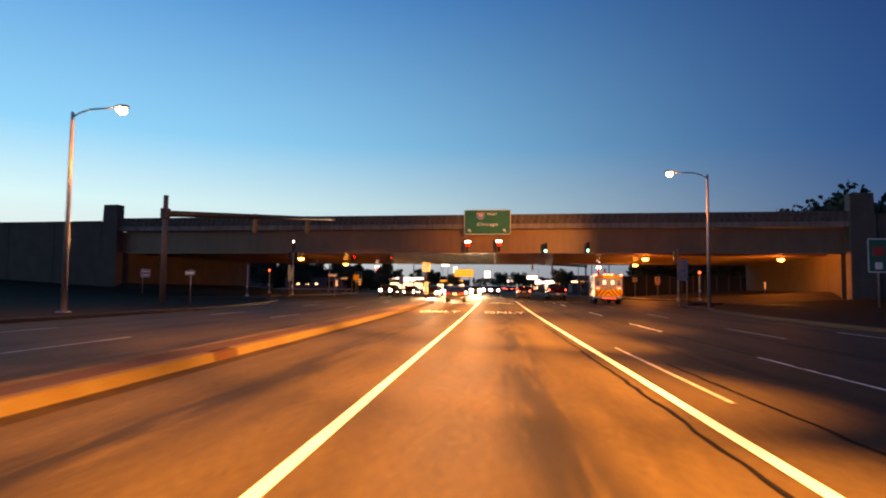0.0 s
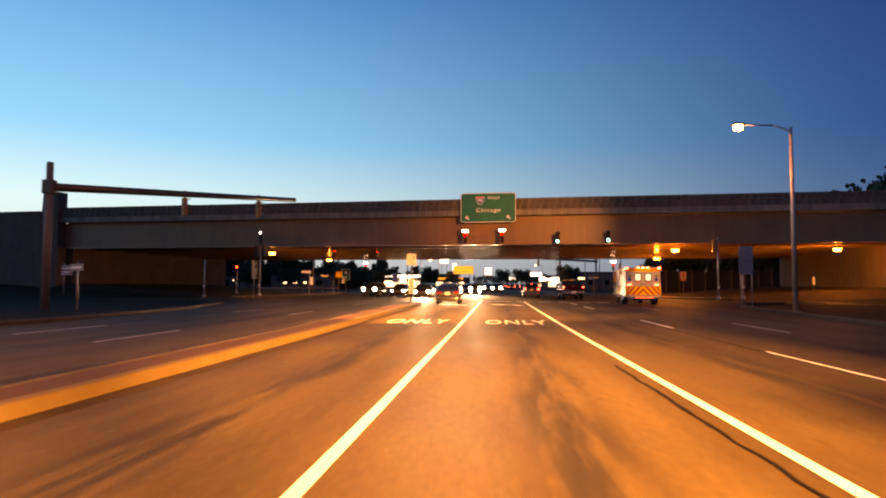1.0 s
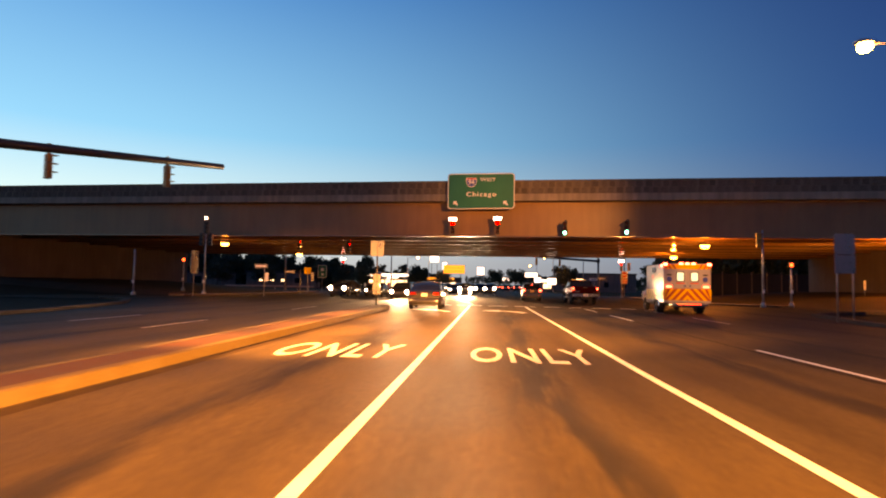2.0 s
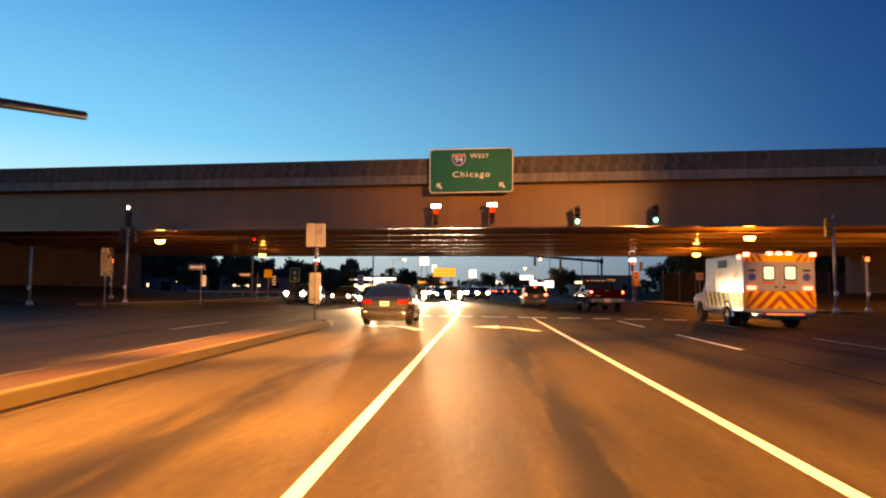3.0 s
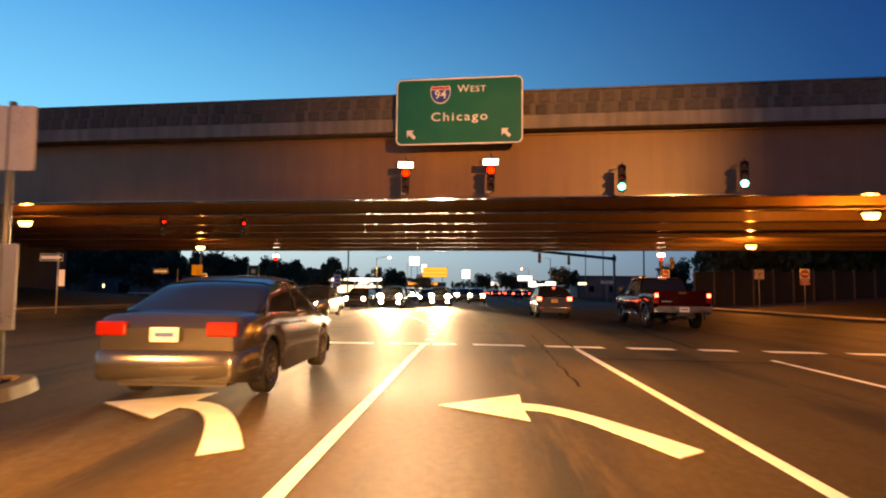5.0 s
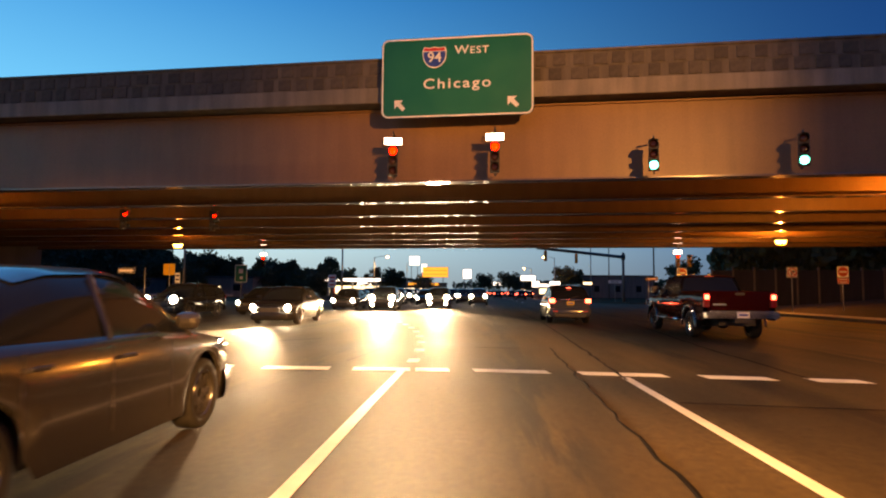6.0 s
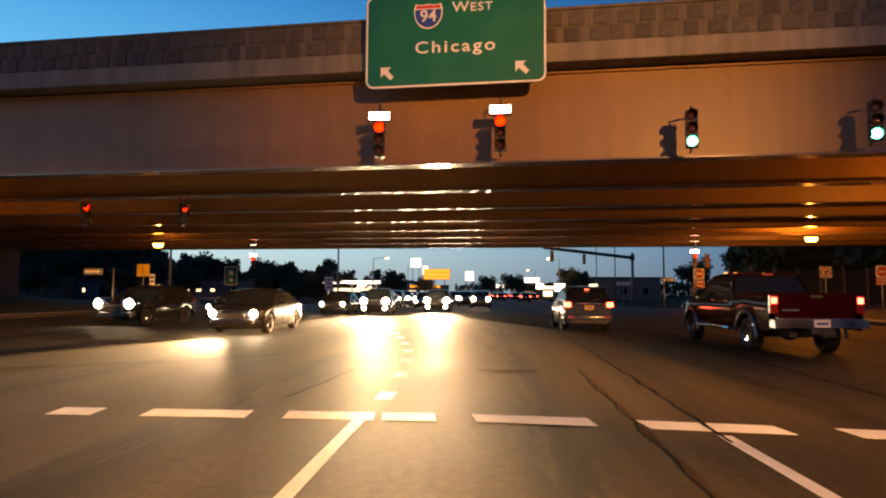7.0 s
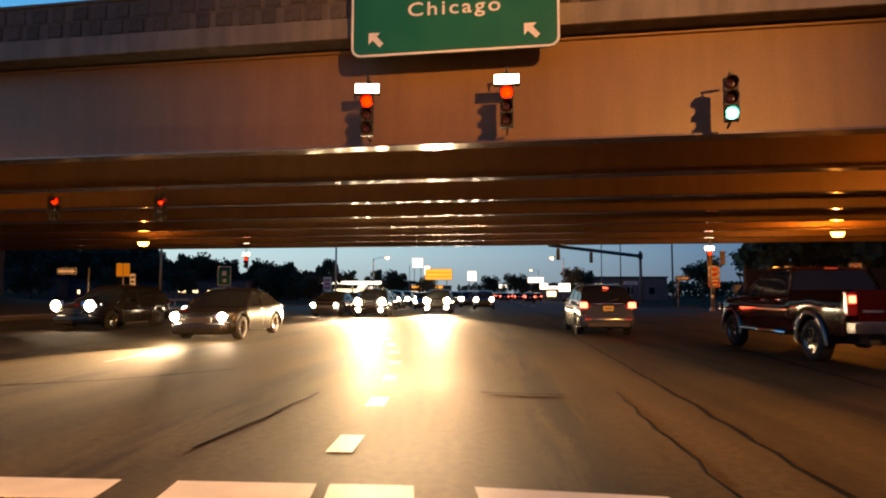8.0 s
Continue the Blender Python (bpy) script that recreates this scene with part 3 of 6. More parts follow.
def seam(pts, w):
    rng = random.Random(int(pts[0][0] * 100) + int(pts[0][1]))
    fine = []
    for a, b in zip(pts, pts[1:]):
        n = max(2, int(math.dist(a, b) / 0.35))
        for i in range(n):
            k = i / n
            fine.append((a[0] + (b[0] - a[0]) * k + rng.uniform(-.03, .03), a[1] + (b[1] - a[1]) * k))
    fine.append(pts[-1])
    bm = bmesh.new()
    rings = []
    for i, p in enumerate(fine):
        a, b = Vector(fine[max(0, i - 1)]), Vector(fine[min(len(fine) - 1, i + 1)])
        d = (b - a).normalized()
        n2 = Vector((-d.y, d.x)) * w * rng.uniform(0.35, 0.7)
        z = Z(p[1])
        rings.append([(p[0] - n2.x, p[1] - n2.y, z + 0.004), (p[0], p[1], z + 0.009), (p[0] + n2.x, p[1] + n2.y, z + 0.004)])
    loft(bm, rings)
    return part("seam", bm, TAR, seams)


seam([(0.9, 56.0), (0.95, 59.0), (1.0, 61.0), (1.07, 62.8), (1.12, 65.0), (1.2, 66.9)], 0.035)
seam([(1.9, 59.7), (3.6, 59.5), (5.6, 59.2)], 0.025)
seam([(1.72, 61.6), (1.9, 66), (2.1, 72), (2.3, 79), (2.25, 90)], 0.05)
seam([(-2.95, 63.6), (-2.85, 64.6), (-2.7, 66.6)], 0.05)
seam([(4.6, 62), (4.95, 67.5), (5.5, 73), (6.0, 78.5)], 0.06)
seam([(-0.6, 66.75), (0.5, 66.6)], 0.014)
seam([(-9.5, 65.6), (-6, 67.6), (-4.8, 69)], 0.07)
seam([(1.5, -3), (1.52, 8), (1.48, 21)], 0.05)
seam([(2.75, 3.2), (2.74, 6), (2.7, 9.5)], 0.05)
seam([(5.1, 47), (5.0, 30), (4.9, 10), (4.9, -8)], 0.05)

# ---- the overpass ----
BRIDGE_TURN = -5.3
BR = pose(0.02, 75.92, -0.043, 0, 0, BRIDGE_TURN) @ Matrix.Scale(1.033, 4)
U0, U1 = -51.4, 38.6
bridge = thing("overpass_bridge", "wide steel-girder motorway overpass with patterned concrete parapet", "bridge", BR)
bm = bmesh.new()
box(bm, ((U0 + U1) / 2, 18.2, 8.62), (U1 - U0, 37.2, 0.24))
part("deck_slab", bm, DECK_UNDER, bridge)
for v in (-0.45, 36.9):
    s = 1 if v < 10 else -1
    bm = bmesh.new()
    prof = [(v - 0.05 * s, 8.46), (v - 0.05 * s, 9.02), (v + 0.02 * s, 9.06), (v + 0.02 * s, 10.12), (v - 0.04 * s, 10.14), (v - 0.04 * s, 10.22), (v + 0.42 * s, 10.22), (v + 0.42 * s, 8.46)]
    loft(bm, [[(u, a, b) for a, b in prof] for u in (U0 - 0.2, U1 + 0.2)], smooth=False, close=True, caps=True)
    part("parapet", bm, CONCRETE_DARK, bridge)
    bm = bmesh.new()
    box(bm, ((U0 + U1) / 2, v - 0.075 * s, 8.76), (U1 - U0 + 0.2, 0.05, 0.58), bevel=0.01)
    part("parapet_band", bm, CONCRETE, bridge, "smooth pale concrete band along the deck edge")
GIRDERS = [0.35 + 5.13 * i for i in range(8)]
bm = bmesh.new()
a = [(-0.012, 0.05), (-0.012, 2.86), (-0.14, 2.86), (-0.14, 2.92), (0.3, 2.92), (0.3, 2.86), (0.012, 2.86), (0.012, 0.05)]
loft(bm, [[(u, p, q + 5.5) for p, q in a] for u in (U0, U1)], smooth=False, close=True, caps=True)
girder_mesh = mesh_of("girder", bm, STEEL)
bm = bmesh.new()
box(bm, ((U0 + U1) / 2, 0, 5.52), (U1 - U0, 0.62, 0.055))
flange_mesh = mesh_of("bottom_flange", bm, STEEL_FLANGE)
for i, v in enumerate(GIRDERS):
    g = shared("girder", girder_mesh, bridge, (0, v, 0))
    shared("bottom_flange", flange_mesh, g, (0, 0, 0))
# end towers, abutments, wing walls
for u, name in ((U0 - 1.35, "end_tower"), (U1 + 1.35, "end_tower")):
    bm = bmesh.new()
    prof = [(u - 1.55, -1.0), (u + 1.4, -1.0), (u + 1.35, 12.05), (u - 0.75, 12.05)] if u < 0 else [(u - 1.4, -1.0), (u + 1.55, -1.0), (u + 1.0, 12.15), (u - 1.35, 12.15)]
    prism(bm, prof, -0.9, 0.5, 'y')
    bmesh.ops.bevel(bm, geom=list(bm.edges), offset=0.05, segments=1, affect='EDGES')
    part(name, bm, WALL_OLD, bridge, "tall plain concrete end tower")
for u, s in ((U0 - 0.55, -1), (U1 + 0.55, 1)):
    bm = bmesh.new()
    box(bm, (u, 19.3, 3.9), (1.0, 35.2, 9.0), bevel=0.03)
    part("abutment", bm, WALL_OLD, bridge, "plain concrete abutment wall lit by a lamp")
for u0, u1 in ((U0 - 2.9, U0 - 90), (U1 + 2.9, U1 + 80)):
    bm = bmesh.new()
    n = 10
    rings = []
    for i in range(n + 1):
        u = u0 + (u1 - u0) * i / n
        top = 9.9 - 0.004 * abs(u - u0)
        rings.append([(u, -0.3, -1), (u, -0.3, top - 0.25), (u, -0.4, top - 0.25), (u, -0.4, top), (u, 0.4, top), (u, 0.4, -1)])
    loft(bm, rings, smooth=False, close=True, caps=True)
    part("wing_wall", bm, WALL_OLD, bridge, "long plain concrete retaining wall with a coping")
    for i in range(1, 12):
        u = u0 + (u1 - u0) * i / 12
        bm = bmesh.new()
        box(bm, (u, -0.306, 4.2), (0.05, 0.012, 10.4))
        part("wall_joint", bm, TAR, bridge)

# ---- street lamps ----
def street_lamp(at, head_dx, height, label, lit=True, share=1.0, fill_beams=()):
    """A tall tapered pole with one arm and a cobra head; head_dx: reach of the arm along x; last argument: added fill
    spots.
    """
    t = thing("street_lamp", label, "street lamp", pose(*at), group="street lamps along the boulevard")
    s = 1 if head_dx > 0 else -1
    bm = bmesh.new()
    tube(bm, (0, 0, 0), (0, 0, height), 0.13, 0.075, n=14)
    part("pole", bm, GALV, t)
    bm = bmesh.new()
    box(bm, (0, 0, 0.03), (0.5, 0.5, 0.06), bevel=0.012)
    for dx in (-.18, .18):
        for dy in (-.18, .18):
            tube(bm, (dx, dy, 0.06), (dx, dy, 0.12), 0.02, n=6)
    part("base_plate", bm, GALV, t)
    bm = bmesh.new()
    pts = [(0, height - 0.25), (0.35 * s, height - 0.05), (0.9 * s, height + 0.12), (abs(head_dx) * s - 0.3 * s, height + 0.18)]
    for (xa, za), (xb, zb) in zip(pts, pts[1:]):
        tube(bm, (xa, 0, za), (xb, 0, zb), 0.045, 0.04, n=8)
    part("arm", bm, GALV, t)
    bm = bmesh.new()
    x0 = head_dx - 0.35 * s
    rings = []
    for k, w, h in ((0, .05, .05), (.15, .12, .09), (.4, .19, .14), (.65, .17, .11), (.78, .05, .04)):
        x = x0 + k * s
        rings.append([(x, w * math.cos(q), height + 0.2 + h * max(-0.35, math.sin(q))) for q in np.linspace(0, 2 * math.pi, 14, endpoint=False)])
    loft(bm, rings, close=True, caps=True)
    part("lamp_head", bm, GALV, t)
    bm = bmesh.new()
    lathe(bm, [(0.001, -0.3), (0.1, -0.285), (0.19, -0.22), (0.235, -0.12), (0.22, 0.0)], 'z', 18, (x0 + 0.42 * s, 0, height + 0.15))
    part("lens", bm, SODIUM if lit else GLASS_DARK, t, "glowing orange sodium lens")
    spot("street_lamp_light", (x0 + 0.42 * s, 0, height - 0.3), (x0 + 0.42 * s, 1.0, height - 6.3), STREET_W * share, (1.0, 0.37, 0.07), 179, 0.06, 0.14, t)
    # added narrow fill spots; on the lanes they stand in for moving headlights
    for tx, ty, tz, w, cone in fill_beams:
        spot("street_lamp_fill_beam", (x0 + 0.42 * s, 0, height - 0.4), Vector((tx, ty, tz)) - Vector(at), FILL_BEAM_W * w, (1.0, 0.475, 0.135), cone, 1.0, 0.12, t)
    return t


VERGE_LAMP = "tall galvanised street lamp glowing orange on the grass verge"
# fill spots here are aimed at bridge, lanes, guide sign and ambulance rear
street_lamp((14.7, 43.3, 0.0), -2.55, 9.6, VERGE_LAMP, share=0.05, fill_beams=[(1.5, 76, 7.0, 14, 38), (-2, 72, 0, 62, 18), (-2, 60, 0, 26, 18), (-1.3, 75, 9.5, 4, 11), (10.3, 55.3, 1.5, 3.4, 15)])
street_lamp((-20.9, 26.3, 0.0), 2.45, 9.75, VERGE_LAMP, share=0.09, fill_beams=[(-1.2, 51.5, 0, 105, 17), (-2.0, 36, 0, 112, 22), (-3.8, 48, 0, 210, 13), (-2.4, 41.5, 0, 170, 18)])
# two unseen lamps continuing the rows, added to light the near road
street_lamp((14.5, -4.0, 0.15), -2.55, 9.6, VERGE_LAMP, share=0.012, fill_beams=[(-2.0, 36, 0, 230, 22), (-2.4, 27, 0, 200, 18), (-3.2, 15.5, 0, 75, 20), (-1.3, 18.5, 0, 235, 17), (-1.5, 9, 0, 115, 22), (-1.1, 3, 0, 70, 23)])
street_lamp((-19.9, -20.0, 0.2), 2.6, 9.3, VERGE_LAMP, share=0.12)

# ---- lamps under the bridge ----
def under_lamp(at, share=1.0):
    t = thing("underbridge_light", "glowing amber floodlight hung below the girders", "light", pose(*at), group="amber lights under the bridge")
    bm = bmesh.new()
    box(bm, (0, 0, 0.12), (1.0, 0.36, 0.12), bevel=0.02)
    box(bm, (0, 0, 0.2), (0.1, 0.1, 0.1))
    part("housing", bm, DARK_STEEL, t)
    bm = bmesh.new()
    rings = []
    for k, w, h in ((-0.38, 0.1, 0.16), (-0.3, 0.16, 0.3), (0.3, 0.16, 0.3), (0.38, 0.1, 0.16)):
        rings.append([(k, w * math.cos(q), 0.06 - h * math.sin(q)) for q in np.linspace(0, math.pi, 9)])
    loft(bm, rings, caps=True)
    part("lens", bm, UNDER_LAMP, t)
    bm = bmesh.new()
    tube(bm, (0, 0, 0.24), (0, 0, 5.52 - at[2] + 0.0), 0.03, n=8)
    part("hanger", bm, DARK_STEEL, t)
    bulb("underbridge_glow", (0, 0, -0.35), UNDER_W * share, (1.0, 0.36, 0.06), 0.1, t)
    return t


for u_at in ((18.6, 78.2, 5.2), (21.9, 98.9, 5.2), (-27.5, 82.9, 5.15), (-26.2, 103.7, 5.15), (34.5, 77.0, 5.2)):
    under_lamp(u_at, 0.2 if u_at[0] < 0 else 1.0)

# ---- traffic signals ----
def signal_head(m, lit, case=False, label="", housing=None, top_hang=0.5):
    """Three lenses facing -y, red on top; the head's middle is the origin."""
    t = thing("traffic_signal", label, "traffic light", m, group="traffic signals at the junction")
    housing = housing or SIGNAL_BLACK
    bm = bmesh.new()
    for k in (1, 0, -1):
        box(bm, (0, 0.1, 0.385 * k), (0.36, 0.2, 0.375), bevel=0.025)
    part("housing", bm, housing, t)
    for k, name in ((1, 'red'), (0, 'yellow'), (-1, 'green')):
        bm = bmesh.new()
        lathe(bm, [(0.15, 0.0), (0.14, -0.025), (0.08, -0.045), (0.001, -0.05)], 'y', 18, (0, 0.0, 0.385 * k))
        part("lens", bm, {'red': RED_ON, 'green': GREEN_ON}[name] if lit == name else LENS_DARK, t, f"glowing {name} lens" if lit == name else "")
        bm = bmesh.new()
        n = 12
        rings = []
        for r in (0.165, 0.158):
            rings.append([[(r * math.cos(q), y, 0.385 * k + r * math.sin(q)) for q in np.linspace(-0.5, math.pi + 0.5, n)] for y in (0.0, -0.24)])
        loft(bm, [rings[0][0], rings[0][1], rings[1][1], rings[1][0]])
        part("visor", bm, housing, t)
    if case:
        bm = bmesh.new()
        box(bm, (0, 0.1, 0.76), (0.7, 0.2, 0.3), bevel=0.02)
        part("case_sign", bm, housing, t)
        bm = bmesh.new()
        box(bm, (0, -0.004, 0.76), (0.66, 0.012, 0.26), bevel=0.004)
        part("case_face", bm, CASE_ON, t, "overexposed glowing white sign face")
    bm = bmesh.new()
    z0 = 0.95 if case else 0.57
    tube(bm, (0, 0.1, z0), (0, 0.1, z0 + top_hang), 0.03, n=8)
    part("hanger", bm, DARK_STEEL, t)
    if top_hang < 0.25:
        for z in (z0 + top_hang, -0.5):
            bm = bmesh.new()
            box(bm, (0, 0.55, z), (0.06, 0.95, 0.06), bevel=0.008)
            part("bracket", bm, DARK_STEEL, t)
    if lit is None or case:
        bm = bmesh.new()
        tube(bm, (0, 0.1, -0.57), (0, 0.1, -0.68), 0.03, 0.015, n=8)
        part("bottom_cap", bm, DARK_STEEL, t)
    return t


signal_head(pose(-3.77, 75.35, 6.30, 0, 0, 4), 'red', True, "hanging left-turn signal showing red below a lit white case sign", top_hang=0.2)
signal_head(pose(0.12, 74.95, 6.35, 0, 0, -3), 'red', True, "hanging left-turn signal showing red below a lit white case sign", top_hang=0.2)
signal_head(pose(5.8, 74.37, 6.28, 0, 0, -15), 'green', False, "traffic signal showing green on a bracket in front of the girder", top_hang=0.12)
signal_head(pose(10.84, 73.96, 6.35, 0, 0, -22), 'green', False, "traffic signal showing green on a bracket in front of the girder", top_hang=0.12)
# ---- the big guide sign ----
gs = thing("guide_sign", "large green motorway guide sign with white border hung on the parapet", "road sign", pose(-1.345, 75.12, 9.51, 0, 0, BRIDGE_TURN) @ Matrix.Scale(1.033, 4))
SW, SH = 5.66, 3.02


def round_rect(w, h, r, n=6):
    pts = []
    for cx, cy, a0 in ((w / 2 - r, h / 2 - r, 0), (-w / 2 + r, h / 2 - r, 90), (-w / 2 + r, -h / 2 + r, 180), (w / 2 - r, -h / 2 + r, 270)):
        for i in range(n + 1):
            a = radians(a0 + 90 * i / n)
            pts.append((cx + r * math.cos(a), cy + r * math.sin(a)))
    return pts


def ring_plate(bm, w, h, r, t, y0, y1):
    outer, inner = round_rect(w, h, r), round_rect(w - 2 * t, h - 2 * t, max(0.01, r - t))
    loft(bm, [[(p[0], y0, p[1]) for p in outer], [(p[0], y1, p[1]) for p in outer], [(p[0], y1, p[1]) for p in inner], [(p[0], y0, p[1]) for p in inner], [(p[0], y0, p[1]) for p in outer]], smooth=False, close=True)


bm = bmesh.new()
prism(bm, round_rect(SW, SH, 0.28), 0.0, 0.05, 'y')
part("panel", bm, SIGN_GREEN, gs)
bm = bmesh.new()
ring_plate(bm, SW - 0.02, SH - 0.02, 0.27, 0.065, 0.0, -0.006)
part("border", bm, SIGN_WHITE, gs)
lettering("destination_word", "Chicago", 0.54, SIGN_WHITE, gs, (0.02, -0.004, -0.27), label="Chicago in white letters", spacing=1.22, stretch=(1.2, 1.0))
lettering("direction_word", "W", 0.46, SIGN_WHITE, gs, (0.2, -0.004, 0.98), label="W in white", stretch=(1.1, 1.0))
lettering("direction_word", "EST", 0.38, SIGN_WHITE, gs, (0.85, -0.004, 0.955), label="EST in white", spacing=1.14, stretch=(1.1, 1.0))
bm = bmesh.new()
outline = [(-0.82 + 0.40, 1.16), (-0.82 + 0.46, 0.98)] + [(p[0] * 1.0, p[1]) for p in [(-0.82 + 0.45 * math.cos(a), 0.86 - 0.52 * math.sin(a)) for a in np.linspace(0.05, math.pi - 0.05, 18)]] + [(-0.82 - 0.46, 0.98), (-0.82 - 0.40, 1.16), (-0.82 - 0.2, 1.12), (-0.82, 1.16), (-0.82 + 0.2, 1.12)]
prism(bm, outline, -0.001, -0.006, 'y')
shield = part("route_shield", bm, SIGN_WHITE, gs, "red, white and blue route shield")
bm = bmesh.new()
inner = [(-0.82 + 0.415, 0.97)] + [(-0.82 + 0.415 * math.cos(a), 0.86 - 0.47 * math.sin(a)) for a in np.linspace(0.05, math.pi - 0.05, 18)] + [(-0.82 - 0.415, 0.97)]
prism(bm, inner, -0.004, -0.009, 'y')
part("shield_field", bm, SIGN_BLUE, shield)
bm = bmesh.new()
prism(bm, [(-0.82 - 0.40, 1.0), (-0.82 + 0.40, 1.0), (-0.82 + 0.37, 1.125), (-0.82 + 0.19, 1.09), (-0.82, 1.125), (-0.82 - 0.19, 1.09), (-0.82 - 0.37, 1.125)], -0.004, -0.009, 'y')
part("shield_band", bm, SIGN_RED, shield)
lettering("route_number", "94", 0.54, SIGN_WHITE, gs, (-0.82, -0.012, 0.74), label="94 in white figures")
for ax in (-2.12, 2.1):
    bm = bmesh.new()
    base = [(-0.2, 0.2), (0.12, 0.2), (0.02, 0.1), (0.2, -0.1), (0.1, -0.2), (-0.1, 0.0), (-0.2, -0.12)]
    prism(bm, [(ax + p[0] * 1.05, -1.04 + p[1] * 1.05) for p in base], -0.001, -0.006, 'y')
    part("lane_arrow", bm, SIGN_WHITE, gs, "white arrow pointing up and left")
for x in (-2.3, -0.8, 0.8, 2.3):
    bm = bmesh.new()
    box(bm, (x, 0.12, 0.0), (0.1, 0.12, 2.8))
    box(bm, (x, 0.3, 0.55), (0.08, 0.34, 0.08))
    part("mounting_bracket", bm, GALV, gs)


# ---- signs on posts ----
def post_sign(name, label, at, panels, post_h, rot=0.0, post_x=0.0, post_r=0.035, category="road sign", group="", post_material=GALV):
    """panels: (x, z, width, height, face material, border material or None, marks material or None, kind of marks)."""
    t = thing(name, label, category, pose(*at, 0, 0, rot), group=group)
    bm = bmesh.new()
    tube(bm, (post_x, 0.06, -0.05), (post_x, 0.06, post_h), post_r, n=8)
    part("post", bm, post_material, t)
    x0, z0, w0, h0 = panels[0][:4]
    for k, (x, z, w, h, face, border, ink, kind) in enumerate(panels):
        proud = 0.02 if k and abs(x - x0) < w0 / 2 and abs(z - z0) < h0 / 2 else 0.0
        bm = bmesh.new()
        prism(bm, [(p[0] + x, p[1] + z) for p in round_rect(w, h, min(w, h) * 0.08, 3)], -0.01 - proud, 0.012 - proud, 'y')
        pn = part("panel", bm, face, t)
        if border is not None:
            bm = bmesh.new()
            ring_plate(bm, w - 0.03, h - 0.03, min(w, h) * 0.07, min(w, h) * 0.05, -0.01, -0.016)
            bmesh.ops.translate(bm, verts=bm.verts, vec=(x, 0, z))
            part("border", bm, border, pn)
        if kind == "bars":
            n = 2 if h < w else 3
            for i in range(n):
                bm = bmesh.new()
                box(bm, (x, -0.014, z + h * (0.5 - (i + 0.75) / (n + 0.5))), (w * (0.72 - 0.1 * (i % 2)), 0.008, h * 0.13))
                part("legend_bar", bm, ink, pn)
        elif kind in ("arrow_r", "arrow_l"):
            s = 1 if kind == "arrow_r" else -1
            bm = bmesh.new()
            pts = [(-0.44, -0.22), (0.22, -0.22), (0.22, -0.36), (0.45, 0.0), (0.22, 0.36), (0.22, 0.22), (-0.44, 0.22)]
            prism(bm, [(x + s * p[0] * w, z + p[1] * h) for p in pts], -0.012, -0.018, 'y')
            part("arrow", bm, ink, pn)
        elif kind == "disc":
            bm = bmesh.new()
            lathe(bm, [(min(w, h) * 0.36, -0.012), (min(w, h) * 0.36, -0.018)], 'y', 16, (x, 0, z))
            part("symbol", bm, ink, pn)
        elif kind == "ban":
            r = min(w, h) * 0.4
            bm = bmesh.new()
            prism(bm, [(x + p[0] * r, z + p[1] * r) for p in ((-0.25, -0.7), (0.0, -0.7), (0.0, 0.05), (0.3, 0.05), (0.3, -0.15), (0.68, 0.2), (0.3, 0.55), (0.3, 0.32), (-0.25, 0.32))], -0.012, -0.015, 'y')
            part("arrow", bm, SIGN_BLACK, pn)
            bm = bmesh.new()
            lathe(bm, [(r, -0.012), (r, -0.018), (r * 0.82, -0.018), (r * 0.82, -0.012)], 'y', 22, (x, 0, z), caps=False)
            box(bm, (x, -0.017, z), (r * 1.75, 0.004, r * 0.16), pose(0, 0, 0, 0, 45, 0).to_3x3())
            part("prohibition_ring", bm, ink, pn)
        elif kind == "entry":
            bm = bmesh.new()
            lathe(bm, [(min(w, h) * 0.43, -0.012), (min(w, h) * 0.43, -0.018)], 'y', 20, (x, 0, z))
            part("symbol", bm, ink, pn)
            bm = bmesh.new()
            box(bm, (x, -0.021, z), (min(w, h) * 0.62, 0.004, min(w, h) * 0.13))
            part("white_bar", bm, SIGN_WHITE, pn)
    return t


# the two-panel sign on the nose of the median, seen from behind, with a marker below
post_sign("median_sign", "bare sign backs and marker board on a median post", (-6.68, 55.1, 0.14),
          [(-0.185, 3.1, 0.345, 0.86, SIGN_BACK, None, None, ""), (0.185, 3.1, 0.345, 0.86, SIGN_BACK, None, None, ""), (-0.11, 1.15, 0.19, 1.12, SIGN_BACK, None, None, ""), (0.11, 1.15, 0.19, 1.12, SIGN_BACK, None, None, "")], 3.6, 4, post_r=0.045, post_material=DARK_STEEL)
post_sign("turned_sign", "tall narrow sign turned almost edge-on beside the slip road", (-25.4, 72.3, 0.0), [(0, 2.9, 0.95, 1.9, SIGN_BACK, None, None, "")], 3.95, 77)
# double sign back on the verge
post_sign("route_assembly", "two stacked bare aluminium sign backs on the verge", (14.75, 49.6, 0.0), [(0, 3.38, 0.84, 0.9, SIGN_BACK, None, None, ""), (0, 2.5, 0.84, 0.8, SIGN_BACK, None, None, "")], 3.85, -2, post_x=-0.3)
bm = bmesh.new()
tube(bm, (15.1, 49.65, -0.05), (15.1, 49.65, 3.85), 0.035, n=8)
solid("sign_post", bm, GALV, "second galvanised post behind the stacked sign backs", "post")
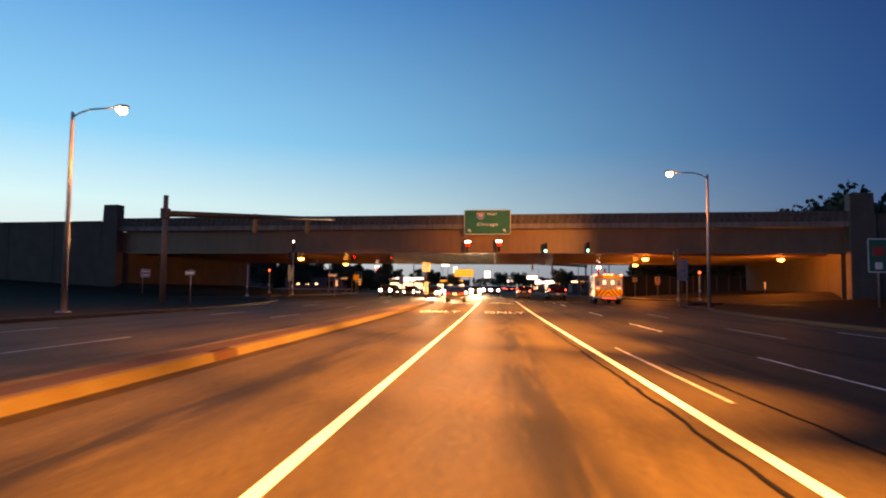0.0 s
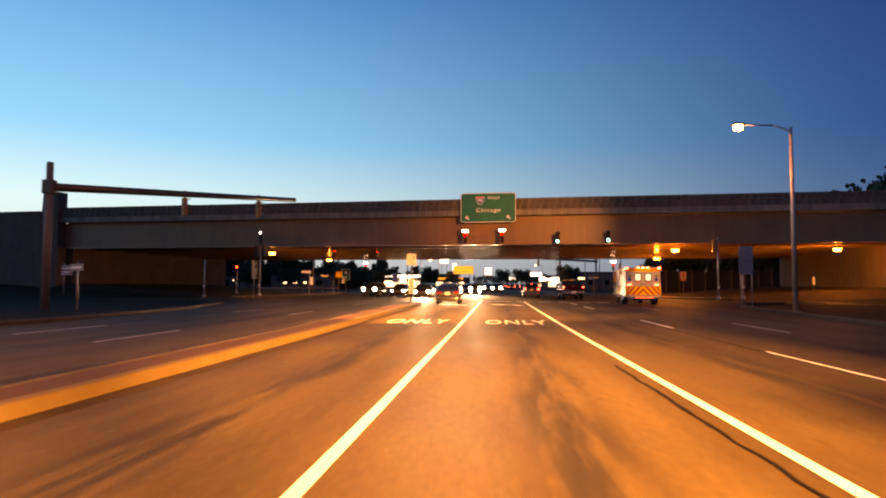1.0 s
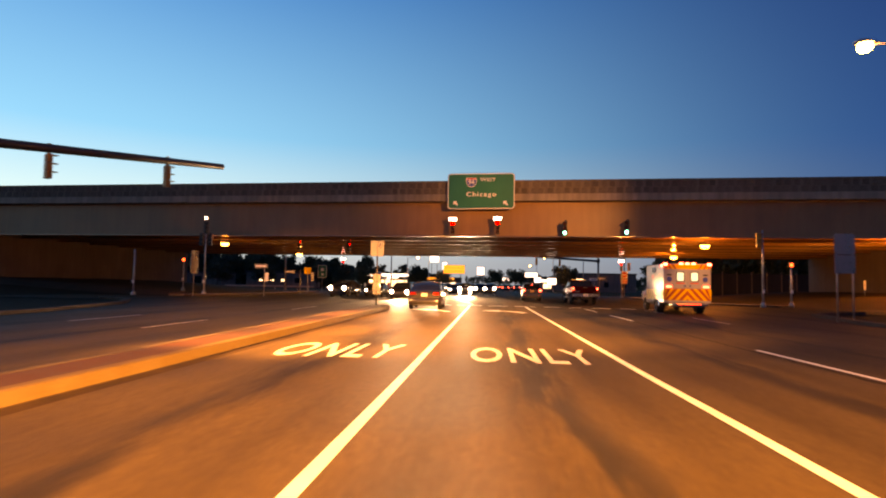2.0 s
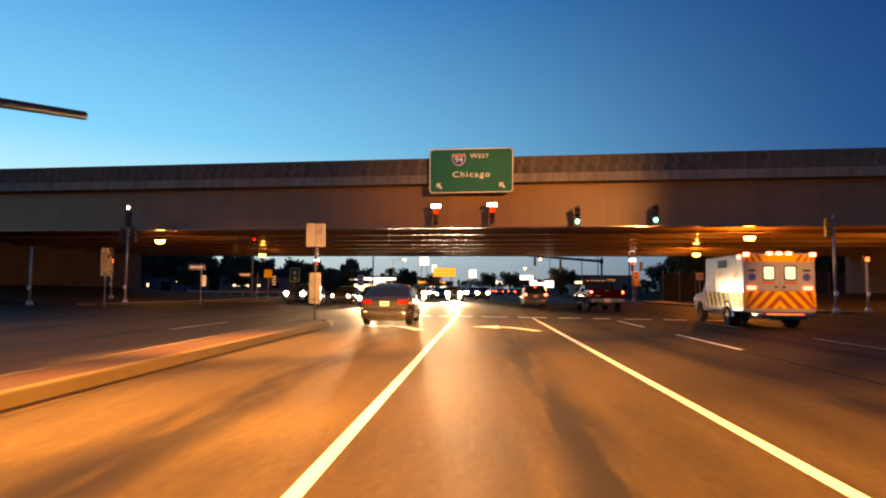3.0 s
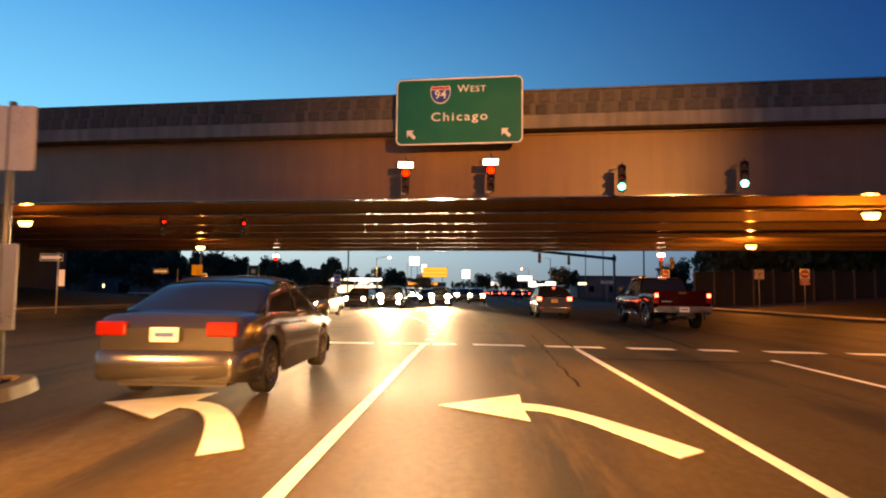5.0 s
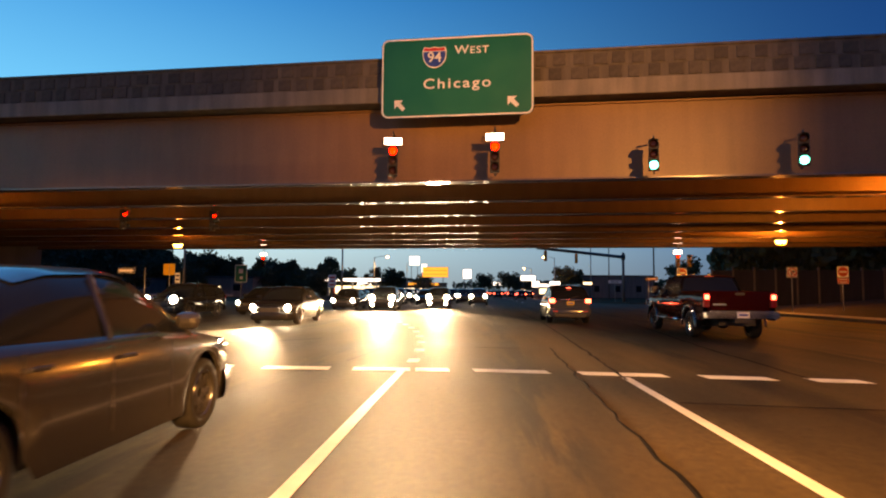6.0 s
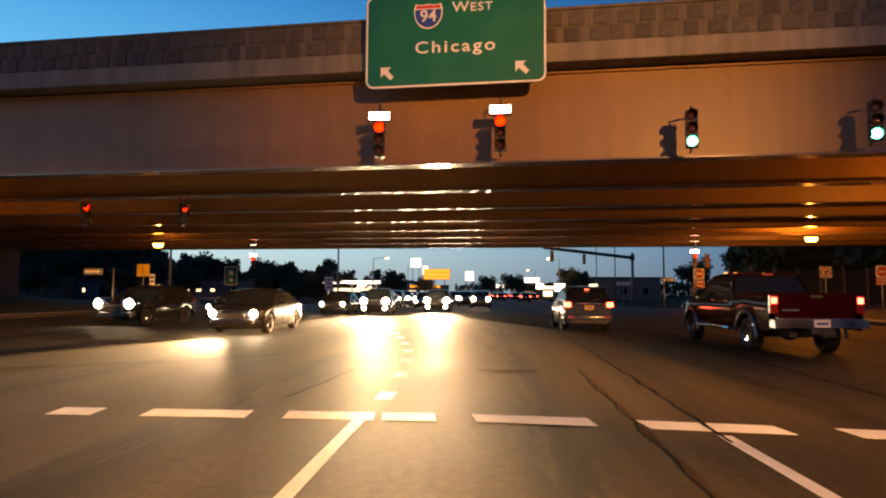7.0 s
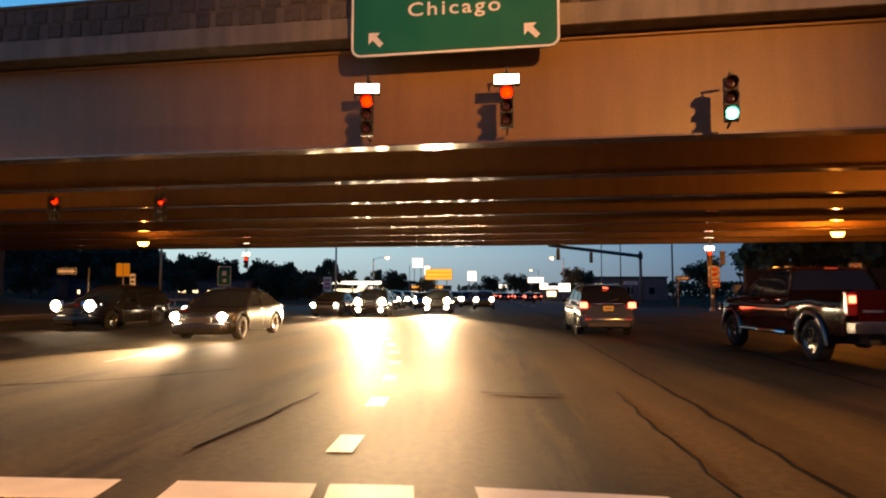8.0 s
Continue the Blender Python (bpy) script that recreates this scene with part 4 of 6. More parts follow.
# green trail-blazer on the verge
post_sign("trailblazer_sign", "tall green route sign with shield and arrow on the verge", (27.2, 45.2, 0.3), [(0, 3.7, 1.5, 2.5, SIGN_GREEN, SIGN_WHITE, None, ""), (0, 4.0, 0.75, 0.7, SIGN_RED, None, None, ""), (0, 2.95, 0.5, 0.5, SIGN_WHITE, None, None, "")], 4.9, 0, post_r=0.06)
post_sign("wrong_way_sign", "red sign with two lines of white legend on a low post", (-36.0, 58.6, 0.5), [(0.1, 1.98, 1.25, 0.8, SIGN_RED, SIGN_WHITE, SIGN_WHITE, "bars")], 2.6, -15, post_x=-0.3)
post_sign("one_way_sign", "black and white one-way arrow sign", (-21.4, 39.5, 0.1), [(0, 2.1, 0.95, 0.34, SIGN_BLACK, SIGN_WHITE, SIGN_WHITE, "arrow_r")], 2.4, -20, group="one-way signs")
post_sign("one_way_sign", "black and white one-way arrow sign", (-21.2, 76.5, 0.0), [(0, 2.74, 1.2, 0.38, SIGN_BLACK, SIGN_WHITE, SIGN_WHITE, "arrow_r"), (0.55, 1.75, 0.3, 0.8, SIGN_WHITE, None, None, "")], 3.0, 0, group="one-way signs", post_x=0.3)
post_sign("one_way_sign", "black and white one-way arrow sign", (-23.25, 91.0, 0.12), [(0, 2.4, 1.15, 0.36, SIGN_BLACK, SIGN_WHITE, SIGN_WHITE, "arrow_r")], 2.6, 0, group="one-way signs", post_x=1.2)
post_sign("one_way_sign", "black and white one-way arrow sign", (14.75, 107.0, 0.0), [(0, 2.55, 1.05, 0.35, SIGN_BLACK, SIGN_WHITE, SIGN_WHITE, "arrow_l")], 2.75, 0, group="one-way signs", post_x=-0.3)
post_sign("warning_panels", "two yellow panels and a white plate on a post", (-22.3, 94.7, 0.12), [(-0.22, 2.62, 0.4, 0.8, SIGN_YELLOW, None, None, ""), (0.22, 2.62, 0.4, 0.8, SIGN_YELLOW, None, None, ""), (0.62, 1.9, 0.34, 0.95, SIGN_WHITE, None, SIGN_BLACK, "bars")], 3.0, 0)
post_sign("route_sign", "green route sign with white border beside the far road", (-28.5, 124.0, 0.0), [(0, 3.25, 1.5, 2.1, SIGN_GREEN, SIGN_WHITE, None, ""), (0, 3.55, 0.5, 0.5, SIGN_WHITE, None, None, ""), (0.05, 2.75, 0.35, 0.35, SIGN_WHITE, None, None, "")], 4.2, 0)
post_sign("do_not_enter_sign", "red and white prohibition sign on a signal pole", (18.6, 111.0, 0.0), [(0, 3.2, 0.95, 0.95, SIGN_WHITE, None, SIGN_RED, "entry"), (0, 2.3, 0.95, 0.75, SIGN_RED, SIGN_WHITE, SIGN_WHITE, "bars")], 3.7, 0, group="do-not-enter signs")
post_sign("lane_sign", "small white sign with dark legend beside the far kerb", (-23.2, 148, 0.0), [(0, 2.8, 1.2, 2.0, SIGN_WHITE, None, SIGN_RED, "bars")], 3.8, 0)
post_sign("turn_ban_sign", "white square sign with a red ring barring a turn", (21.2, 96.0, 0.1), [(0, 2.7, 0.76, 0.76, SIGN_WHITE, SIGN_BLACK, SIGN_RED, "ban")], 3.1, 0)
post_sign("do_not_enter_sign", "white sign with a red barred disc over a red plate", (24.6, 96.0, 0.1), [(0, 2.75, 0.76, 0.76, SIGN_WHITE, None, SIGN_RED, "entry"), (0, 2.13, 0.76, 0.42, SIGN_RED, SIGN_WHITE, SIGN_WHITE, "bars")], 3.2, 0, group="do-not-enter signs")
post_sign("street_name_sign", "pale street name blade on a post", (21.0, 150, 0.0), [(0, 3.0, 2.0, 0.5, SIGN_WHITE, None, SIGN_GREEN, "bars")], 3.3, 0)
post_sign("delineator", "white marker board on a short post by the slope", (35.5, 84.0, 0.5), [(0, 1.5, 0.22, 0.9, SIGN_WHITE, None, None, "")], 1.9, 0)


# ---- signal poles and mast arms ----
def pole_signal(at, h, heads, label, ped=None, case=None, small=False, housing=None):
    t = thing("signal_pole", label, "signal pole", pose(*at), group="signal poles")
    bm = bmesh.new()
    tube(bm, (0, 0, -0.1), (0, 0, h), 0.09, 0.07, n=10)
    part("pole", bm, GALV, t)
    bm = bmesh.new()
    lathe(bm, [(0.2, -0.1), (0.2, 0.12), (0.12, 0.3), (0.1, 0.32)], 'z', 12)
    part("base", bm, GALV, t)
    bm = bmesh.new()
    box(bm, (0.0, -0.12, 1.15), (0.16, 0.12, 0.28), bevel=0.015)
    part("push_button_box", bm, SIGN_WHITE, t)
    for x, z, facing, lit in heads:
        bm = bmesh.new()
        for k in (1, 0, -1):
            box(bm, (x, 0, z + 0.385 * k), (0.34, 0.3, 0.37), bevel=0.03)
            for q in (0,):
                box(bm, (x + 0.2 * math.sin(facing), -0.25 * math.cos(facing), z + 0.1 + 0.385 * k), (0.3, 0.25, 0.05))
        part("signal_head", bm, housing or SIGNAL_YELLOW, t, "" if housing else "amber-painted signal head seen from the side")
        if lit is not None:
            bm = bmesh.new()
            lathe(bm, [(0.11, 0.0), (0.001, -0.03)], 'y', 12, (x + 0.0, -0.2, z + 0.385))
            part("lens", bm, lit, t)
        bm = bmesh.new()
        tube(bm, (0, 0, z), (x, 0, z), 0.03, n=6)
        part("bracket", bm, GALV, t)
    if case is not None:
        x, z = case
        bm = bmesh.new()
        box(bm, (x, 0, z), (0.22 if small else 0.8, 0.2, 0.3), bevel=0.02)
        part("case_sign", bm, SIGNAL_BLACK, t)
        bm = bmesh.new()
        box(bm, (x, -0.104, z), (0.17 if small else 0.74, 0.012, 0.22 if small else 0.3), bevel=0.004)
        part("case_face", bm, CASE_ON, t, "overexposed glowing white sign face")
    if ped is not None:
        x, z = ped
        bm = bmesh.new()
        box(bm, (x, 0, z), (0.34, 0.2, 0.4), bevel=0.02)
        part("hand_signal", bm, SIGNAL_BLACK, t)
        bm = bmesh.new()
        box(bm, (x, -0.105, z), (0.24, 0.02, 0.26), bevel=0.008)
        part("hand_lens", bm, PEDESTRIAN_ON, t, "glowing red-orange hand signal")
    return t


pole_signal((-26.4, 76.3, 0.1), 6.9, [(-0.4, 5.0, 0.6, None), (0.42, 5.0, -0.6, None), (0.0, 6.1, 0.0, None)], "signal pole with three dark heads on the corner pavement", case=(0.0, 6.95), small=True, housing=SIGNAL_BLACK)
pole_signal((-32.6, 84.6, 0.3), 3.4, [], "short pedestrian signal pole showing a glowing hand", ped=(0, 3.2))
pole_signal((-31.0, 72.8, 0.0), 3.9, [], "short galvanised signal pole", ped=None)
pole_signal((20.6, 71.3, 0.1), 5.9, [(-0.3, 5.1, 0.5, None)], "tall signal pole with an amber head beside the kerb")
pole_signal((23.6, 73.2, 0.1), 3.5, [], "short pedestrian signal pole showing a glowing hand", ped=(0, 3.3))
pole_signal((18.15, 110.4, 0.0), 6.0, [(-0.1, 4.3, 0.0, RED_ON), (0.95, 4.3, 0.7, None)], "far signal pole with two heads and a lit case sign", case=(-0.1, 5.1))
t = signal_head(pose(-20.7, 86.2, 5.3, 0, 0, 83), 'red', False, "signal hung under the girders, seen almost side-on", top_hang=0.3)
t = signal_head(pose(-15.2, 85.6, 5.15, 0, 0, 83), 'red', False, "signal hung under the girders, seen almost side-on", top_hang=0.3)
t = signal_head(pose(-23.2, 116.5, 4.35, 0, 0, 0), 'red', True, "far signal showing red beyond the bridge", top_hang=1.1)


def mast_arm(base, h, joint_z, end, heads, label):
    """A pole with one long horizontal arm; end is the arm's tip, heads are shares of the arm."""
    t = thing("mast_arm_signal", label, "signal mast", pose(*base))
    ma = DARK_STEEL
    bm = bmesh.new()
    tube(bm, (0, 0, -0.1), (0, 0, h), 0.22, 0.17, n=14)
    part("pole", bm, POLE_GREY, t)
    bm = bmesh.new()
    box(bm, (0, 0, joint_z), (0.52, 0.52, 0.75), bevel=0.04)
    part("arm_clamp", bm, ma, t)
    e = Vector(end) - Vector(base)
    a = Vector((0, 0, joint_z))
    bm = bmesh.new()
    tube(bm, a, e, 0.235, 0.16, n=12)
    part("arm", bm, ma, t)
    d = (e - a)
    for k, turn_deg in heads:
        p = a + d * k
        sub = pose(p.x, p.y, p.z - 0.55, 0, 0, turn_deg)
        bm = bmesh.new()
        for j in (1, 0, -1):
            box(bm, (0, 0, 0.37 * j - 0.25), (0.34, 0.24, 0.36), bevel=0.03)
            box(bm, (0, -0.22, 0.37 * j - 0.1), (0.32, 0.26, 0.03))
        box(bm, (0, 0, 0.52), (0.12, 0.12, 0.5))
        bmesh.ops.transform(bm, matrix=sub, verts=bm.verts)
        part("signal_head", bm, SIGNAL_YELLOW, t, "amber signal head hung on the arm, seen from behind")
    return t


mast_arm((-24.2, 41.0, 0.1), 7.75, 6.42, (-15.3, 54.5, 7.6), ((0.47, 150), (0.805, 150)), "dark mast arm reaching over the slip road with two signal heads")
mast_arm((20.2, 141.0, 0.0), 7.0, 6.35, (5.9, 118.0, 6.0), ((0.93, 180), (0.62, 180)), "far mast arm with two signal heads against the dusk sky")

# ---- vehicles ----
def table(tbl, y):
    return float(np.interp(y, [p[0] for p in tbl], [p[1] for p in tbl]))


def wheel(parent, x, y, r, width, rim_material=ALLOY):
    """A wheel with hub, tyre and spoked rim; its outer side faces away from the middle of the car."""
    s = 1 if x > 0 else -1
    bm = bmesh.new()
    lathe(bm, [(0.001, 0.03 * s), (0.06, 0.03 * s), (0.065, 0.0), (0.065, -0.1 * s)], 'x', 12)
    wh = part("wheel", bm, rim_material, parent)
    wh.matrix_basis = pose(x, y, r)
    bm = bmesh.new()
    w = width / 2
    lathe(bm, [(r * 0.64, -w), (r * 0.9, -w), (r * 0.98, -w * 0.8), (r, -w * 0.4), (r, w * 0.4), (r * 0.98, w * 0.8), (r * 0.9, w), (r * 0.64, w * 0.9), (r * 0.64, -w)], 'x', 30, caps=False)
    part("tyre", bm, RUBBER, wh)
    bm = bmesh.new()
    lathe(bm, [(r * 0.6, w * 0.8 * s), (r * 0.58, -w * 0.6 * s), (r * 0.05, -w * 0.6 * s)], 'x', 28, caps=False)
    part("rim_well", bm, PLASTIC, wh)
    bm = bmesh.new()
    lathe(bm, [(r * 0.67, w * 0.9 * s), (r * 0.66, w * 0.97 * s), (r * 0.63, w * 0.93 * s), (r * 0.6, w * 0.6 * s), (r * 0.58, w * 0.1 * s)], 'x', 28, caps=False)
    for i in range(7):
        a = 2 * math.pi * i / 7
        d = Vector((0, math.cos(a), math.sin(a)))
        e = Vector((0, -math.sin(a), math.cos(a)))
        p0, p1 = d * r * 0.12, d * r * 0.62
        o = Vector((w * 0.55 * s, 0, 0))
        i2 = Vector((w * 0.3 * s, 0, 0))
        vs = [bm.verts.new(q) for q in (p0 + e * .035 + o, p0 - e * .035 + o, p1 - e * .05 + o * 1.35, p1 + e * .05 + o * 1.35, p0 + e * .035 + i2, p0 - e * .035 + i2, p1 - e * .05 + i2, p1 + e * .05 + i2)]
        for f in ((0, 1, 2, 3), (0, 4, 5, 1), (1, 5, 6, 2), (2, 6, 7, 3), (3, 7, 4, 0)):
            bm.faces.new([vs[k] for k in f])
    part("rim", bm, rim_material, wh)
    return wh


def body_skin(L, W, top, sill, arches, plan, crown=0.02, y0=None, y1=None, mid=0.55):
    """Rings of the outer skin along the car; arches: (y, radius, height of the hub)."""
    y0, y1 = -L / 2 if y0 is None else y0, L / 2 if y1 is None else y1
    ys = sorted(set([round(v, 3) for v in np.linspace(y0, y1, 46)] + [round(a[0] + a[1] * math.cos(q), 3) for a in arches for q in np.linspace(0, math.pi, 15) if y0 < a[0] + a[1] * math.cos(q) < y1]))
    rings = []
    for y in ys:
        hw = W / 2 * table(plan, y)
        zt = table(top, y)
        zb = sill + max(0, abs(y) - (L / 2 - 0.5)) * 0.12
        for ya, ra, za in arches:
            if abs(y - ya) < ra:
                zb = max(zb, za + math.sqrt(ra * ra - (y - ya) ** 2))
        zm = max(zb + 0.02, sill + (zt - sill) * mid)
        zs = max(zm + 0.02, zt - 0.1)
        half = [(hw * 0.965, zb), (hw * 0.995, (zb + zm) / 2), (hw, zm), (hw * 0.985, zs), (hw * 0.945, zt - 0.025), (hw * 0.86, zt), (hw * 0.5, zt + crown * 0.8), (0, zt + crown)]
        rings.append([(x, y, z) for x, z in half] + [(-x, y, z) for x, z in half[-2::-1]])
    return rings


def car(name, label, category, m, spec, group="", heads=None, tails=None):
    t = thing(name, label, category, m, group=group)
    L, W, H, paint = spec["L"], spec["W"], spec["H"], spec["paint"]
    r = spec["wheel"]
    arches = [(y, r + 0.06, r) for y in spec["axles"]]
    plan = spec.get("plan") or [(-L / 2, 0.84), (-L / 2 + 0.12, 0.92), (-L / 2 + 0.45, 0.985), (-L / 2 + 0.9, 1.0), (L / 2 - 1.1, 1.0), (L / 2 - 0.5, 0.96), (L / 2 - 0.15, 0.86), (L / 2, 0.74)]
    bm = bmesh.new()
    rings = body_skin(L, W, spec["top"], spec["sill"], arches, plan)
    loft(bm, rings)
    for rg in (rings[0], rings[-1]):
        bm.faces.new([bm.verts.new(p) for p in rg])
    part("body", bm, paint, t)
    bm = bmesh.new()
    box(bm, (0, 0, spec["sill"] + 0.14), (W * 0.7, L * 0.93, 0.3))
    for ya, ra, za in arches:
        for s in (-1, 1):
            box(bm, (s * W * 0.33, ya, r + 0.12), (W * 0.2, 0.04, 0.4))
    part("underbody", bm, PLASTIC, t)
    # greenhouse
    gh, belt = spec["roof"], spec["top"]
    ys = np.linspace(gh[0][0], gh[-1][0], 30)
    rings = []
    for y in ys:
        hw = W / 2
        zb, zr = table(belt, y) - 0.03, table(gh, y)
        zr = max(zr, zb + 0.01)
        k = (zr - zb) / max(0.2, H - zb)
        half = [(hw * 0.925, zb), (hw * (0.925 - 0.1 * k), zb + (zr - zb) * 0.55), (hw * (0.925 - 0.19 * k), zb + (zr - zb) * 0.9), (hw * (0.86 - 0.24 * k), zb + (zr - zb) * 0.985), (hw * 0.3, zr + 0.012 * k), (0, zr + 0.02 * k)]
        rings.append([(x, y, z) for x, z in half] + [(-x, y, z) for x, z in half[-2::-1]])
    bm = bmesh.new()
    loft(bm, rings)
    part("glazing", bm, GLASS_DARK, t, "dark tinted glass all round")
    # roof panel over the flat stretch
    flat = [i for i, y in enumerate(ys) if table(gh, y) > H - spec.get("roof_band", 0.1)]
    bm = bmesh.new()
    loft(bm, [[(p[0] * 1.012, p[1], p[2] + 0.012) for p in rings[i][2:-2]] for i in flat])
    part("roof", bm, paint, t)
    for yb, yr, w in spec["pillars"]:
        for s in (-1, 1):
            bm = bmesh.new()
            ptsL = []
            for k in np.linspace(0, 1, 6):
                y = yb + (yr - yb) * k
                hw = W / 2
                zb, zr = table(belt, y) - 0.03, table(gh, y)
                z = zb + (max(zr, zb + 0.01) - zb) * 0.93 * k if abs(yb - yr) < 0.25 else (table(belt, yb) - 0.03) + (table(gh, yr) - table(belt, yb)) * 0.95 * k
                x = hw * (0.94 - 0.2 * k * min(1, (z - zb + 0.3) / max(0.3, H - zb)))
                ptsL.append((s * (x + 0.006), y, z))
            loft(bm, [[(p[0], p[1] - w / 2, p[2]), (p[0] + 0.012 * s, p[1], p[2]), (p[0], p[1] + w / 2, p[2])] for p in ptsL])
            part("pillar", bm, paint, t)
    # wheels
    for ya in spec["axles"]:
        for s in (-1, 1):
            wheel(t, s * (W / 2 - 0.13), ya, r, 0.22)
    # doors: dark shut lines, handles, mirrors
    for y in spec["seams"]:
        for s in (-1, 1):
            bm = bmesh.new()
            zt = table(spec["top"], y)
            pts = [(y - 0.03 * math.sin(k * 3), spec["sill"] + 0.12 + (zt - 0.06 - spec["sill"] - 0.12) * k) for k in np.linspace(0, 1, 7)]
            loft(bm, [[(s * (W / 2 * (0.999 if 0.15 < i / 6 < .8 else 0.985) + 0.004), p[0] - 0.006, p[1]), (s * (W / 2 * (0.999 if 0.15 < i / 6 < .8 else 0.985) + 0.004), p[0] + 0.006, p[1])] for i, p in enumerate(pts)])
            part("shut_line", bm, spec.get("seam_material", PLASTIC), t)
    for y in spec["handles"]:
        for s in (-1, 1):
            bm = bmesh.new()
            box(bm, (s * (W / 2 + 0.012), y, table(spec["top"], y) - 0.16), (0.03, 0.2, 0.03), bevel=0.008)
            part("door_handle", bm, CHROME if spec.get("chrome") else paint, t)
    for s in (-1, 1):
        bm = bmesh.new()
        box(bm, (s * (W / 2 + 0.1), spec["mirror"], table(spec["top"], spec["mirror"]) + 0.08), (0.2, 0.13, 0.15), bevel=0.055)
        part("wing_mirror", bm, paint, t)
    # ends
    for end, name, z0, z1 in ((-1, "rear_bumper", spec["sill"] + 0.06, spec["sill"] + 0.4), (1, "front_bumper", spec["sill"] - 0.02, spec["sill"] + 0.3)):
        side = [(W / 2 * table(plan, end * y), end * y) for y in np.linspace(L / 2 - 0.42, L / 2, 7)]
        nose = [(side[-1][0] * math.cos(a), end * (L / 2 + 0.035 * math.sin(a))) for a in np.linspace(0.35, math.pi - 0.35, 7)]
        path = side + nose + [(-x, y) for x, y in side[::-1]]
        rings = []
        for k, p in enumerate(path):
            a, b = Vector(path[max(0, k - 1)]), Vector(path[min(len(path) - 1, k + 1)])
            d = (b - a).normalized()
            n2 = Vector((d.y, -d.x)) * end
            prof = [(-0.05, z0), (0.012, z0 + 0.02), (0.03, z0 + 0.08), (0.036, (z0 + z1) / 2), (0.028, z1 - 0.05), (0.0, z1), (-0.05, z1 + 0.01)]
            rings.append([(p[0] + n2.x * o, p[1] + n2.y * o, z) for o, z in prof])
        bm = bmesh.new()
        loft(bm, rings)
        part(name, bm, spec.get("bumper", paint), t)
    bm = bmesh.new()
    box(bm, (0, L / 2 + 0.0, spec["grille"]), (W * 0.42, 0.06, 0.2), bevel=0.02)
    part("grille", bm, PLASTIC, t)
    bm = bmesh.new()
    box(bm, (0, -L / 2 - 0.055 + spec.get("plate_in", 0), spec["plate"]), (0.31, 0.012, 0.155))
    pl = part("number_plate", bm, spec.get("plate_material", PLATE_WHITE), t, "plate with its characters left as a dark bar")
    bm = bmesh.new()
    box(bm, (0, -L / 2 - 0.063 + spec.get("plate_in", 0), spec["plate"]), (0.22, 0.006, 0.05))
    part("character_bar", bm, SIGN_BLUE, pl)
    for s in (-1, 1):
        x, z, w, h = spec["tail"]
        bm = bmesh.new()
        box(bm, (s * x, -L / 2 + 0.02, z), (w, 0.1, h), bevel=0.02)
        part("tail_light", bm, tails or TAIL_OFF, t, "glowing red tail light" if tails else "")
        x, z, w, h = spec["head"]
        # lens wrapped round the front corner
        path = [(W / 2 * table(plan, y) * 1.004 + 0.006, y) for y in np.linspace(L / 2 - spec.get("head_wrap", 0.4), L / 2 - 0.01, 7)]
        path += [(xx, L / 2 + 0.012) for xx in np.linspace(W / 2 * table(plan, L / 2) - 0.02, x - w / 2, 4)]
        bm = bmesh.new()
        rings = []
        for i, (px, py) in enumerate(path):
            k = i / (len(path) - 1)
            zc = z + 0.07 * (1 - k) * (1 - spec.get("head_flat", 0))
            hh = h * (0.35 + 0.65 * min(1, 2.2 * k))
            ztop = min(zc + hh / 2, table(spec["top"], py) - 0.012 if i < 7 else 9)
            ix, iy = px - 0.03, py - (0.03 if i > 6 else 0)
            rings.append([(s * ix, iy, zc - hh / 2), (s * px, py, zc - hh / 2 + 0.01), (s * (px + 0.004), py, zc), (s * px, py, ztop - 0.01), (s * ix, iy, ztop)])
        loft(bm, rings)
        lit_from = spec.get("lit_from")
        lens = part("headlight", bm, HEAD_OFF, t, "glaring headlight" if heads else "clear headlight lens")
        if lit_from:
            bm = bmesh.new()
            loft(bm, [[(p[0] + 0.004 * s, p[1] + 0.008, p[2]) for p in rg[1:-1]] for rg in rings[lit_from:]])
            part("lit_lamp", bm, heads, lens, "glaring lamp behind the lens")
        elif heads:
            bm = bmesh.new()
            rad = max(0.115, h * 0.55)
            lathe(bm, [(0.001, 0.05), (rad * 0.5, 0.042), (rad * 0.88, 0.018), (rad, -0.03)], 'y', 18, (s * (x + 0.02), L / 2 + 0.01, z))
            part("lit_lamp", bm, heads, lens, "round glaring lamp")
    return t


SEDAN = dict(L=4.75, W=1.8, H=1.46, paint=PAINT_SILVER, wheel=0.33, axles=(-1.38, 1.42), sill=0.2,
             top=[(-2.38, 0.82), (-2.3, 0.98), (-1.6, 1.02), (0.6, 0.98), (1.1, 0.94), (1.7, 0.87), (2.15, 0.76), (2.3, 0.68), (2.38, 0.58)],
             roof=[(-1.75, 1.02), (-1.1, 1.34), (-0.6, 1.44), (0.0, 1.46), (0.35, 1.42), (1.2, 0.93)],
             pillars=[(1.15, 0.38, 0.07), (-0.15, -0.15, 0.08), (-1.6, -0.95, 0.12)], seams=(0.95, -0.15, -1.05), handles=(0.0, -0.95), mirror=0.75,
             grille=0.55, plate=0.78, tail=(0.62, 0.84, 0.34, 0.16), head=(0.64, 0.66, 0.34, 0.15), chrome=False)
